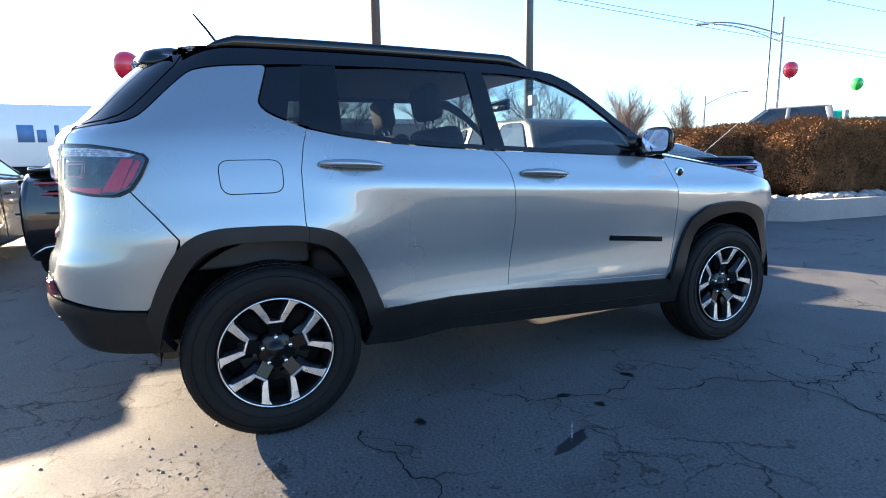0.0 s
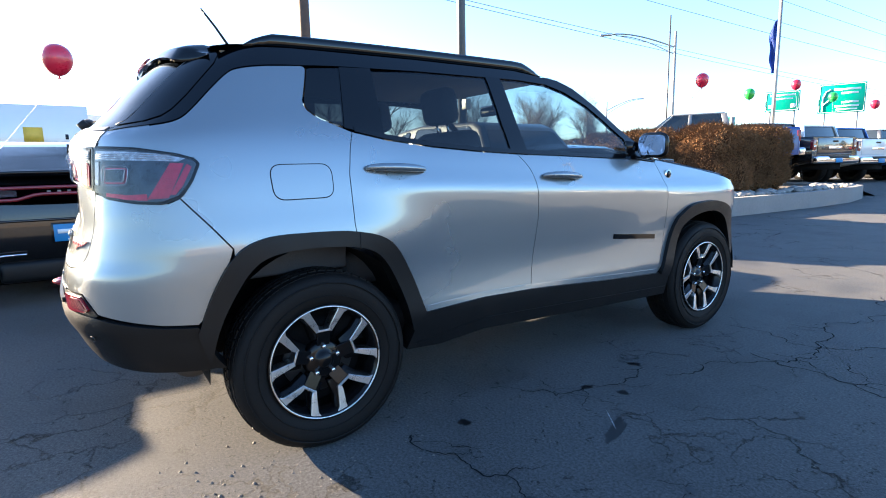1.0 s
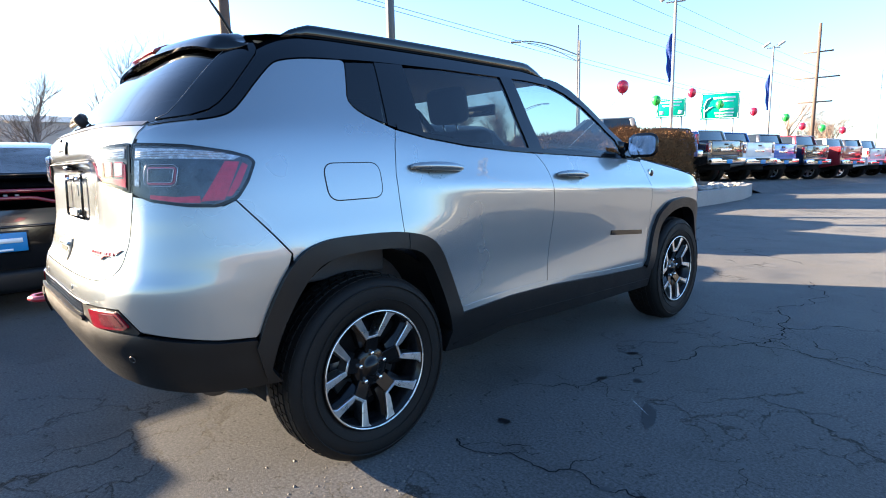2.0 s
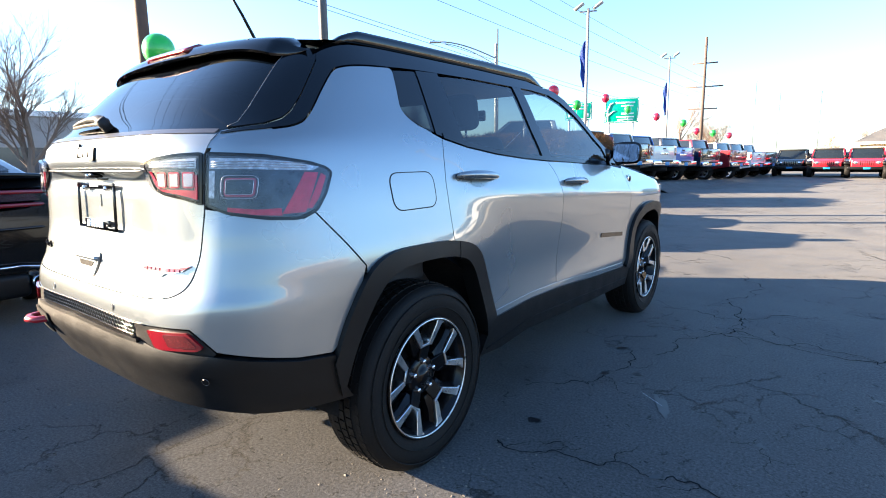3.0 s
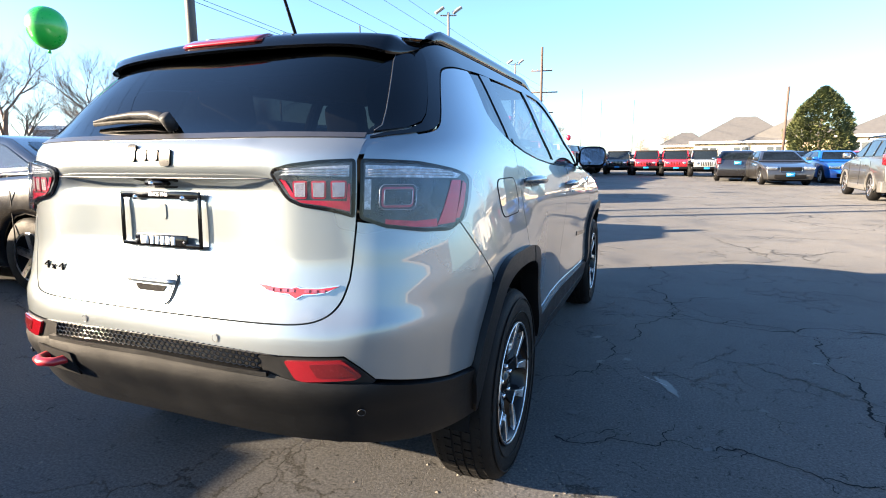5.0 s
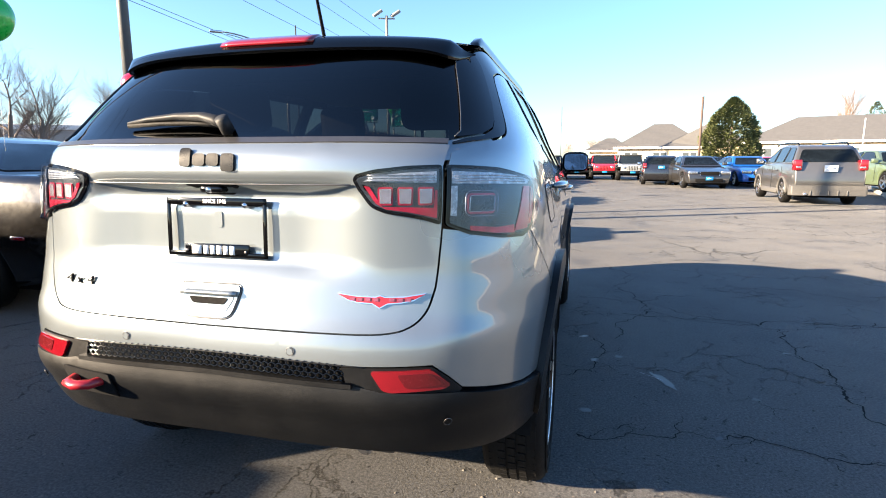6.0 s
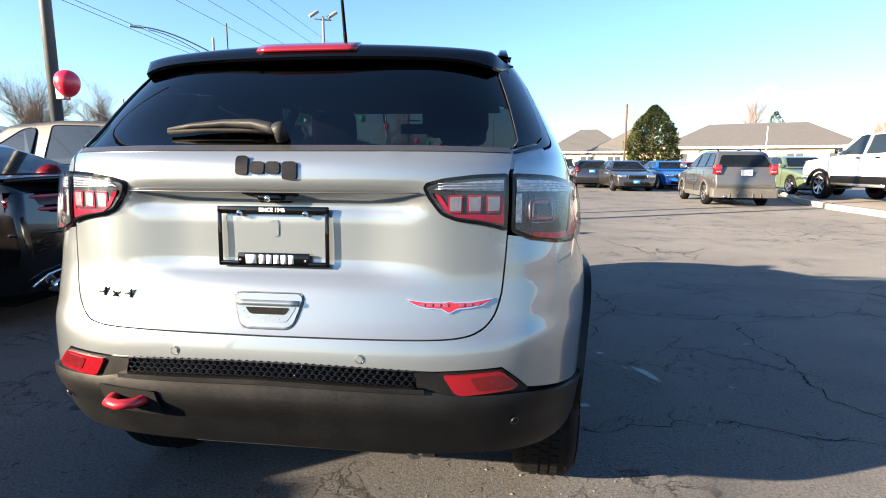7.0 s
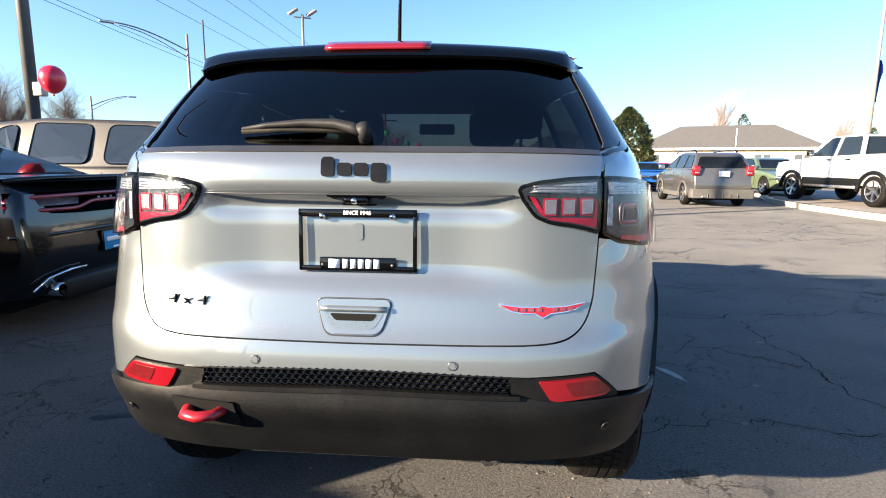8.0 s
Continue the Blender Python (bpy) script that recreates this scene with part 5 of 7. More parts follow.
        verts.append((x + rr * math.cos(a + j * 1.257), y + rr * math.sin(a + j * 1.257), 0.0006))
    verts.append((x + r * 0.2, y, h))
    faces += [(k + j, k + (j + 1) % 5, k + 5) for j in range(5)]
grit_mesh = bpy.data.meshes.new("grit")
grit_mesh.from_pydata(verts, [], faces)
grit_mesh.materials.append(GRIT)
tagged(new("grit", grit_mesh), "fine grit and stone chips scattered on the asphalt", "grit", kind="stuff")

# ---- the other vehicles: each one is built about its own middle, nose along +y ----
def slab(outline, w, taper=(), bevel=0.07, segs=3, crown=0.0):
    """A body cut to a side outline of (y, z), w wide; taper: (z, share of the width) rows."""
    bm = bmesh.new()
    f = curve_table(taper) if taper else (lambda z: 1.0)
    left = [bm.verts.new((-w / 2, y, z)) for y, z in outline]
    right = [bm.verts.new((w / 2, y, z)) for y, z in outline]
    n = len(outline)
    fl, fr = bm.faces.new(left), bm.faces.new(right[::-1])
    for i in range(n):
        bm.faces.new((left[i], right[i], right[(i + 1) % n], left[(i + 1) % n]))
    bmesh.ops.recalc_face_normals(bm, faces=bm.faces)
    if bevel:
        rim = [e for e in bm.edges if abs(e.verts[0].co.x - e.verts[1].co.x) < 1e-6]
        bmesh.ops.bevel(bm, geom=rim, offset=bevel, segments=segs, affect="EDGES", profile=0.6, clamp_overlap=True)
    bmesh.ops.triangulate(bm, faces=[q for q in bm.faces if len(q.verts) > 4])
    for v in bm.verts:
        v.co.x *= f(v.co.z)
    return sharp(bm, 40)


def arch_outline(top, wheels, r, low):
    """A side outline: top runs from the tail's foot to the nose's foot; below it the wheel openings."""
    out = list(top)
    for y in sorted(wheels, reverse=True):
        out += [(y + r * math.cos(a), max(low, r * 0.82 + r * math.sin(a))) for a in np.linspace(-0.35, math.pi + 0.35, 13)]
    return out


def road_wheel(parent, x, y, r, side, rim_mat=None, spokes=5, width=0.22):
    root = new("wheel")
    root.parent = parent
    root.matrix_basis = pose(x, y, r)
    h = width / 2
    part("tyre", lathe([(r * 0.62, -h * 0.9), (r * 0.9, -h), (r, -h * 0.7), (r, h * 0.7), (r * 0.9, h), (r * 0.66, h * 0.95), (r * 0.62, h * 0.8)], 32), RUBBER, root)
    rim = part("rim", lathe([(r * 0.66, side * h * 0.85), (r * 0.60, side * h * 0.9), (r * 0.56, side * h * 0.3), (0.0, side * h * 0.1)], 28), DARK, root)
    k = bmesh.new()
    for i in range(spokes):
        a = i * 2 * math.pi / spokes + math.pi / 2
        bar((side * h * 0.55, 0.02 * math.cos(a), 0.02 * math.sin(a)), (side * h * 0.82, r * 0.62 * math.cos(a), r * 0.62 * math.sin(a)), r * 0.16, r * 0.12, (1, 0, 0), bm=k)
    lathe([(0.0, side * h * 0.72), (r * 0.17, side * h * 0.66), (r * 0.19, side * h * 0.3)], 14, k)
    lathe([(r * 0.66, side * h * 0.82), (r * 0.645, side * h * 0.95), (r * 0.60, side * h * 0.88)], 28, k)
    part("spokes", sharp(k), rim_mat or MACHINED, rim)
    return root


def mirror_part(parent, x, y, z, side, material):
    m = box(-0.10, 0.10, -0.06, 0.08, -0.07, 0.08, 0.035, 3)
    m.transform(pose(x + side * 0.10, y, z))
    ob = part("side_mirror", m, material, parent)
    part("mirror_glass", box(x + side * 0.10 - 0.075, x + side * 0.10 + 0.075, y - 0.064, y - 0.058, z - 0.05, z + 0.06, 0.01), CHROME, ob)
    return ob


def plate_part(parent, y, z, material, w=0.305):
    s = -1 if y < 0 else 1
    part("number_plate", box(-w / 2, w / 2, min(y, y + s * 0.012), max(y, y + s * 0.012), z - 0.076, z + 0.076, 0.004), material, parent)
    part("plate_print", box(-0.105, 0.105, y + s * 0.012, y + s * 0.014, z - 0.022, z + 0.022), WHITE_PRINT, parent)


def clipped(poly, n, least):
    """The part of a flat polygon where n . p is at least that much."""
    out = []
    for i, p in enumerate(poly):
        q = poly[(i + 1) % len(poly)]
        a, b = n.dot(Vector(p)) - least, n.dot(Vector(q)) - least
        if a >= 0:
            out.append(tuple(p))
        if a * b < 0:
            out.append(tuple(Vector(p).lerp(Vector(q), a / (a - b))))
    return out


def passenger_car(name, label, m, body_mat, spec, group="", plate=None, tail="pair"):
    """A saloon, wagon or SUV from a spec of heights and lengths."""
    L, W, wb, r = spec["L"], spec["W"], spec["wb"], spec["r"]
    o = thing(name, label, "car", m, group)
    y0, y1 = -L / 2, L / 2
    wr, wf = spec["rear_axle"] + y0, spec["rear_axle"] + y0 + wb
    top = [(y0 + a if a >= 0 else y1 + a, z) for a, z in spec["top"]]
    low = spec["low"]
    body = slab(arch_outline(top, (wr, wf), r + 0.05, low), W, spec["taper"], 0.075)
    for v in body.verts:      # narrower towards both ends
        v.co.x *= 1 - 0.10 * abs(2 * v.co.y / L) ** 5
    part("body", body, body_mat, o)
    if spec.get("clad"):
        part("lower_cladding", slab([(y0 - 0.01, low + 0.02), (y0 - 0.02, low + 0.26), (y0 + 0.25, low + 0.28), (y0 + 0.3, low)], W * 0.985, (), 0.05), spec["clad"], o)
        for s in (-1, 1):
            for y in (wr, wf):
                part("arch_trim", tube([(s * (W / 2 - 0.02), y + (r + 0.075) * math.cos(a), r * 0.9 + (r + 0.05) * math.sin(a)) for a in np.linspace(-0.2, math.pi + 0.2, 16)], 0.035, 8), spec["clad"], o)
            part("sill", box(s * W / 2 - s * 0.06 - 0.04, s * W / 2 - s * 0.06 + 0.04, wr + r, wf - r, low, low + 0.14, 0.02), spec["clad"], o)
    part("underside", box(-W * 0.38, W * 0.38, y0 + 0.3, y1 - 0.3, low * 0.8, low + 0.35), DARK, o)
    # glasshouse: bottom and top lines of the side windows
    gh = [(y0 + a if a >= 0 else y1 + a, z) for a, z in spec["house"]]
    zb, zt = min(p[1] for p in gh), max(p[1] for p in gh)
    tw = spec.get("roof_w", 0.78)
    f = curve_table(((0.0, 1.0), (zb, 0.985), (zt, tw / 0.94)))
    part("cabin", slab(gh, W * 0.94, ((0.0, 1.0), (zb, 0.985), (zt, tw / 0.94)), 0.05, 3), body_mat, o)
    foot = sorted([p for p in gh if p[1] < zb + 0.16])
    head = sorted([p for p in gh if p[1] > zt - 0.09])
    # side panes, inset from the cabin's outline and parted by the posts
    inset = [tuple(p) for p in gh]
    mid = Vector((sum(p[0] for p in gh) / len(gh), (zb + zt) / 2))
    for i, p in enumerate(gh):
        p, q = Vector(p), Vector(gh[(i + 1) % len(gh)])
        n = Vector((p.y - q.y, q.x - p.x)).normalized()
        n = n if n.dot(mid - p) > 0 else -n
        inset = clipped(inset, n, n.dot(p) + (spec.get("frame_w", 0.06) if abs(n.y) > 0.9 else spec.get("end_w", 0.09)))
    inset = clipped(inset, Vector((0, 1)), zb + 0.07)
    cuts = [inset[0][0] - 9] + [foot[0][0] + u * (foot[-1][0] - foot[0][0]) for u in spec["posts"]] + [inset[0][0] + 9]
    hw = spec.get("post_w", 0.09) / 2
    for a, c in zip(cuts, cuts[1:]):
        pane = clipped(clipped(inset, Vector((1, 0)), a + hw), Vector((-1, 0)), -(c - hw))
        if len(pane) < 3 or max(p[0] for p in pane) - min(p[0] for p in pane) < 0.12:
            continue
        pane = round_path(pane, spec.get("pane_r", 0.05), 4)
        for s in (-1, 1):
            k = bmesh.new()
            k.faces.new([k.verts.new((s * (W * 0.47 * f(z) + 0.004), y, z)) for y, z in pane])
            bmesh.ops.solidify(k, geom=k.faces[:], thickness=0.006)
            part("side_window", k, CAR_GLASS, o, smooth=False)
            part("window_seal", tube([(s * (W * 0.47 * f(z) + 0.004), y, z) for y, z in pane], 0.008, 5, True), BLACK_GLOSS, o)
    # rear glass and windscreen
    for p, q, nm in ((gh[0], gh[1], "rear_window"), (gh[-2], gh[-3], "windscreen")):
        p, q = Vector(p), Vector(q)
        n = Vector((p.y - q.y, q.x - p.x)).normalized()
        n = n if n.dot(mid - p) < 0 else -n
        rim = []
        for u, side in ((0.13, -1), (0.13, 1), (0.90, 1), (0.90, -1)):
            e = p.lerp(q, u) + n * 0.008
            rim.append((side * (W * 0.47 * f(e.y) - 0.10), e.x, e.y))
        k = bmesh.new()
        k.faces.new([k.verts.new(c) for c in round_path(rim, 0.07, 4)])
        bmesh.ops.solidify(k, geom=k.faces[:], thickness=0.006)
        part(nm, k, CAR_GLASS, o, smooth=False)
    for s in (-1, 1):
        for y in (wr, wf):
            road_wheel(o, s * (W / 2 - 0.125), y, r, s, spec.get("rim_mat"), spec.get("spokes", 5))
        mirror_part(o, s * (W / 2 - 0.04), foot[-1][0] - 0.15, zb + 0.10, s, body_mat)
        for yh in spec["handles"]:
            yy = foot[0][0] + yh * (foot[-1][0] - foot[0][0])
            part("door_handle", bar((s * (W / 2 + 0.005), yy - 0.1, zb - 0.13), (s * (W / 2 + 0.005), yy + 0.1, zb - 0.13), 0.03, 0.025, (1, 0, 0), 0.008), body_mat, o)
        for yd in spec["seams"]:
            yy = foot[0][0] + yd * (foot[-1][0] - foot[0][0])
            part("door_seam", bar((s * (W / 2 - 0.001), yy, low + 0.12), (s * (W / 2 * 0.985 - 0.001), yy, zb - 0.03), 0.006, 0.008, (1, 0, 0)), GAP, o)
        hz = spec["head_z"]
        part("headlight", box(s * W * 0.35 - 0.20, s * W * 0.35 + 0.20, y1 - 0.16, y1 - 0.02, hz - 0.07, hz + 0.08, 0.035, 3), PEARL, o)
        if tail == "pair":
            tz, th = spec["tail_z"], spec["tail_h"]
            lamp = part("tail_lamp", box(s * W * 0.42 - 0.11, s * W * 0.42 + 0.09, y0 + 0.0, y0 + 0.22, tz - th / 2, tz + th / 2, 0.03, 3), RED_LENS, o)
            part("reversing_lamp", box(s * W * 0.41 - 0.08, s * W * 0.41 + 0.04, y0 - 0.006, y0 + 0.04, tz - th * 0.30, tz - th * 0.12, 0.01), PEARL, lamp)
    part("grille", box(-W * 0.20, W * 0.20, y1 - 0.08, y1 + 0.012, spec["head_z"] - 0.12, spec["head_z"] + 0.05, 0.02), DARK, o)
    part("grille_trim", tube([(x, y1 + 0.012, z) for x, z in round_path([(-W * 0.21, spec["head_z"] - 0.13), (W * 0.21, spec["head_z"] - 0.13), (W * 0.21, spec["head_z"] + 0.06), (-W * 0.21, spec["head_z"] + 0.06)], 0.05)], 0.012, 6, True), CHROME, o)
    part("lower_grille", box(-W * 0.30, W * 0.30, y1 - 0.06, y1 + 0.008, low + 0.08, low + 0.22, 0.02), DARK, o)
    if plate:
        plate_part(o, y0 - 0.004, spec["plate_z"], plate)
        plate_part(o, y1 + 0.012, low + 0.24, plate)
    return o


SALOON = dict(L=5.04, W=1.90, wb=3.05, r=0.355, rear_axle=1.08, low=0.22, head_z=0.70, tail_z=0.95, tail_h=0.16, plate_z=0.62,
              top=[(0.10, 0.30), (0.03, 0.45), (0.0, 0.62), (0.03, 0.84), (0.06, 1.02), (0.20, 1.10), (0.75, 1.12), (1.6, 1.06), (-1.55, 0.99), (-0.55, 0.86), (-0.12, 0.74), (-0.02, 0.58), (-0.05, 0.26)],
              house=[(0.72, 1.10), (1.62, 1.41), (1.95, 1.455), (2.55, 1.46), (2.95, 1.42), (-1.32, 0.98), (-1.6, 0.98)], posts=(0.48,), handles=(0.30, 0.62), seams=(0.17, 0.50, 0.93),
              taper=((0.2, 0.92), (0.55, 1.0), (0.85, 1.0), (1.02, 0.95), (1.13, 0.90)), roof_w=0.66)
FAMILY_SUV = dict(L=5.11, W=1.92, wb=3.04, r=0.38, rear_axle=1.12, low=0.26, head_z=0.92, tail_z=1.08, tail_h=0.18, plate_z=0.86,
                  top=[(0.10, 0.30), (0.02, 0.5), (0.0, 0.7), (0.05, 1.02), (0.10, 1.20), (2.0, 1.20), (-1.5, 1.18), (-0.5, 1.06), (-0.1, 0.98), (0.0 - 0.01, 0.7), (-0.06, 0.30)],
                  house=[(0.14, 1.16), (0.55, 1.64), (0.75, 1.72), (2.2, 1.76), (2.9, 1.70), (-1.35, 1.15), (-1.7, 1.15)], posts=(0.36, 0.62), handles=(0.45, 0.72), seams=(0.33, 0.61, 0.95),
                  taper=((0.2, 0.93), (0.6, 1.0), (1.0, 1.0), (1.2, 0.94)), roof_w=0.70, post_w=0.20, pane_r=0.10, end_w=0.16)
WAGON = dict(L=4.40, W=1.78, wb=2.60, r=0.325, rear_axle=0.92, low=0.22, head_z=0.74, tail_z=0.98, tail_h=0.26, plate_z=0.90,
             top=[(0.10, 0.28), (0.02, 0.42), (0.0, 0.60), (0.06, 0.86), (0.12, 1.04), (1.6, 1.03), (-1.25, 0.98), (-0.5, 0.86), (-0.1, 0.72), (-0.02, 0.55), (-0.06, 0.26)],
             house=[(0.16, 1.00), (0.46, 1.40), (0.66, 1.47), (1.7, 1.50), (2.2, 1.46), (-1.05, 0.97), (-1.4, 0.97)], posts=(0.30, 0.58), handles=(0.42, 0.68), seams=(0.28, 0.57, 0.92),
             taper=((0.2, 0.93), (0.5, 1.0), (0.85, 0.99), (1.05, 0.93)), roof_w=0.70, end_w=0.12)

DUST_BLACK = mat("dusty_black_paint", (0.0050, 0.0046, 0.0046), 0.18, 0.0, 0.4, 1.2, coat=0.6, spec=0.4)
TAN_GREY = mat("tan_grey_paint", (0.023, 0.0215, 0.0185), 0.45, 0, 0.08, 2, coat=0.35)
DEEP_BLUE = paint("deep_blue_paint", (0.01, 0.05, 0.22), 0.2, 0.3)
GREY_PAINT = paint("grey_paint", (0.10, 0.098, 0.094), 0.5, 0.35)
WHITE_PAINT = paint("white_paint", (0.62, 0.62, 0.61), 0.0, 0.35)
BLACK_PAINT = paint("black_paint", (0.012, 0.012, 0.014), 0.0, 0.25)
BRIGHT_RED = paint("red_paint", (0.45, 0.01, 0.02), 0.0, 0.3)
BRIGHT_BLUE = paint("blue_paint", (0.012, 0.10, 0.42), 0.2, 0.3)
MAROON = paint("maroon_paint", (0.20, 0.012, 0.02), 0.2, 0.3)
GREEN_PAINT = paint("green_paint", (0.12, 0.16, 0.09), 0.3, 0.3)
DARK_GREY = paint("dark_grey_paint", (0.038, 0.037, 0.036), 0.4, 0.3)
GREY_CLAD = mat("grey_cladding", (0.088, 0.086, 0.082), 0.6, 0, 0.12, 6)


RING_RED = mat("ring_red", (0.16, 0.008, 0.015), 0.2, 0, 0.1, 10, coat=0.8)


def race_lamp(o, spec):
    """The full-width red ring of a tail lamp, with its black panel and clear ends."""
    y = -spec["L"] / 2
    hw = spec["W"] * 0.455

    def yy(x):
        return y + 0.010 + 0.13 * (abs(x) / hw) ** 4

    back = bmesh.new()
    rows = [[back.verts.new((x, yy(x) - 0.004, z)) for z in (0.865 + 0.03 * (abs(x) / hw) ** 2, 1.03)] for x in np.linspace(-hw, hw, 25)]
    for a, b in zip(rows, rows[1:]):
        back.faces.new((a[0], b[0], b[1], a[1]))
    bmesh.ops.solidify(back, geom=back.faces[:], thickness=0.03)
    lamp = part("tail_lamp", back, BLACK_GLOSS, o, "full-width tail lamp with a red ring")
    ring = []
    for x in np.linspace(-hw + 0.06, hw - 0.06, 30):
        ring.append((x, yy(x) - 0.008, 1.005 - 0.012 * (abs(x) / hw) ** 2))
    for a in np.linspace(0.3, math.pi - 0.3, 6):
        ring.append((hw - 0.06 + 0.05 * math.sin(a), yy(hw) - 0.004, 0.955 + 0.045 * math.cos(a)))
    for x in np.linspace(hw - 0.06, -hw + 0.06, 30):
        ring.append((x, yy(x) - 0.008, 0.905 + 0.045 * smooth(0.40, 0.20, abs(x))))
    for a in np.linspace(math.pi + 0.3, 2 * math.pi - 0.3, 6):
        ring.append((-hw + 0.06 + 0.05 * math.sin(a), yy(hw) - 0.004, 0.955 + 0.045 * math.cos(a)))
    part("lamp_ring", tube(ring, 0.016, 8, True), RING_RED, lamp)
    for s in (-1, 1):
        k = bmesh.new()
        rows = [[k.verts.new((s * x, yy(x) - 0.012, z)) for z in (0.935, 0.985)] for x in np.linspace(hw * 0.42, hw * 0.88, 9)]
        for a, b in zip(rows, rows[1:]):
            k.faces.new((a[0], b[0], b[1], a[1]))
        bmesh.ops.solidify(k, geom=k.faces[:], thickness=0.012)
        part("reversing_lamp", k, PEARL, lamp)
    for i in range(5):
        part("badge_bar", box(-0.15 + i * 0.07 - 0.014, -0.15 + i * 0.07 + 0.014, yy(0) - 0.012, yy(0) - 0.004, 0.955, 0.980, 0.004), DARK_METAL, lamp)


def sport_saloon(label, m, body_mat, plate=True, group="saloons in the parking row"):
    o = passenger_car("saloon", label, m, body_mat, SALOON, group, None, "race")
    race_lamp(o, SALOON)
    y = -SALOON["L"] / 2
    lip = bmesh.new()
    rows = []
    for x in np.linspace(-0.80, 0.80, 21):
        k = abs(x) / 0.80
        yb = y + 0.045 + 0.13 * k**3
        rows.append([lip.verts.new(p) for p in ((x, yb, 1.135 - 0.02 * k**4), (x, yb + 0.02, 1.145 - 0.02 * k**4), (x, yb + 0.20, 1.115), (x, yb + 0.10, 1.07), (x, yb + 0.01, 1.110 - 0.02 * k**4))])
    for a, b in zip(rows, rows[1:]):
        for j in range(5):
            lip.faces.new((a[j], b[j], b[(j + 1) % 5], a[(j + 1) % 5]))
    bmesh.ops.recalc_face_normals(lip, faces=lip.faces)
    part("boot_spoiler", lip, BLACK_GLOSS, o)
    part("boot_seam", tube([(x, y + 0.052 + 0.05 * (abs(x) / 0.7) ** 4, 0.80 + 0.03 * (abs(x) / 0.7) ** 4) for x in np.linspace(-0.72, 0.72, 15)], 0.005, 6), GAP, o)
    part("bumper_crease", tube([(x, y - 0.004 + 0.10 * (abs(x) / 0.92) ** 4, 0.735) for x in np.linspace(-0.9, 0.9, 21)], 0.012, 6), body_mat, o)
    part("diffuser", box(-0.55, 0.55, y + 0.02, y + 0.30, 0.22, 0.40, 0.04, 3), CLAD, o)
    for s in (-1, 1):
        part("exhaust_tip", lathe([(0.042, 0.0), (0.05, 0.005), (0.052, 0.12), (0.044, 0.12), (0.042, 0.0)], 20), CHROME, o).matrix_basis = pose(s * 0.60, y + 0.0, 0.33, 0, 0, 90)
        part("side_reflector", box(s * 0.93 - 0.01, s * 0.93 + 0.01, y + 0.42, y + 0.55, 0.62, 0.65, 0.005), RED_LENS, o)
        part("bumper_vent", tube([(s * x, y - 0.0 + 0.05 * x**4, z) for x, z in ((0.35, 0.46), (0.5, 0.46), (0.7, 0.43), (0.82, 0.36))], 0.01, 6), CHROME if body_mat is DUST_BLACK else CLAD, o)
    part("roof_antenna", prism([(0, 0), (0.10, 0.0), (0.08, 0.05), (0.05, 0.055)], 0.03), BLACK_GLOSS, o).matrix_basis = pose(0.015, y + 1.80, 1.482, 0, 0, 90)
    if plate:
        part("plate_frame", box(-0.168, 0.168, y - 0.014, y - 0.006, 0.535, 0.705, 0.006), BLACK_GLOSS, o)
        p = part("number_plate", box(-0.152, 0.152, y - 0.020, y - 0.013, 0.548, 0.692, 0.004), PLATE_BLUE, o, "blue number plate")
        part("plate_print", box(-0.125, 0.125, y - 0.023, y - 0.019, 0.615, 0.650), WHITE_PRINT, p)
        part("plate_print", box(-0.06, 0.06, y - 0.023, y - 0.019, 0.556, 0.572), WHITE_PRINT, p)
    return o


NOSE_OUT = 90       # this row stands nose towards -x, tail towards the silver SUV
sport_saloon("dusty black saloon with a full-width tail lamp and blue plate", pose(-2.70 - 2.52, -0.83, 0, 0, 0, NOSE_OUT), DUST_BLACK)
# out of view: added and placed so its shadow falls behind the silver SUV
sport_saloon("unseen dusty black saloon at the end of the row", pose(-2.62 - 2.52, -3.30, 0, 0, 0, NOSE_OUT), DUST_BLACK)
sport_saloon("dusty black saloon beside the tan-grey SUV", pose(-2.70 - 2.52, 2.02, 0, 0, 0, NOSE_OUT), DUST_BLACK)
passenger_car("family_suv", "tan-grey three-row SUV parked beside a black saloon", pose(-2.75 - 2.55, 4.72, 0, 0, 0, NOSE_OUT), TAN_GREY, FAMILY_SUV, "", PLATE_BLUE)
sport_saloon("dark blue saloon with a boot spoiler beside the planter", pose(-2.80 - 2.52, 7.38, 0, 0, 0, NOSE_OUT), DEEP_BLUE)
grey_wagon = passenger_car("hatchback_wagon", "grey wagon with lighter grey bumpers and roof rails", pose(7.7, 17.3, 0, 0, 0, -3), GREY_PAINT, dict(WAGON, clad=GREY_CLAD, rim_mat=PEARL), "", PLATE_WHITE)
grey_wagon.scale = (1.04, 1.04, 1.13)
for s in (-1, 1):
    part("roof_rail", tube([(s * 0.58, y, 1.485 + z) for y, z in ((-1.45, 0.0), (-1.35, 0.05), (-0.3, 0.065), (0.45, 0.055), (0.55, 0.0))], 0.022, 8), BLACK_GLOSS, grey_wagon)
part("tailpipe", rod((-0.55, -2.24, 0.27), (-0.55, -2.05, 0.27), 0.035, n=14), CHROME, grey_wagon)
for i in range(5):
    part("bumper_fin", box(-0.42 + i * 0.21 - 0.012, -0.42 + i * 0.21 + 0.012, -2.235, -2.15, 0.24, 0.36, 0.008), GREY_CLAD, grey_wagon)

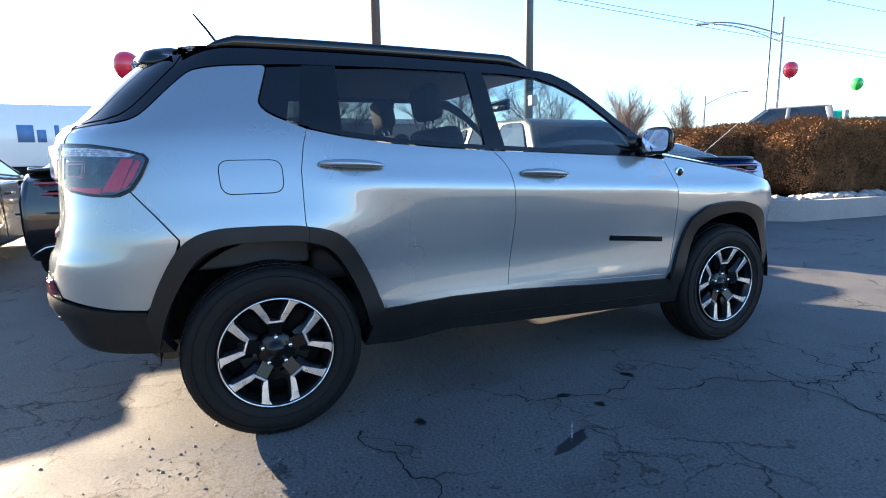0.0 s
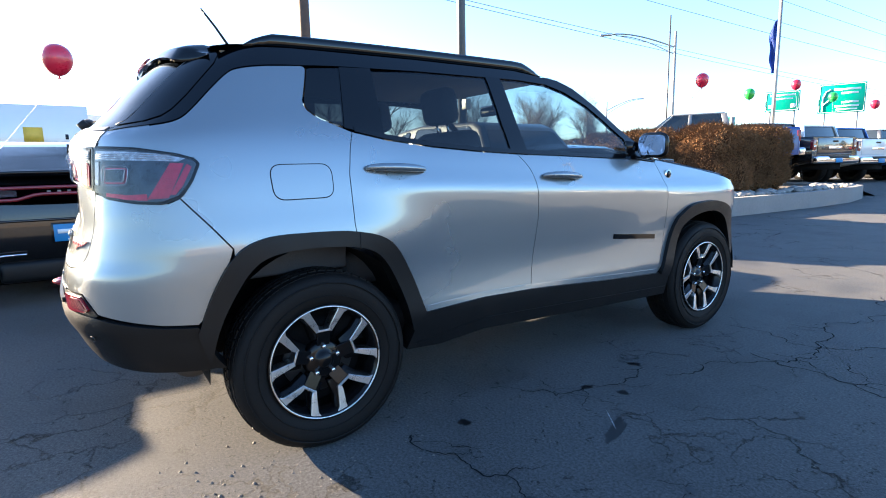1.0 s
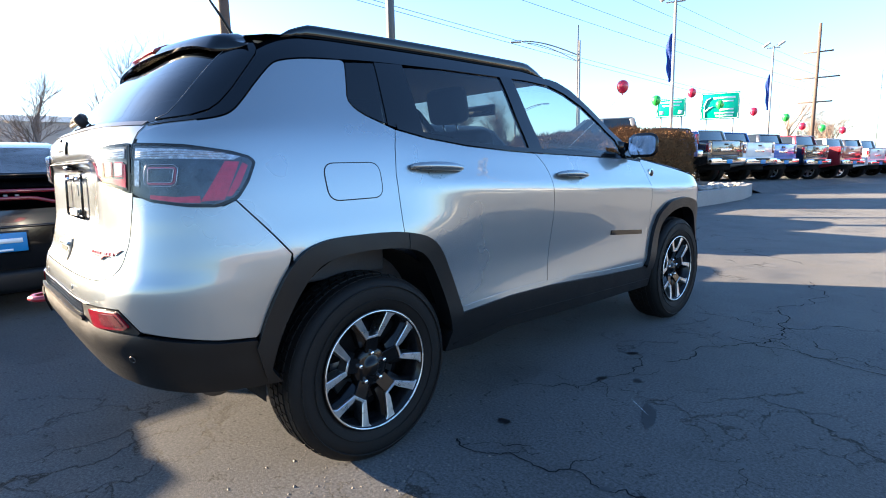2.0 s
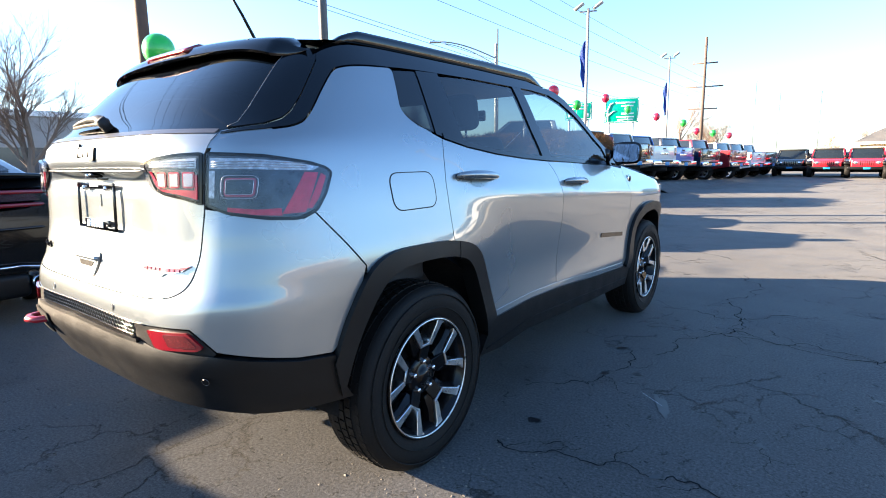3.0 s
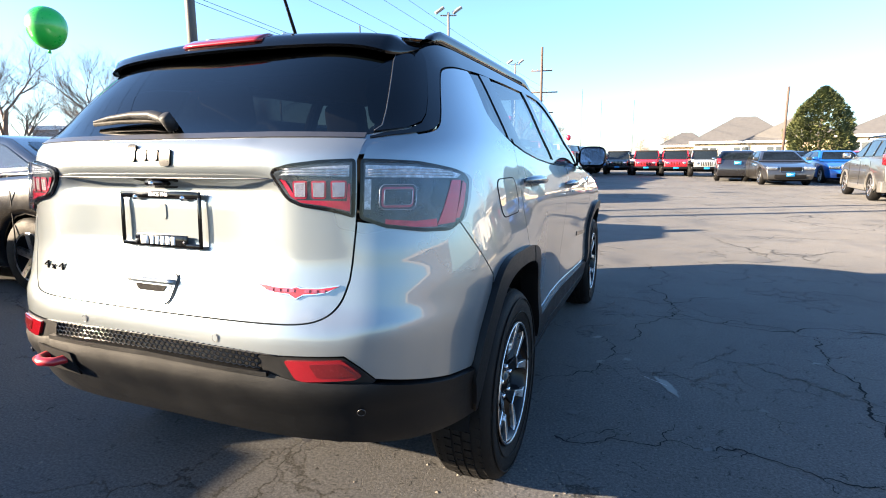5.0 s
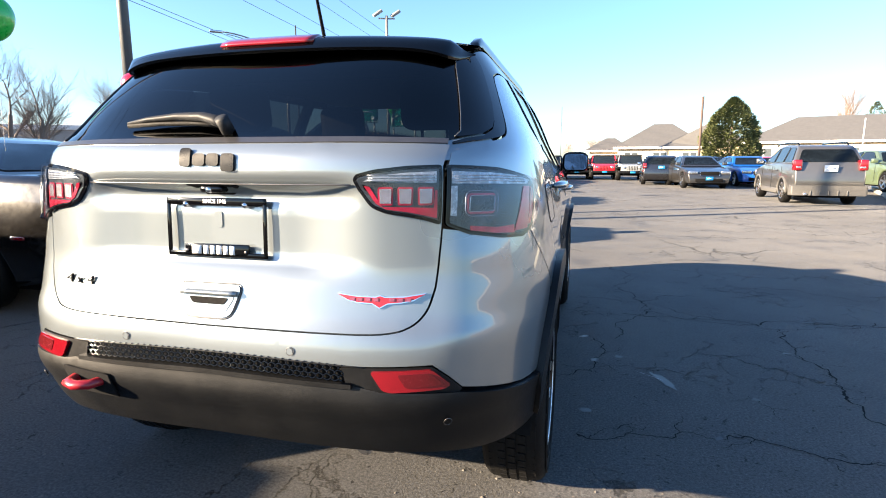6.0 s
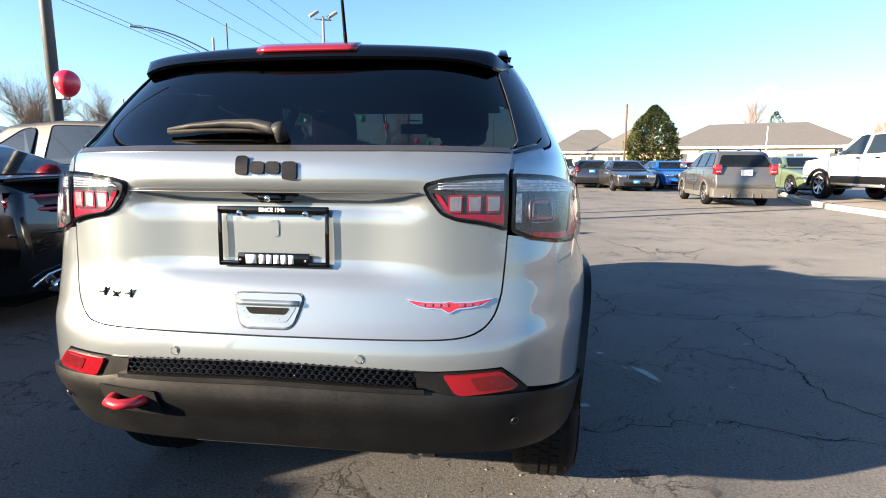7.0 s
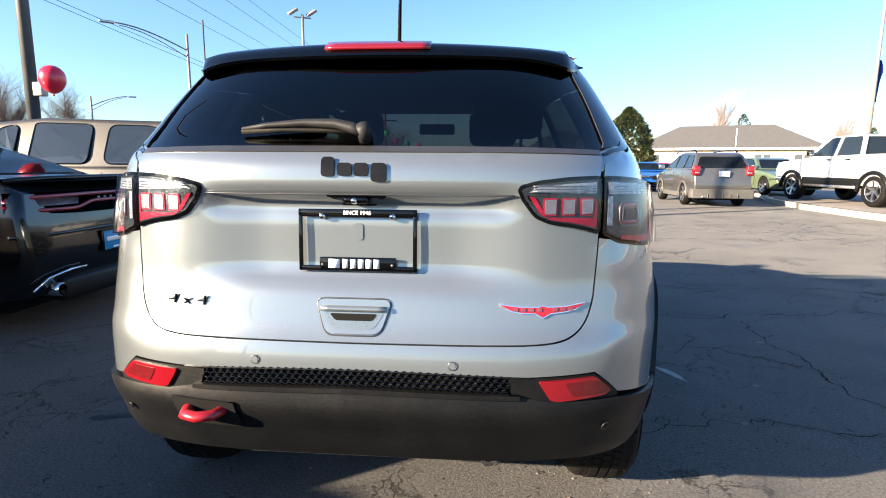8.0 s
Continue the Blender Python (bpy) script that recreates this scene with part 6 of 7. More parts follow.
passenger_car("black_crossover", "black crossover with a dealer plate", pose(5.0, 29.5, 0, 0, 0, -4), BLACK_PAINT, dict(WAGON, L=4.6, W=1.86), "far row of cars", PLATE_BLUE)
passenger_car("grey_saloon", "dark grey saloon with a chrome grille facing out", pose(6.2, 26.3, 0, 0, 0, 184), DARK_GREY, dict(SALOON, top=SALOON["top"]), "far row of cars", PLATE_BLUE)
passenger_car("blue_saloon", "bright blue saloon half hidden behind the grey wagon", pose(8.9, 28.5, 0, 0, 0, 184), BRIGHT_BLUE, SALOON, "far row of cars", None)
passenger_car("red_saloon", "red car far off in the row", pose(11.0, 33.0, 0, 0, 0, 183), BRIGHT_RED, SALOON, "far row of cars", None)
passenger_car("dark_crossover", "dark crossover far off in the row", pose(8.6, 33.4, 0, 0, 0, 183), BLACK_PAINT, WAGON, "far row of cars", None)
passenger_car("green_saloon", "green saloon facing out behind the grey wagon", pose(11.95, 21.5, 0.148, 0, 0, 182), GREEN_PAINT, SALOON, "far row of cars", None)
passenger_car("white_saloon", "white saloon far off in the row", pose(16.5, 34.0, 0, 0, 0, 183), WHITE_PAINT, SALOON, "far row of cars", None)
passenger_car("silver_crossover", "silver crossover far off in the row", pose(20.5, 36.5, 0, 0, 0, 183), TAN_GREY, WAGON, "far row of cars", None)


# pickups
def pickup(label, m, body_mat, group="", lift=0.0, flares=None, wheel_r=0.41, cover=None, plate=True, cab_mat=None):
    o = thing("pickup_truck", label, "pickup truck", m, group)
    L, W = 5.85, 2.04
    y0, y1 = -L / 2, L / 2
    wr, wf, r = y0 + 1.22, y0 + 1.22 + 3.67, wheel_r
    z0 = lift
    low = 0.48 + z0
    rail = 1.36 + z0
    top = [(y0, 0.62 + z0), (y0, rail), (y0 + 1.72, rail)]
    bed_mat = cab_mat or body_mat
    part("bed", slab(arch_outline([(y0, 0.60 + z0), (y0, rail), (y0 + 1.72, rail), (y0 + 1.72, 0.60 + z0)], (wr,), r + 0.09, low), W, ((0.4, 0.97), (0.9, 1.0), (1.5, 0.98)), 0.05), bed_mat, o)
    part("cab", slab(arch_outline([(y0 + 1.75, low), (y0 + 1.75, 1.36 + z0), (y0 + 4.05, 1.30 + z0), (y1 - 0.25, 1.16 + z0), (y1 - 0.06, 1.04 + z0), (y1, 0.85 + z0), (y1 - 0.03, 0.55 + z0)], (wf,), r + 0.09, low), W, ((0.4, 0.97), (0.9, 1.0), (1.3, 0.97), (1.5, 0.95)), 0.08), body_mat, o)
    house = [(y0 + 1.80, 1.32 + z0), (y0 + 1.95, 1.86 + z0), (y0 + 2.2, 1.90 + z0), (y0 + 3.3, 1.90 + z0), (y0 + 3.5, 1.86 + z0), (y0 + 4.15, 1.34 + z0)]
    part("glasshouse", slab(house, W * 0.94, ((0, 1), (1.3 + z0, 0.99), (1.9 + z0, 0.82)), 0.03, 2), CAR_GLASS, o)
    part("roof", box(-W * 0.385, W * 0.385, y0 + 1.96, y0 + 3.46, 1.87 + z0, 1.93 + z0, 0.03, 3), body_mat, o)
    for s in (-1, 1):
        for (ya, za, yb, zb, w) in ((y0 + 1.84, 1.33, y0 + 2.0, 1.89, 0.16), (y0 + 2.95, 1.33, y0 + 2.92, 1.89, 0.10), (y0 + 4.12, 1.34, y0 + 3.46, 1.88, 0.09)):
            part("pillar", bar((s * W * 0.466, ya, za + z0), (s * W * 0.388, yb, zb + z0), w, 0.05, (1, 0, 0), 0.012), body_mat, o)
        for y in (wr, wf):
            road_wheel(o, s * (W / 2 - 0.14), y, r, s, MACHINED, 6, 0.29)
            if flares:
                part("fender_flare", tube([(s * (W / 2 + 0.02), y + (r + 0.11) * math.cos(a), r * 0.9 + (r + 0.10) * math.sin(a)) for a in np.linspace(0.0, math.pi, 14)], 0.06, 8), flares, o)
        mirror_part(o, s * (W / 2 - 0.02), y0 + 3.9, 1.42 + z0, s, BLACK_GLOSS)
        lamp = part("tail_lamp", box(s * 0.93 - 0.075, s * 0.93 + 0.075, y0 - 0.02, y0 + 0.10, 0.98 + z0, 1.30 + z0, 0.025, 3), RED_LENS, o)
        part("reversing_lamp", box(s * 0.93 - 0.04, s * 0.93 + 0.04, y0 - 0.026, y0, 1.06 + z0, 1.13 + z0, 0.01), PEARL, lamp)
        part("headlight", box(s * 0.78 - 0.2, s * 0.78 + 0.2, y1 - 0.14, y1 - 0.0, 1.0 + z0, 1.16 + z0, 0.03, 3), PEARL, o)
        for yh in (2.2, 3.05):
            part("door_handle", bar((s * (W / 2 + 0.01), y0 + yh, 1.22 + z0), (s * (W / 2 + 0.01), y0 + yh + 0.2, 1.22 + z0), 0.035, 0.03, (1, 0, 0), 0.008), BLACK_GLOSS, o)
        part("door_seam", bar((s * W / 2 * 0.998, y0 + 2.93, low + 0.15), (s * W / 2 * 0.985, y0 + 2.93, 1.3 + z0), 0.006, 0.008, (1, 0, 0)), GAP, o)
        part("side_step", rod((s * (W / 2 - 0.05), wr + 0.6, low - 0.06), (s * (W / 2 - 0.05), wf - 0.6, low - 0.06), 0.05), CHROME if not flares else PEARL, o)
    gate = part("tailgate", box(-0.80, 0.80, y0 - 0.018, y0 + 0.03, 0.86 + z0, rail - 0.01, 0.02, 2), bed_mat, o)
    part("gate_handle", box(-0.12, 0.12, y0 - 0.028, y0 - 0.012, 1.22 + z0, 1.28 + z0, 0.01), BLACK_GLOSS, gate)
    part("gate_badge", box(-0.30, 0.30, y0 - 0.026, y0 - 0.014, 1.02 + z0, 1.10 + z0, 0.006), CHROME, gate)
    bump = part("rear_bumper", box(-0.98, 0.98, y0 - 0.16, y0 + 0.02, 0.58 + z0, 0.80 + z0, 0.05, 3), CHROME, o)
    part("bumper_step", box(-0.45, 0.45, y0 - 0.168, y0 - 0.10, 0.72 + z0, 0.805 + z0, 0.01), CLAD, bump)
    if plate:
        part("number_plate", box(-0.155, 0.155, y0 - 0.172, y0 - 0.165, 0.60 + z0, 0.74 + z0, 0.003), PLATE_BLUE, bump)
    if flares:
        for s in (-1, 1):
            part("rocker_cladding", box(s * (W / 2 - 0.03) - 0.035, s * (W / 2 - 0.03) + 0.035, wr + r + 0.1, wf - r - 0.1, low - 0.02, low + 0.20, 0.02), flares, o)
    part("chassis", box(-0.5, 0.5, y0 + 0.1, y1 - 0.3, 0.40 + z0 * 0.7, 0.60 + z0), DARK, o)
    part("rear_axle", rod((-0.85, wr, r), (0.85, wr, r), 0.08), DARK, o)
    part("front_axle", rod((-0.85, wf, r), (0.85, wf, r), 0.08), DARK, o)
    part("front_bumper", box(-0.98, 0.98, y1 - 0.12, y1 + 0.06, 0.55 + z0, 0.78 + z0, 0.05, 3), CHROME if not flares else BLACK_GLOSS, o)
    part("grille", box(-0.55, 0.55, y1 - 0.05, y1 + 0.02, 0.82 + z0, 1.16 + z0, 0.03), DARK, o)
    if cover:
        part("bed_cover", box(-0.96, 0.96, y0 + 0.02, y0 + 1.72, rail - 0.01, rail + 0.03, 0.015), cover, o)
    return o


ROW = "row of pickups nosed in to the street"
COVER = mat("bed_cover_vinyl", (0.02, 0.02, 0.02), 0.6)
def apron_height(y):
    return 0.30 * min(1.0, max(0.0, (33.0 - y) / 14.0))


# each by the place of its left tail lamp
for label, mm, pm, cv in (("black pickup with chrome bumper", (-4.66, 17.75), BLACK_PAINT, COVER), ("white pickup with red tail lamps and chrome bumper", (-4.27, 19.9), WHITE_PAINT, COVER),
                          ("blue pickup with a chrome bumper", (-4.10, 22.1), BRIGHT_BLUE, COVER), ("black pickup with a vinyl bed cover", (-3.54, 24.6), BLACK_PAINT, COVER),
                          ("maroon pickup in the row", (-2.80, 27.1), MAROON, None), ("white pickup at the end of the row", (-2.49, 31.2), WHITE_PAINT, COVER),
                          ("dark pickup at the far end", (-2.3, 34.5), BLACK_PAINT, COVER), ("white pickup at the far end", (-2.2, 38.0), WHITE_PAINT, None)):
    cy = mm[1] + 1.52
    pickup(label, pose(mm[0] - 2.66, cy, apron_height(cy) + 0.002, 0, 0, 78), pm, ROW, 0.05, None, 0.41, cv)
big_white = pickup("lifted white pickup with black fender flares on the island", pose(11.9, 15.4, 0.146, 0, 0, 3), WHITE_PAINT, "", 0.10, CLAD, 0.45, None, False)


# boxy off-roaders that face the lot
def off_roader(label, m, body_mat, top_mat, group):
    o = thing("off_roader", label, "off-road vehicle", m, group)
    W, y0, y1, r = 1.46, -2.1, 2.05, 0.41
    part("body", slab([(y0, 0.55), (y0, 1.20), (0.75, 1.20), (0.80, 0.55)], W, (), 0.05), body_mat, o)
    part("hood", slab([(0.74, 0.62), (0.74, 1.20), (1.70, 1.14), (1.80, 1.08), (1.80, 0.62)], 1.34, (), 0.07), body_mat, o)
    grille = part("grille", box(-0.64, 0.64, 1.78, 1.88, 0.66, 1.10, 0.04, 3), body_mat, o)
    for i in range(7):
        part("grille_slot", box(-0.27 + i * 0.09 - 0.024, -0.27 + i * 0.09 + 0.024, 1.865, 1.885, 0.74, 1.03, 0.012), DARK, grille)
    for s in (-1, 1):
        lamp = lathe([(0.0, 0.02), (0.07, 0.015), (0.095, 0.0), (0.10, -0.03)], 20)
        part("headlight", lamp, PEARL, grille).matrix_basis = pose(s * 0.46, 1.885, 0.93, 0, 0, 90)
        part("fender", box(s * 0.80 - 0.17, s * 0.80 + 0.17, 0.75, 1.74, 0.82, 1.00, 0.05, 2), CLAD, o)
        part("rear_fender", box(s * 0.86 - 0.12, s * 0.86 + 0.12, -2.0, -1.05, 0.95, 1.02, 0.03, 2), CLAD, o)
        part("turn_signal", box(s * 0.82 - 0.06, s * 0.82 + 0.06, 1.70, 1.73, 0.90, 0.95, 0.01), PEARL, o)
        for y in (-1.45, 1.22):
            road_wheel(o, s * 0.78, y, r, s, DARK_METAL, 5, 0.27)
        mirror_part(o, s * 0.80, 0.72, 1.32, s, CLAD)
    part("glasshouse", slab([(y0 + 0.05, 1.18), (y0 + 0.12, 1.76), (0.30, 1.78), (0.72, 1.18)], W * 0.97, ((0, 1), (1.2, 1), (1.8, 0.86)), 0.03, 2), CAR_GLASS, o)
    part("hard_top", box(-0.70, 0.70, y0 + 0.08, 0.34, 1.75, 1.85, 0.04, 3), top_mat, o)
    for s in (-1, 1):
        part("screen_pillar", bar((s * 0.77, 0.74, 1.19), (s * 0.68, 0.33, 1.79), 0.06, 0.06, (1, 0, 0), 0.01), body_mat, o)
        part("roll_pillar", bar((s * 0.79, -0.7, 1.19), (s * 0.69, -0.7, 1.79), 0.05, 0.12, (1, 0, 0), 0.01), top_mat, o)
    part("front_bumper", box(-0.82, 0.82, 1.90, 2.08, 0.52, 0.70, 0.04, 3), CLAD, o)
    part("chassis", box(-0.5, 0.5, -1.9, 1.9, 0.40, 0.62), DARK, o)
    for y in (-1.45, 1.22):
        part("axle", rod((-0.7, y, r), (0.7, y, r), 0.07), DARK, o)
    part("number_plate", box(-0.15, 0.15, 2.078, 2.088, 0.54, 0.66, 0.004), PLATE_BLUE, o)
    return o


OFF = "row of off-roaders facing the lot"
TOP = mat("black_hardtop", (0.018, 0.018, 0.018), 0.6, 0, 0.1, 30, bump=0.3)
GREY_LIGHT = paint("light_grey_paint", (0.32, 0.33, 0.33), 0.2, 0.35)
for x, y, pm, label in ((-1.35, 40.6, BLACK_PAINT, "dark off-roader with a black hard top"), (0.62, 39.0, BRIGHT_RED, "red off-roader with a black hard top"), (2.45, 38.2, BRIGHT_RED, "red off-roader with a black hard top"),
                        (4.15, 37.0, GREY_LIGHT, "grey off-roader with a black hard top")):
    off_roader(label, pose(x * 0.95, y * 0.95, 0, 0, 0, 181) @ Matrix.Diagonal((1.02, 1, 0.87, 1)), pm, TOP, OFF)
for x, y, pm in ((-3.6, 52.0, GREY_PAINT), (-1.0, 53.0, WHITE_PAINT), (1.6, 54.0, TAN_GREY), (4.2, 50.0, DEEP_BLUE), (7.0, 46.0, BLACK_PAINT), (13.5, 38.5, WHITE_PAINT), (24.0, 40.0, BLACK_PAINT), (27.5, 38.0, GREEN_PAINT)):
    passenger_car("distant_car", "car parked far off in the lot", pose(x, y, 0, 0, 0, 190), pm, WAGON, "distant cars", None)

# ---- planter, hedges, poles, signs, houses, trees ----
CONCRETE = mat("concrete", (0.252, 0.241, 0.224), 0.8, 0, 0.18, 1.6, bump=0.4, bump_scale=140)
KERB_PALE = mat("painted_kerb", (0.375, 0.36, 0.3), 0.8, 0, 0.2, 3, bump=0.3)
SOIL = mat("planter_soil", (0.10, 0.085, 0.065), 0.95, 0, 0.3, 6, bump=0.6)
STONE = mat("river_stone", (0.27, 0.255, 0.232), 0.75, 0, 0.25, 5, bump=0.3)
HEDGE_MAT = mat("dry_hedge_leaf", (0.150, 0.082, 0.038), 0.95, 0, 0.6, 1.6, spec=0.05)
# dark brown: the shade inside the hedges is put into this colour
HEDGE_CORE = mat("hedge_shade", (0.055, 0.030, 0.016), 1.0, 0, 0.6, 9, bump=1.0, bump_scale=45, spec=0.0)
TWIG = mat("bare_twig", (0.16, 0.125, 0.10), 0.85, 0, 0.25, 6)
WOOD_POLE = mat("weathered_pole", (0.085, 0.060, 0.048), 0.85, 0, 0.35, 5, bump=0.8, bump_scale=40)
METAL_POLE = mat("galvanised_steel", (0.30, 0.29, 0.27), 0.5, 0.5, 0.15, 6)
DARK_POLE = mat("dark_steel", (0.07, 0.075, 0.08), 0.5, 0.3, 0.15, 6)
SIGN_GREEN = mat("sign_green", (0.0, 0.30, 0.20), 0.45, 0, 0.06, 3)
FLAG_BLUE = mat("flag_blue", (0.012, 0.05, 0.28), 0.7, 0, 0.2, 4)
WIRE = mat("wire", (0.06, 0.06, 0.065), 0.6)
NEEDLE = mat("pine_needles", (0.115, 0.13, 0.052), 0.95, 0, 0.5, 2.0, spec=0.08)
ROOF_SHINGLE = mat("roof_shingle", (0.080, 0.080, 0.082), 0.9, 0, 0.25, 3, bump=0.5, bump_scale=30)
STUCCO = mat("cream_wall", (0.465, 0.39, 0.27), 0.85, 0, 0.12, 2)
BRICK_WALL = mat("tan_brick", (0.336, 0.24, 0.16), 0.85, 0, 0.25, 8)
TRIM_WHITE = mat("white_trim", (0.75, 0.73, 0.70), 0.6, 0, 0.05)
PANE = mat("dark_pane", (0.06, 0.07, 0.08), 0.1, 0, 0.1, 2)


def kerb_line(points, h, w, material, name, label, slope=0.0):
    """A kerb along plan points, sloped on its outer face."""
    bm = bmesh.new()
    rows = []
    pts = [Vector((*p, 0)) for p in points]
    for i, p in enumerate(pts):
        t = (pts[min(i + 1, len(pts) - 1)] - pts[max(i - 1, 0)]).normalized()
        n = Vector((t.y, -t.x, 0))
        rows.append([bm.verts.new(p + n * a + Vector((0, 0, z))) for a, z in ((slope, -0.05), (slope, 0.02), (0.025, h - 0.02), (0.0, h), (-w, h), (-w, -0.05))])
    for a, b in zip(rows, rows[1:]):
        for j in range(5):
            bm.faces.new((a[j], b[j], b[j + 1], a[j + 1]))
    bm.faces.new(rows[0]), bm.faces.new(rows[-1][::-1])
    bmesh.ops.recalc_face_normals(bm, faces=bm.faces)
    return tagged(part(name, sharp(bm), material), label, "kerb", kind="structure")


kerb_line([(-12.0, 8.75), (-4.2, 8.75), (-3.3, 8.9), (-2.95, 9.4), (-2.85, 11.0), (-2.75, 13.0), (-2.80, 15.0), (-3.1, 16.6), (-3.8, 17.4), (-5.0, 17.8), (-12.0, 18.2)][::-1], 0.36, 0.16, CONCRETE, "planter_kerb", "pale concrete kerb round the hedge bed", 0.22)
kerb_line([(9.9, 9.0), (9.75, 12.0), (9.8, 14.5), (10.3, 17.4), (11.2, 19.6), (12.2, 22.5), (13.2, 25)], 0.15, 0.16, KERB_PALE, "island_kerb", "sunlit painted kerb of the raised island", 0.05)
island = bmesh.new()
island.faces.new([island.verts.new((x, y, 0.146)) for x, y in ((10.0, 9.0), (9.85, 12.0), (9.9, 14.5), (10.4, 17.4), (11.3, 19.6), (12.3, 22.5), (13.3, 25), (30, 25), (30, 9))])
bmesh.ops.recalc_face_normals(island, faces=island.faces)
tagged(part("island_pavement", island, mat("island_paving", (0.22, 0.20, 0.18), 0.85, 0, 0.15, 2, bump=0.4), None), "raised brownish paving of the island", "pavement", kind="structure")
# the pickups stand on a slightly raised apron that falls away to the lot
apron = bmesh.new()
cols = []
for y in np.linspace(17.9, 33.0, 9):
    edge = -3.75 + (y - 17.9) * 0.09
    cols.append([apron.verts.new((x, y, max(apron_height(y), 0.0) + (0.0 if x < edge + 0.2 else -apron_height(y)))) for x in (-26.0, edge, edge + 0.7)])
for a, b in zip(cols, cols[1:]):
    for j in range(2):
        apron.faces.new((a[j], a[j + 1], b[j + 1], b[j]))
bmesh.ops.recalc_face_normals(apron, faces=apron.faces)
tagged(part("apron", apron, ground.data.materials[0], None), "asphalt apron under the row of pickups", "pavement", kind="structure")
bed = bmesh.new()
bed.faces.new([bed.verts.new((x, y, 0.30)) for x, y in ((-12, 8.7), (-4.2, 8.7), (-3.3, 8.95), (-3.05, 9.4), (-2.95, 11.0), (-2.85, 13.0), (-2.9, 15.0), (-3.2, 16.5), (-3.9, 17.3), (-5.0, 17.7), (-12, 18.0))])
bmesh.ops.recalc_face_normals(bed, faces=bed.faces)
tagged(part("planter_bed", bed, SOIL), "soil of the planter under the hedge", "ground", kind="structure")

# river stones, built in a few shapes that share their meshes
rng = random.Random(4)
stone_meshes = []
for i in range(6):
    k = bmesh.new()
    bmesh.ops.create_icosphere(k, subdivisions=1, radius=1)
    for v in k.verts:
        v.co *= 1 + 0.22 * noise.noise(v.co * 1.4 + Vector((i * 7, 0, 0)))
        v.co.z *= 0.62
    for f in k.faces:
        f.smooth = True
    me = bpy.data.meshes.new("stone")
    k.to_mesh(me)
    k.free()
    me.materials.append(STONE)
    stone_meshes.append(me)
stones = thing("rock_bed", "pale river stones round the foot of the hedge", "stones", pose(-3.4, 11.5, 0.30))
for i in range(230):
    y = rng.uniform(9.2, 16.6)
    x = -3.05 - abs(rng.gauss(0, 0.28)) - 0.02
    if x < -4.0:
        continue
    s = new("stone", rng.choice(stone_meshes))
    s.parent = stones
    q = rng.uniform(0.05, 0.12)
    s.matrix_basis = pose(x + 3.4, y - 11.5, q * 0.5, 0, 0, rng.uniform(0, 360)) @ Matrix.Diagonal((q * rng.uniform(0.9, 1.6), q, q, 1))


def hedge(label, x0, x1, y0, y1, z0, z1, seed, leaves=26000):
    """A clipped dry hedge: a solid dark core with thousands of small leaves and twigs near its skin."""
    g = random.Random(seed)
    verts, faces = [], []
    cx, cy, cz = (x0 + x1) / 2, (y0 + y1) / 2, (z0 + z1) / 2
    hx, hy, hz = (x1 - x0) / 2, (y1 - y0) / 2, (z1 - z0) / 2
    for i in range(leaves):
        d = Vector((g.uniform(-1, 1), g.uniform(-1, 1), g.uniform(-1, 1)))
        face = g.choices((0, 1, 2), (hy * hz, hx * hz, hx * hy))[0]
        d[face] = 1 if (g.random() < 0.5) else -1
        # rounded box, a little wider at the top, uneven
        n4 = (abs(d.x) ** 5 + abs(d.y) ** 5 + abs(d.z) ** 5) ** (1 / 5)
        d = d / n4
        depth = 1 - abs(g.gauss(0, 0.07))
        t = Vector((g.gauss(0, 1), g.gauss(0, 1), g.gauss(0, 1) + 0.4)).normalized()
        p = Vector((cx + d.x * hx * depth, cy + d.y * hy * (0.5 + 0.5 * depth), cz + d.z * hz * depth))
        p += 0.15 * noise.noise_vector(p * 1.5) + 0.09 * noise.noise_vector(p * 4.5) + t * 0.03
        p.z = max(p.z, z0)
        u = t.orthogonal().normalized()
        ln, wd = g.uniform(0.025, 0.055), g.uniform(0.009, 0.018)
        if i % 4 == 0:        # bare twigs that stick up out of the skin
            t = (t * 0.5 + Vector((d.x * 0.4, d.y * 0.4, 0.9))).normalized()
            u = t.orthogonal().normalized()
            ln, wd = g.uniform(0.07, 0.17), g.uniform(0.002, 0.004)
        b = len(verts)
        verts += [tuple(p), tuple(p + t * ln * 0.5 + u * wd), tuple(p + t * ln), tuple(p + t * ln * 0.5 - u * wd)]
        faces.append((b, b + 1, b + 2, b + 3))
    root = thing("hedge", label, "hedge", pose(cx, cy, z0), "clipped hedges")
    me = bpy.data.meshes.new("foliage")
    me.from_pydata([(x - cx, y - cy, z - z0) for x, y, z in verts], [], faces)
    me.materials.append(HEDGE_MAT)
    fo = new("foliage", me)
    fo.parent = root
    # solid lump under the leaves, coloured as dark as the shade between them
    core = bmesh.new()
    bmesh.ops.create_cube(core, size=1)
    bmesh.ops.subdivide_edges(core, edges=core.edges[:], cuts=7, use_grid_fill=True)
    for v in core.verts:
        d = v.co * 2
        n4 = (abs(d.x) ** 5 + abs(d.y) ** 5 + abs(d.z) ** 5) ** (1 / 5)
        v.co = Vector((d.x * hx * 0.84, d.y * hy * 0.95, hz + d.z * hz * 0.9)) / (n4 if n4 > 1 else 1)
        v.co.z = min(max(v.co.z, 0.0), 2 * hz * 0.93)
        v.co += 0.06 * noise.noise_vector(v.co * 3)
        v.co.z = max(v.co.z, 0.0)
    part("dark_core", core, HEDGE_CORE, root)
    return root


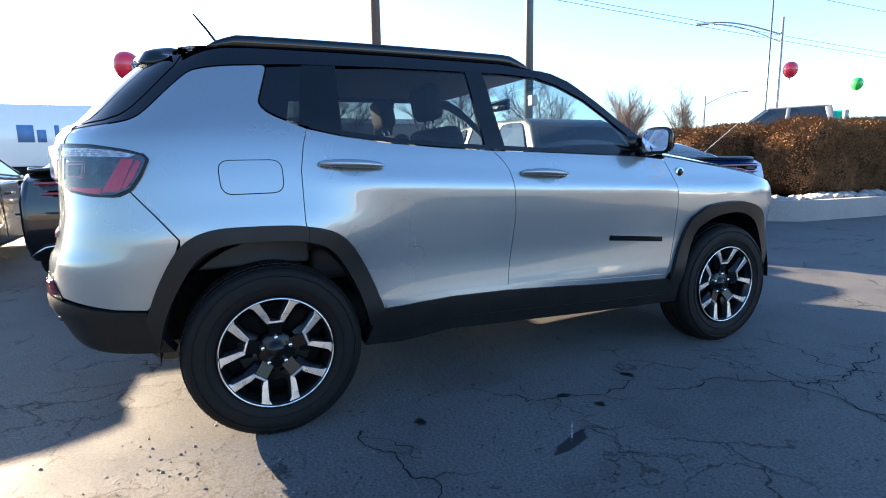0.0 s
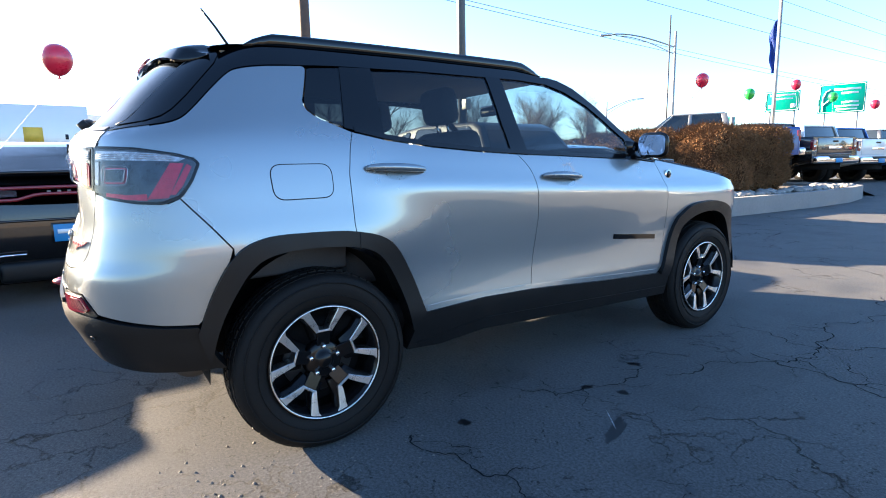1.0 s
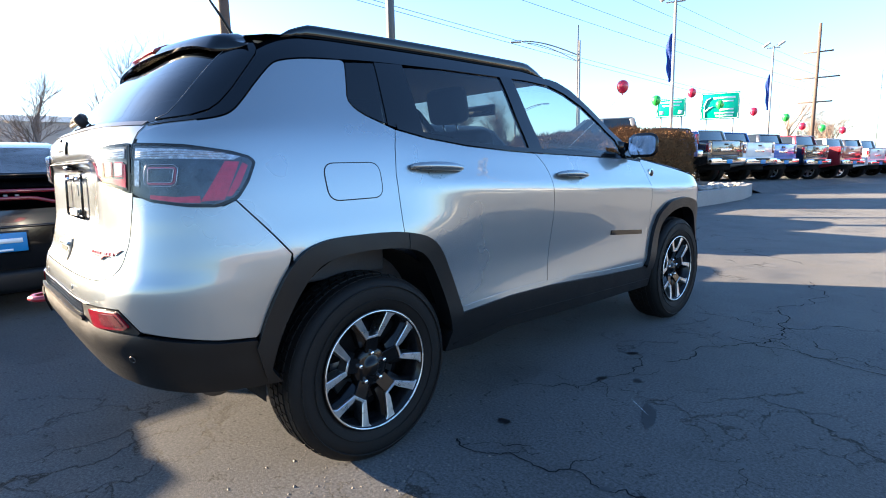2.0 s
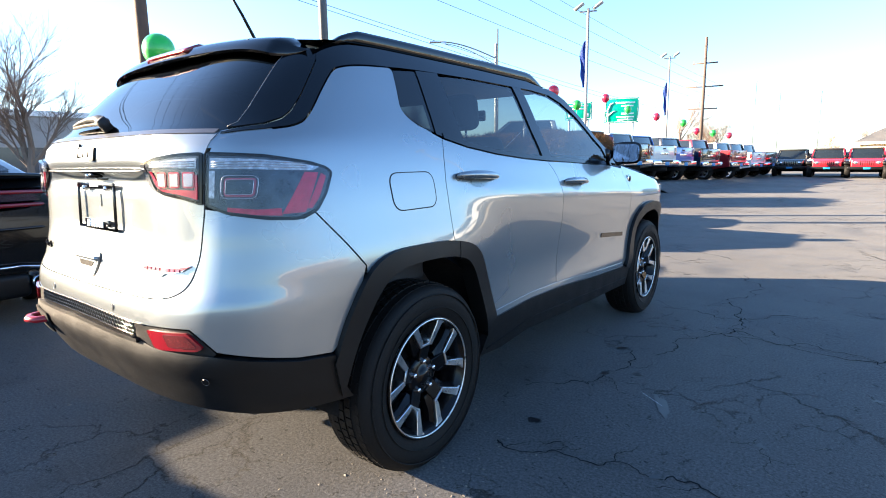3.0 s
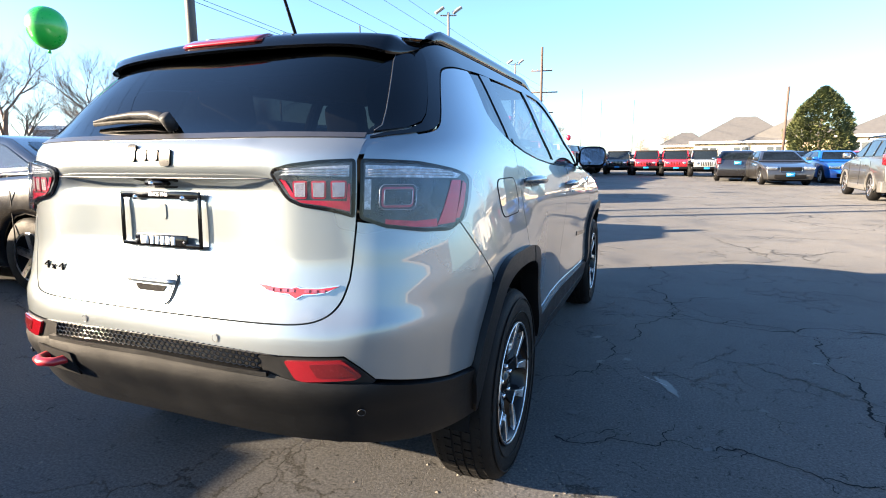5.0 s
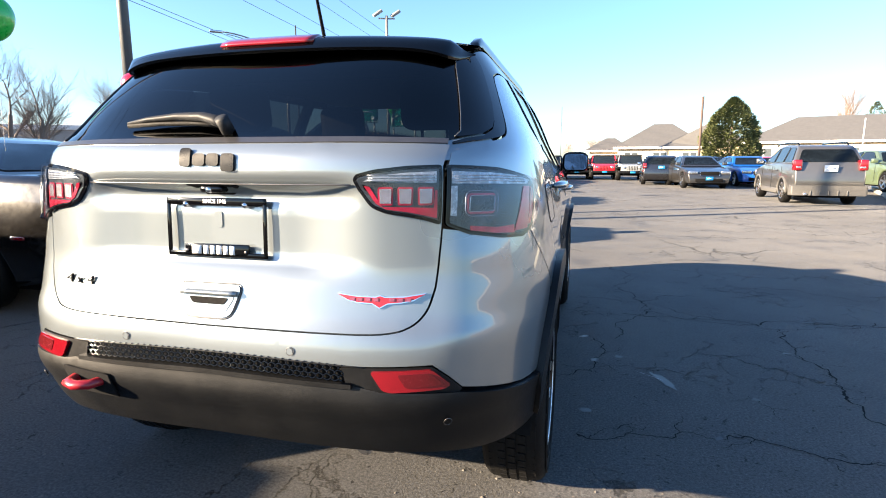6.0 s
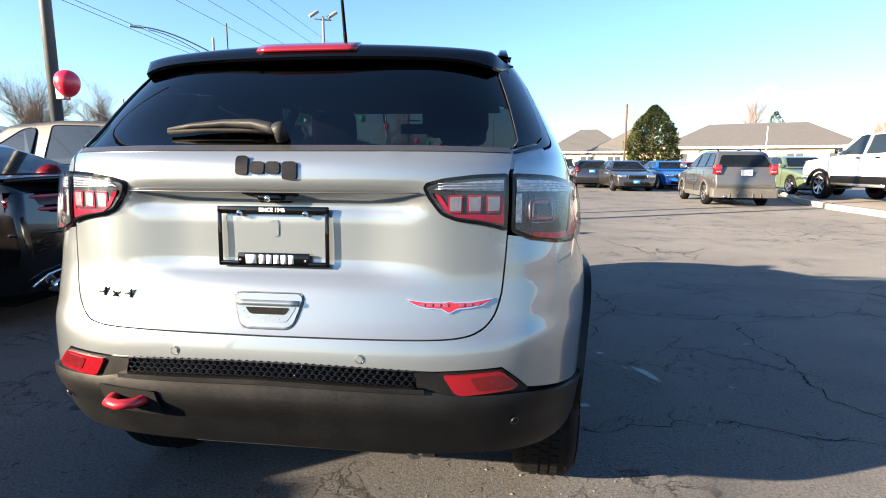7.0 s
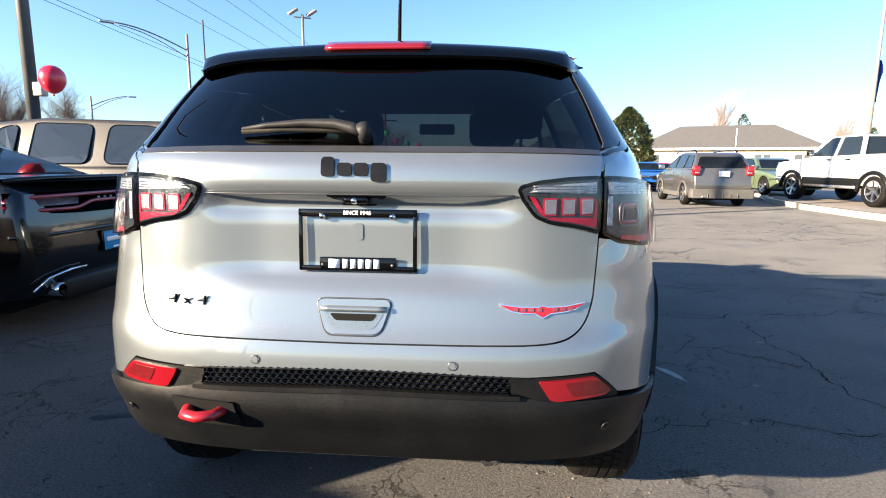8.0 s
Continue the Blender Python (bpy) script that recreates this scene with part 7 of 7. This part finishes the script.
hedge("dense dry orange-brown clipped hedge in the planter", -5.0, -3.55, 10.6, 14.2, 0.30, 1.86, 1, 60000)
hedge("dry brown clipped hedge behind the blue saloon", -6.6, -5.2, 9.6, 12.6, 0.30, 1.80, 2, 34000)
hedge("dry brown hedge further along the planter", -8.6, -7.0, 9.6, 12.2, 0.30, 1.65, 3, 20000)

TRUCK_GREY = paint("pickup_grey", (0.16, 0.165, 0.17), 0.2, 0.4)
pickup("dark grey pickup with a blue bed behind the hedge", pose(-7.6, 16.0, 0.305, 0, 0, 120), TRUCK_GREY, "", 0.30, None, 0.46, FLAG_BLUE, False, DEEP_BLUE)


def sagging(p, q, sag, n=14):
    p, q = Vector(p), Vector(q)
    return [p.lerp(q, i / n) - Vector((0, 0, sag * 4 * (i / n) * (1 - i / n))) for i in range(n + 1)]


def wooden_pole(label, x, y, h, r, arms=()):
    o = thing("utility_pole", label, "utility pole", pose(x, y, 0))
    part("pole", rod((0, 0, 0), (0, 0, h), r * 1.15, r * 0.8, 18), WOOD_POLE, o)
    for z, w, turn in arms:
        a = Vector((math.cos(turn) * w / 2, math.sin(turn) * w / 2, z))
        arm = part("cross_arm", bar((-a.x, -a.y, z), (a.x, a.y, z), 0.10, 0.12), WOOD_POLE, o)
        for k in (-0.9, -0.4, 0.4, 0.9):
            part("insulator", rod((a.x * k, a.y * k, z + 0.06), (a.x * k, a.y * k, z + 0.2), 0.04, 0.03, 8), STONE, arm)
    return o


wooden_pole("weathered brown wooden utility pole behind the parked cars", -9.47, 3.8, 10.5, 0.115)
wooden_pole("tall wooden utility pole with cross-arms by the street", -10.7, 57.0, 12.6, 0.15, ((10.2, 2.2, 0.2), (8.0, 3.4, 0.2), (5.9, 2.6, 0.2)))


def metal_pole(label, x, y, h, r, material=None, box_at=None):
    o = thing("lot_pole", label, "pole", pose(x, y, 0))
    part("pole", rod((0, 0, 0), (0, 0, h), r, r * 0.85, 16), material or METAL_POLE, o)
    part("base_plate", box(-r * 2.2, r * 2.2, -r * 2.2, r * 2.2, 0, 0.03, 0.008), DARK_METAL, o)
    if box_at:
        part("junction_box", box(r * 0.8, r * 0.8 + 0.16, -0.07, 0.07, box_at, box_at + 0.22, 0.01), METAL_POLE, o)
    return o


metal_pole("dark steel lot pole with a junction box", -7.25, 6.55, 9.5, 0.10, DARK_POLE, 2.32)
metal_pole("thin tall steel pole", -11.3, 20.1, 7.0, 0.035, DARK_POLE)
for x, y, h in ((-9.1, 77.5, 10.5), (-6.5, 78.0, 9.0), (-1.85, 70.0, 8.0)):
    metal_pole("thin far pole on the skyline", x, y, h, 0.035, DARK_POLE)
metal_pole("grey wooden pole beside the pine", 8.85, 39.5, 5.6, 0.09, WOOD_POLE)
metal_pole("pale thin pole by the houses", 24.0, 52.0, 4.8, 0.05, TRIM_WHITE)


def lot_lamp(label, x, y, h, flag, turn=0.0):
    """A pole with two tilted floodlights and a furled blue flag."""
    o = thing("lot_lamp", label, "lamp post", pose(x, y, 0, 0, 0, turn), "lot lamp posts with flags")
    part("pole", rod((0, 0, 0), (0, 0, h), 0.075, 0.055, 14), METAL_POLE, o)
    part("arm", bar((-0.35, 0, h - 0.12), (0.35, 0, h - 0.12), 0.05), METAL_POLE, o)
    for s in (-1, 1):
        head = box(-0.22, 0.22, -0.16, 0.16, -0.05, 0.06, 0.02)
        head.transform(pose(s * 0.38, 0.05, h + 0.10, 20, -34, 0))
        part("floodlight", head, METAL_POLE, o)
    if flag:
        z0, z1 = flag
        k = bmesh.new()
        rows = []
        for i in range(15):
            u = i / 14
            w = 0.10 + 0.20 * math.sin(math.pi * min(u * 1.1, 1)) * (0.7 + 0.3 * math.sin(u * 9))
            z = z1 + (z0 - z1) * u
            rows.append([k.verts.new((-0.07 - w * v, 0.05 * math.sin(v * 7 + u * 6) * v, z - 0.10 * v * (1 - u))) for v in (0, 0.2, 0.4, 0.6, 0.8, 1.0)])
        for a, b in zip(rows, rows[1:]):
            for j in range(5):
                k.faces.new((a[j], b[j], b[j + 1], a[j + 1]))
        bmesh.ops.solidify(k, geom=k.faces[:], thickness=0.01)
        part("flag", k, FLAG_BLUE, o, "furled blue flag")
    return o


lot_lamp("steel lamp post with two floodlights and a blue flag", -7.4, 20.9, 7.35, (4.2, 6.1), 20)
lot_lamp("lamp post with two floodlights and a ragged blue flag", -8.5, 37.0, 7.8, (4.0, 6.2), 20)
lot_lamp("leaning lamp post with a blue flag by the white pickup", 16.7, 22.8, 11.8, (4.0, 5.8), 200)


def street_lamp(label, x, y, h, dx, dy):
    o = thing("street_lamp", label, "street lamp", pose(x, y, 0), "street lamps")
    part("pole", rod((0, 0, 0), (0, 0, h), 0.11, 0.07, 14), METAL_POLE, o)
    part("arm", tube([(dx * u, dy * u, h - 0.9 + 1.05 * math.sin(u * math.pi / 2)) for u in np.linspace(0, 1, 10)], 0.04, 8), METAL_POLE, o)
    part("brace", tube([(dx * u, dy * u, h - 1.3 + 1.35 * math.sin(u * math.pi / 2)) for u in np.linspace(0, 0.9, 10)], 0.025, 8), METAL_POLE, o)
    head = box(-0.35, 0.35, -0.14, 0.14, -0.06, 0.06, 0.03)
    head.transform(pose(dx * 1.05, dy * 1.05, h + 0.13, 0, 0, math.degrees(math.atan2(dy, dx))))
    part("lamp_head", head, PEARL, o)
    return o


street_lamp("tall galvanised street lamp over the road", -16.9, 28.9, 8.5, -2.9, -2.3)
street_lamp("street lamp further down the road", -35.8, 45.8, 7.2, 2.6, 1.8)

# overhead wires along the street
wires = thing("overhead_wires", "dark sagging power lines along the street", "power lines", pose(0, 0, 0))
for p, q, sag in (((-17.6, -35, 10.8), (-31.0, 125, 10.4), 1.2), ((-18.2, -35, 11.0), (-30.0, 125, 10.8), 1.2), ((-19.5, -35, 13.2), (-24.0, 125, 12.6), 1.2), ((-19.0, -35, 14.2), (-23.5, 125, 13.6), 1.3),
                  ((-18.5, -35, 16.0), (-23.0, 125, 15.0), 1.4), ((-18.0, -35, 17.0), (-22.5, 125, 16.0), 1.4)):
    part("wire", tube(sagging(p, q, sag), 0.016, 6), WIRE, wires)
wooden_pole("wooden utility pole far down the street", -18.5, -35.0, 17.2, 0.2, ((16.6, 3.4, 0.2), (13.5, 3.4, 0.2), (10.8, 3.0, 0.2)))


def road_sign(label, x, y, z, w, h, turn, bars):
    o = thing("road_sign", label, "road sign", pose(x, y, 0, 0, 0, turn), "green direction signs")
    part("panel", box(-w / 2, w / 2, -0.03, 0.03, z - h / 2, z + h / 2, 0.02), SIGN_GREEN, o)
    part("border", tube([(a, -0.035, b + z) for a, b in round_path([(-w / 2 + 0.08, -h / 2 + 0.08), (w / 2 - 0.08, -h / 2 + 0.08), (w / 2 - 0.08, h / 2 - 0.08), (-w / 2 + 0.08, h / 2 - 0.08)], 0.12)], 0.022, 5, True), WHITE_PRINT, o)
    for bx, bz, bw, bh in bars:
        part("print_bar", box(bx - bw / 2, bx + bw / 2, -0.042, -0.031, z + bz - bh / 2, z + bz + bh / 2), WHITE_PRINT, o)
    for s in (-1, 1):
        part("post", rod((s * w * 0.35, 0.12, 0), (s * w * 0.35, 0.12, z + h / 2), 0.09, n=10), METAL_POLE, o)
    return o


big = road_sign("large green direction sign with white bars and arrows", -18.1, 55.3, 6.15, 3.35, 2.5, 18, ((0.35, 0.75, 1.9, 0.16), (0.55, 0.42, 1.2, 0.14), (0.6, -0.35, 1.2, 0.14), (0.4, -0.68, 1.7, 0.14), (0.4, -0.95, 1.5, 0.12)))
arrow = tube([(-1.35, -0.045, 5.1), (-1.35, -0.045, 6.2), (-1.15, -0.045, 6.75), (-0.8, -0.045, 6.95)], 0.06, 6)
tube([(-1.35, -0.045, 5.6), (-0.9, -0.045, 6.0), (-0.6, -0.045, 6.1)], 0.05, 6, bm=arrow)
part("arrow", arrow, WHITE_PRINT, big)
road_sign("small green direction sign beside the larger one", -20.1, 49.1, 5.8, 2.5, 1.65, 18, ((0.0, 0.5, 1.8, 0.14), (0.0, 0.2, 1.5, 0.12), (-0.8, -0.4, 0.35, 0.3), (0.8, -0.4, 0.35, 0.3)))
road_sign("small sign seen from behind by the hedge", -11.2, 24.6, 2.65, 0.7, 0.75, 200, ())


def balloon(label, x, y, z, r, colour, foot):
    o = thing("balloon", label, "balloon", pose(x, y, z), "balloons on strings")
    prof = [(0.0, 0.0)] + [(r * math.sin(a) * (1 - 0.10 * math.cos(a)), r * 1.15 * (1 - math.cos(a)) - 0.0) for a in np.linspace(0.12, math.pi, 22)]
    k = lathe([(rr, aa) for rr, aa in prof], 28)
    k.transform(pose(0, 0, 0, 0, -90, 0))
    bmesh.ops.recalc_face_normals(k, faces=k.faces)
    part("skin", k, colour, o)
    part("knot", rod((0, 0, -0.025), (0, 0, 0.012), 0.014, 0.005, 8), colour, o)
    part("string", tube([Vector((0, 0, -0.02)).lerp(Vector((foot[0] - x, foot[1] - y, foot[2] - z)), u) for u in np.linspace(0, 1, 6)], 0.0016, 5), WHITE_PRINT, o)
    return o


B_RED = mat("red_balloon", (0.527, 0.013, 0.043), 0.3, 0, 0.06, 4, coat=0.5)
B_GREEN = mat("green_balloon", (0.04, 0.4, 0.048), 0.3, 0, 0.06, 4, coat=0.5)
for x, y, z, r, c, foot in ((-3.55, -0.82, 2.15, 0.128, B_RED, (-3.3, -1.5, 1.1)), (-2.98, 0.95, 2.17, 0.135, B_GREEN, (-3.6, 1.4, 1.3)), (-4.75, 4.0, 2.17, 0.140, B_RED, (-4.6, 4.6, 1.78)),
                            (-3.05, 9.0, 2.55, 0.115, B_RED, (-4.0, 8.0, 1.1)), (-4.7, 13.9, 2.75, 0.125, B_GREEN, (-4.6, 13.6, 1.8)), (-5.5, 18.2, 3.35, 0.14, B_RED, (-5.2, 18.6, 0.0)),
                            (-6.5, 23.5, 3.35, 0.16, B_GREEN, (-6.5, 24, 0.0)), (-5.8, 25.5, 3.1, 0.16, B_RED, (-5.8, 26, 0.0)), (-5.2, 28.0, 2.9, 0.16, B_GREEN, (-6.0, 29.9, 1.37)), (-5.0, 30.0, 2.55, 0.16, B_RED, (-5.2, 31.9, 1.4)),
                            (-4.6, 32.0, 2.5, 0.16, B_GREEN, (-4.6, 33.9, 1.9)), (-4.3, 35.0, 2.45, 0.16, B_RED, (-4.7, 36.6, 1.95))):
    balloon(("red" if c is B_RED else "green") + " balloon on a string above a parked car", x, y, z - r, r, c, foot)


def bare_tree(label, x, y, h, seed, spread=0.5, base=0.0, trunks=1, colour=None, levels=5):
    """A leafless tree: a tapered trunk that forks down to twigs."""
    g = random.Random(seed)
    pieces = []      # (name, vertices, faces)
    twigs = ("crown", [], [])

    def limb(p, d, ln, r, level):
        if level < 2:
            pieces.append((("trunk", "limb")[level], [], []))
        _, verts, faces = pieces[-1] if level < 2 else twigs
        steps = 4 if level < 3 else 3
        ring, q, dd = None, p, d
        n = 6 if level < 2 else 3
        for i in range(steps + 1):
            rr = r * (1 - 0.45 * i / steps)
            u = dd.orthogonal().normalized()
            v = dd.cross(u)
            b = len(verts)
            verts.extend(tuple(q + rr * (math.cos(k * 2 * math.pi / n) * u + math.sin(k * 2 * math.pi / n) * v)) for k in range(n))
            if ring is not None:
                faces.extend((ring + k, ring + (k + 1) % n, b + (k + 1) % n, b + k) for k in range(n))
            ring = b
            if level < levels and i > 0:
                for _ in range(2 if level and i > 1 else 1):
                    nd = (dd + Vector((g.gauss(0, spread), g.gauss(0, spread), g.gauss(0.10, spread * 0.5)))).normalized()
                    limb(q, nd, ln * g.uniform(0.5, 0.72), rr * 0.58, level + 1)
            q = q + dd * (ln / steps)
            dd = (dd + Vector((g.gauss(0, 0.10), g.gauss(0, 0.10), g.gauss(0.05, 0.06)))).normalized()

    for t in range(trunks):
        limb(Vector((g.uniform(-0.2, 0.2) * (trunks > 1), g.uniform(-0.2, 0.2) * (trunks > 1), 0)), Vector((g.gauss(0, 0.12), g.gauss(0, 0.12), 1)).normalized(), h * 0.48, h * 0.022 + 0.02, 0)
    o = thing("bare_tree", label, "tree", pose(x, y, base))
    for name, verts, faces in pieces + [twigs]:
        me = bpy.data.meshes.new(name)
        me.from_pydata(verts, [], faces)
        me.materials.append(colour or TWIG)
        new(name, me).parent = o
    return o


BUFF = mat("buff_twig", (0.20, 0.145, 0.11), 0.85, 0, 0.25, 4)
for i, (x, y, h, sp, c) in enumerate(((-36.5, 9.0, 9.5, 0.5, None), (-33.3, 17.8, 8.4, 0.55, None), (-40.0, 17.0, 9.0, 0.5, None), (-38.0, 27.5, 9.2, 0.55, None), (-31.0, 24.5, 7.5, 0.5, None), (-36.3, 45.0, 8.6, 0.6, None),
                                    (-33.5, 34.5, 7.4, 0.55, None), (-42.0, 5.0, 9.4, 0.5, None), (-36.5, 44.5, 8.6, 0.55, None), (-41.0, 40.5, 9.0, 0.55, None), (-15.3, 66.0, 8.6, 0.5, BUFF), (-11.2, 67.0, 6.6, 0.55, BUFF),
                                    (-13.0, 70.0, 6.4, 0.55, BUFF), (33.7, 81.5, 12.5, 0.35, BUFF), (47.0, 75.0, 9.4, 0.5, BUFF), (3.0, 82.0, 5.0, 0.6, BUFF), (5.5, 84.0, 4.6, 0.6, TWIG), (-1.0, 83.0, 4.4, 0.6, BUFF), (8.0, 85.0, 4.2, 0.6, BUFF))):
    bare_tree("leafless tree on the skyline", x, y, h, 30 + i, sp, 0, 2 if i % 3 == 0 else 1, c)


def conifer(label, x, y, h, r, seed, n=2600, clumps=None):
    """An upright conifer of many ragged clumps of needles round a trunk."""
    g = random.Random(seed)
    o = thing("pine_tree", label, "tree", pose(x, y, 0))
    part("trunk", rod((0, 0, 0), (0, 0, h * 0.9), 0.18, 0.03, 10), TWIG, o)
    verts, faces = [], []
    for i in range(n):
        z = h * (0.10 + 0.90 * g.random() ** 1.1)
        u = z / h
        rr = r * (min(1, u / 0.30) ** 0.5) * (1 - max(0, (u - 0.35) / 0.65) ** 2.3) + 0.08
        a = g.uniform(0, 2 * math.pi)
        rr *= (0.80 + 0.28 * noise.noise(Vector((math.cos(a) * 2.4, math.sin(a) * 2.4, z * 1.3 + seed)))) * (1 - abs(g.gauss(0, 0.16)))
        p = Vector((rr * math.cos(a), rr * math.sin(a), z))
        out = Vector((math.cos(a), math.sin(a), g.uniform(0.5, 1.4))).normalized()
        for _ in range(9):
            t = (out + Vector((g.gauss(0, 0.5), g.gauss(0, 0.5), g.gauss(0, 0.4)))).normalized()
            w = t.orthogonal().normalized() * g.uniform(0.02, 0.045)
            ln = g.uniform(0.12, 0.30)
            b = len(verts)
            verts.extend((tuple(p - w), tuple(p + w), tuple(p + t * ln)))
            faces.append((b, b + 1, b + 2))
    me = bpy.data.meshes.new("crown")
    me.from_pydata(verts, [], faces)
    me.materials.append(NEEDLE)
    new("crown", me).parent = o
    return o


conifer("round olive-green pine beside the houses", 11.3, 41.5, 5.6, 2.25, 9, 5200)
conifer("small dark pine behind the roofs", 37.0, 80.0, 8.6, 2.2, 10, 1200)
conifer("dark evergreen far off", 49.5, 72.0, 6.2, 1.4, 11, 700)


def house(label, x, y, w, d, eave, ridge, turn, gable=False, windows=4, over=0.5):
    """A low house: walls, a hipped or gabled roof, and windows on its near side."""
    o = thing("house", label, "house", pose(x, y, 0, 0, 0, turn), "low houses behind the lot")
    part("wall", box(-w / 2, w / 2, -d / 2, d / 2, 0, eave), STUCCO, o, smooth=False)
    part("plinth", box(-w / 2 - 0.04, w / 2 + 0.04, -d / 2 - 0.04, d / 2 + 0.04, 0, eave * 0.33, 0.01), BRICK_WALL, o, smooth=False)
    k = bmesh.new()
    W, D = w / 2 + over, d / 2 + over
    in_ = 0.0 if gable else min(D, W * 0.8)
    c = [k.verts.new(p) for p in ((-W, -D, eave), (W, -D, eave), (W, D, eave), (-W, D, eave), (-W + in_, 0, ridge), (W - in_, 0, ridge))]
    for f in ((0, 1, 5, 4), (2, 3, 4, 5), (1, 2, 5), (3, 0, 4), (3, 2, 1, 0)):
        k.faces.new([c[i] for i in f])
    part("roof", k, ROOF_SHINGLE, o, smooth=False)
    part("eave_board", box(-W, W, -D - 0.03, -D + 0.03, eave - 0.22, eave + 0.03), TRIM_WHITE, o, smooth=False)
    for i in range(windows):
        xx = -w / 2 + (i + 0.5) * w / windows
        win = part("window", box(xx - 0.85, xx + 0.85, -d / 2 - 0.06, -d / 2 + 0.04, eave * 0.38, eave * 0.80, 0.02), TRIM_WHITE, o, smooth=False)
        for s in (-0.42, 0.42):
            part("pane", box(xx + s - 0.34, xx + s + 0.34, -d / 2 - 0.08, -d / 2 - 0.05, eave * 0.42, eave * 0.77), PANE, win, smooth=False)
    return o


house("low tan house with a grey hipped roof", 29.0, 66.5, 19.0, 9.0, 3.3, 6.1, -22, False, 5)
house("cream house with a grey hipped roof beyond the off-roaders", 10.8, 73.5, 10.0, 8.0, 2.9, 5.9, -10, False, 3)
house("cream house gable beside the pine", 16.5, 72.0, 7.0, 9.0, 3.0, 5.6, 70, True, 2)
house("low grey-roofed house further along", 4.6, 77.0, 5.0, 6.0, 2.6, 4.3, -8, False, 2)
house("low tan house at the edge of the lot", 50.0, 60.0, 14.0, 9.0, 3.2, 5.6, -40, False, 4)

# chain-link fence rail before the houses
fence = thing("lot_fence", "low steel rail fence before the houses", "fence", pose(0, 0, 0))
for i in range(15):
    part("post", rod((7.0 + i * 1.9, 45.0 - i * 0.32, 0), (7.0 + i * 1.9, 45.0 - i * 0.32, 1.5), 0.03, n=8), METAL_POLE, fence)
part("rail", rod((7.0, 45.0, 1.48), (7.0 + 14 * 1.9, 45.0 - 14 * 0.32, 1.48), 0.03, n=8), METAL_POLE, fence)

# far left: a box trailer by the street and a flat-roofed store
trailer = thing("box_trailer", "white box trailer with blue and yellow markings by the street", "trailer", pose(-41.5, -6.5, 0, 0, 0, 90))
part("box", box(-6.5, 6.5, -1.25, 1.25, 1.35, 5.3, 0.05), WHITE_PAINT, trailer)
MARK_BLUE = mat("faded_blue_mark", (0.10, 0.19, 0.36), 0.6, 0, 0.15, 2)
for i, (w, h) in enumerate(((0.9, 1.1), (0.5, 0.8), (0.25, 1.1), (0.9, 0.8), (0.5, 0.8), (0.4, 0.8), (0.3, 1.0))):
    part("letter_bar", box(-3.6 + i * 0.85 - w / 2, -3.6 + i * 0.85 + w / 2, -1.262, -1.25, 2.9, 2.9 + h, 0.0), MARK_BLUE, trailer)
part("star_patch", box(3.0, 4.0, -1.262, -1.25, 2.9, 3.9, 0.0), mat("yellow_mark", (0.7, 0.45, 0.05), 0.5), trailer)
part("skirt", box(-6.4, 6.4, -1.2, 1.2, 0.9, 1.36), DARK, trailer)
for xx in (-5.2, -4.1, 4.6):
    for s in (-1, 1):
        road_wheel(trailer, 0, 0, 0.5, 1, METAL_POLE, 5, 0.3).matrix_basis = pose(xx, s * 1.05, 0.5, 0, 0, -90 * s)
STORE = mat("store_wall", (0.34, 0.31, 0.28), 0.85, 0, 0.12, 1)
for nm, lab, x, y, w, d, h, t in (("store", "long flat-roofed grey store across the street", -62, 4, 40, 16, 5.4, 88), ("store", "flat-roofed store across the street", -58, 48, 22, 14, 4.2, 120)):
    st = thing(nm, lab, "store", pose(x, y, 0, 0, 0, t), "stores across the street")
    part("wall", box(-w / 2, w / 2, -d / 2, d / 2, 0, h), STORE, st, smooth=False)
    part("parapet", box(-w / 2 - 0.2, w / 2 + 0.2, -d / 2 - 0.2, d / 2 + 0.2, h, h + 0.5, 0.05), TRIM_WHITE, st, smooth=False)
    for i in range(6):
        xx = -w / 2 + (i + 0.5) * w / 6
        part("shop_window", box(xx - 2.0, xx + 2.0, -d / 2 - 0.05, -d / 2 + 0.05, 0.5, 2.8), PANE, st, smooth=False)

# a plain block out of view across the lot, added for the shaded flank to mirror
backdrop = thing("unseen_backdrop", "unseen long plain brown block with a pale parapet, mirrored by the flank", "building", pose(44.0, -4.0, 0, 0, 0, 90))
BACKDROP = mat("brown_brick", (0.115, 0.095, 0.08), 0.85, 0, 0.2, 1.5)
part("wall", box(-17, 17, -5, 5, 0, 3.0, 0.05), BACKDROP, backdrop, smooth=False)
part("parapet", box(-17.2, 17.2, -5.2, 5.2, 3.0, 3.4, 0.05), STORE, backdrop, smooth=False)
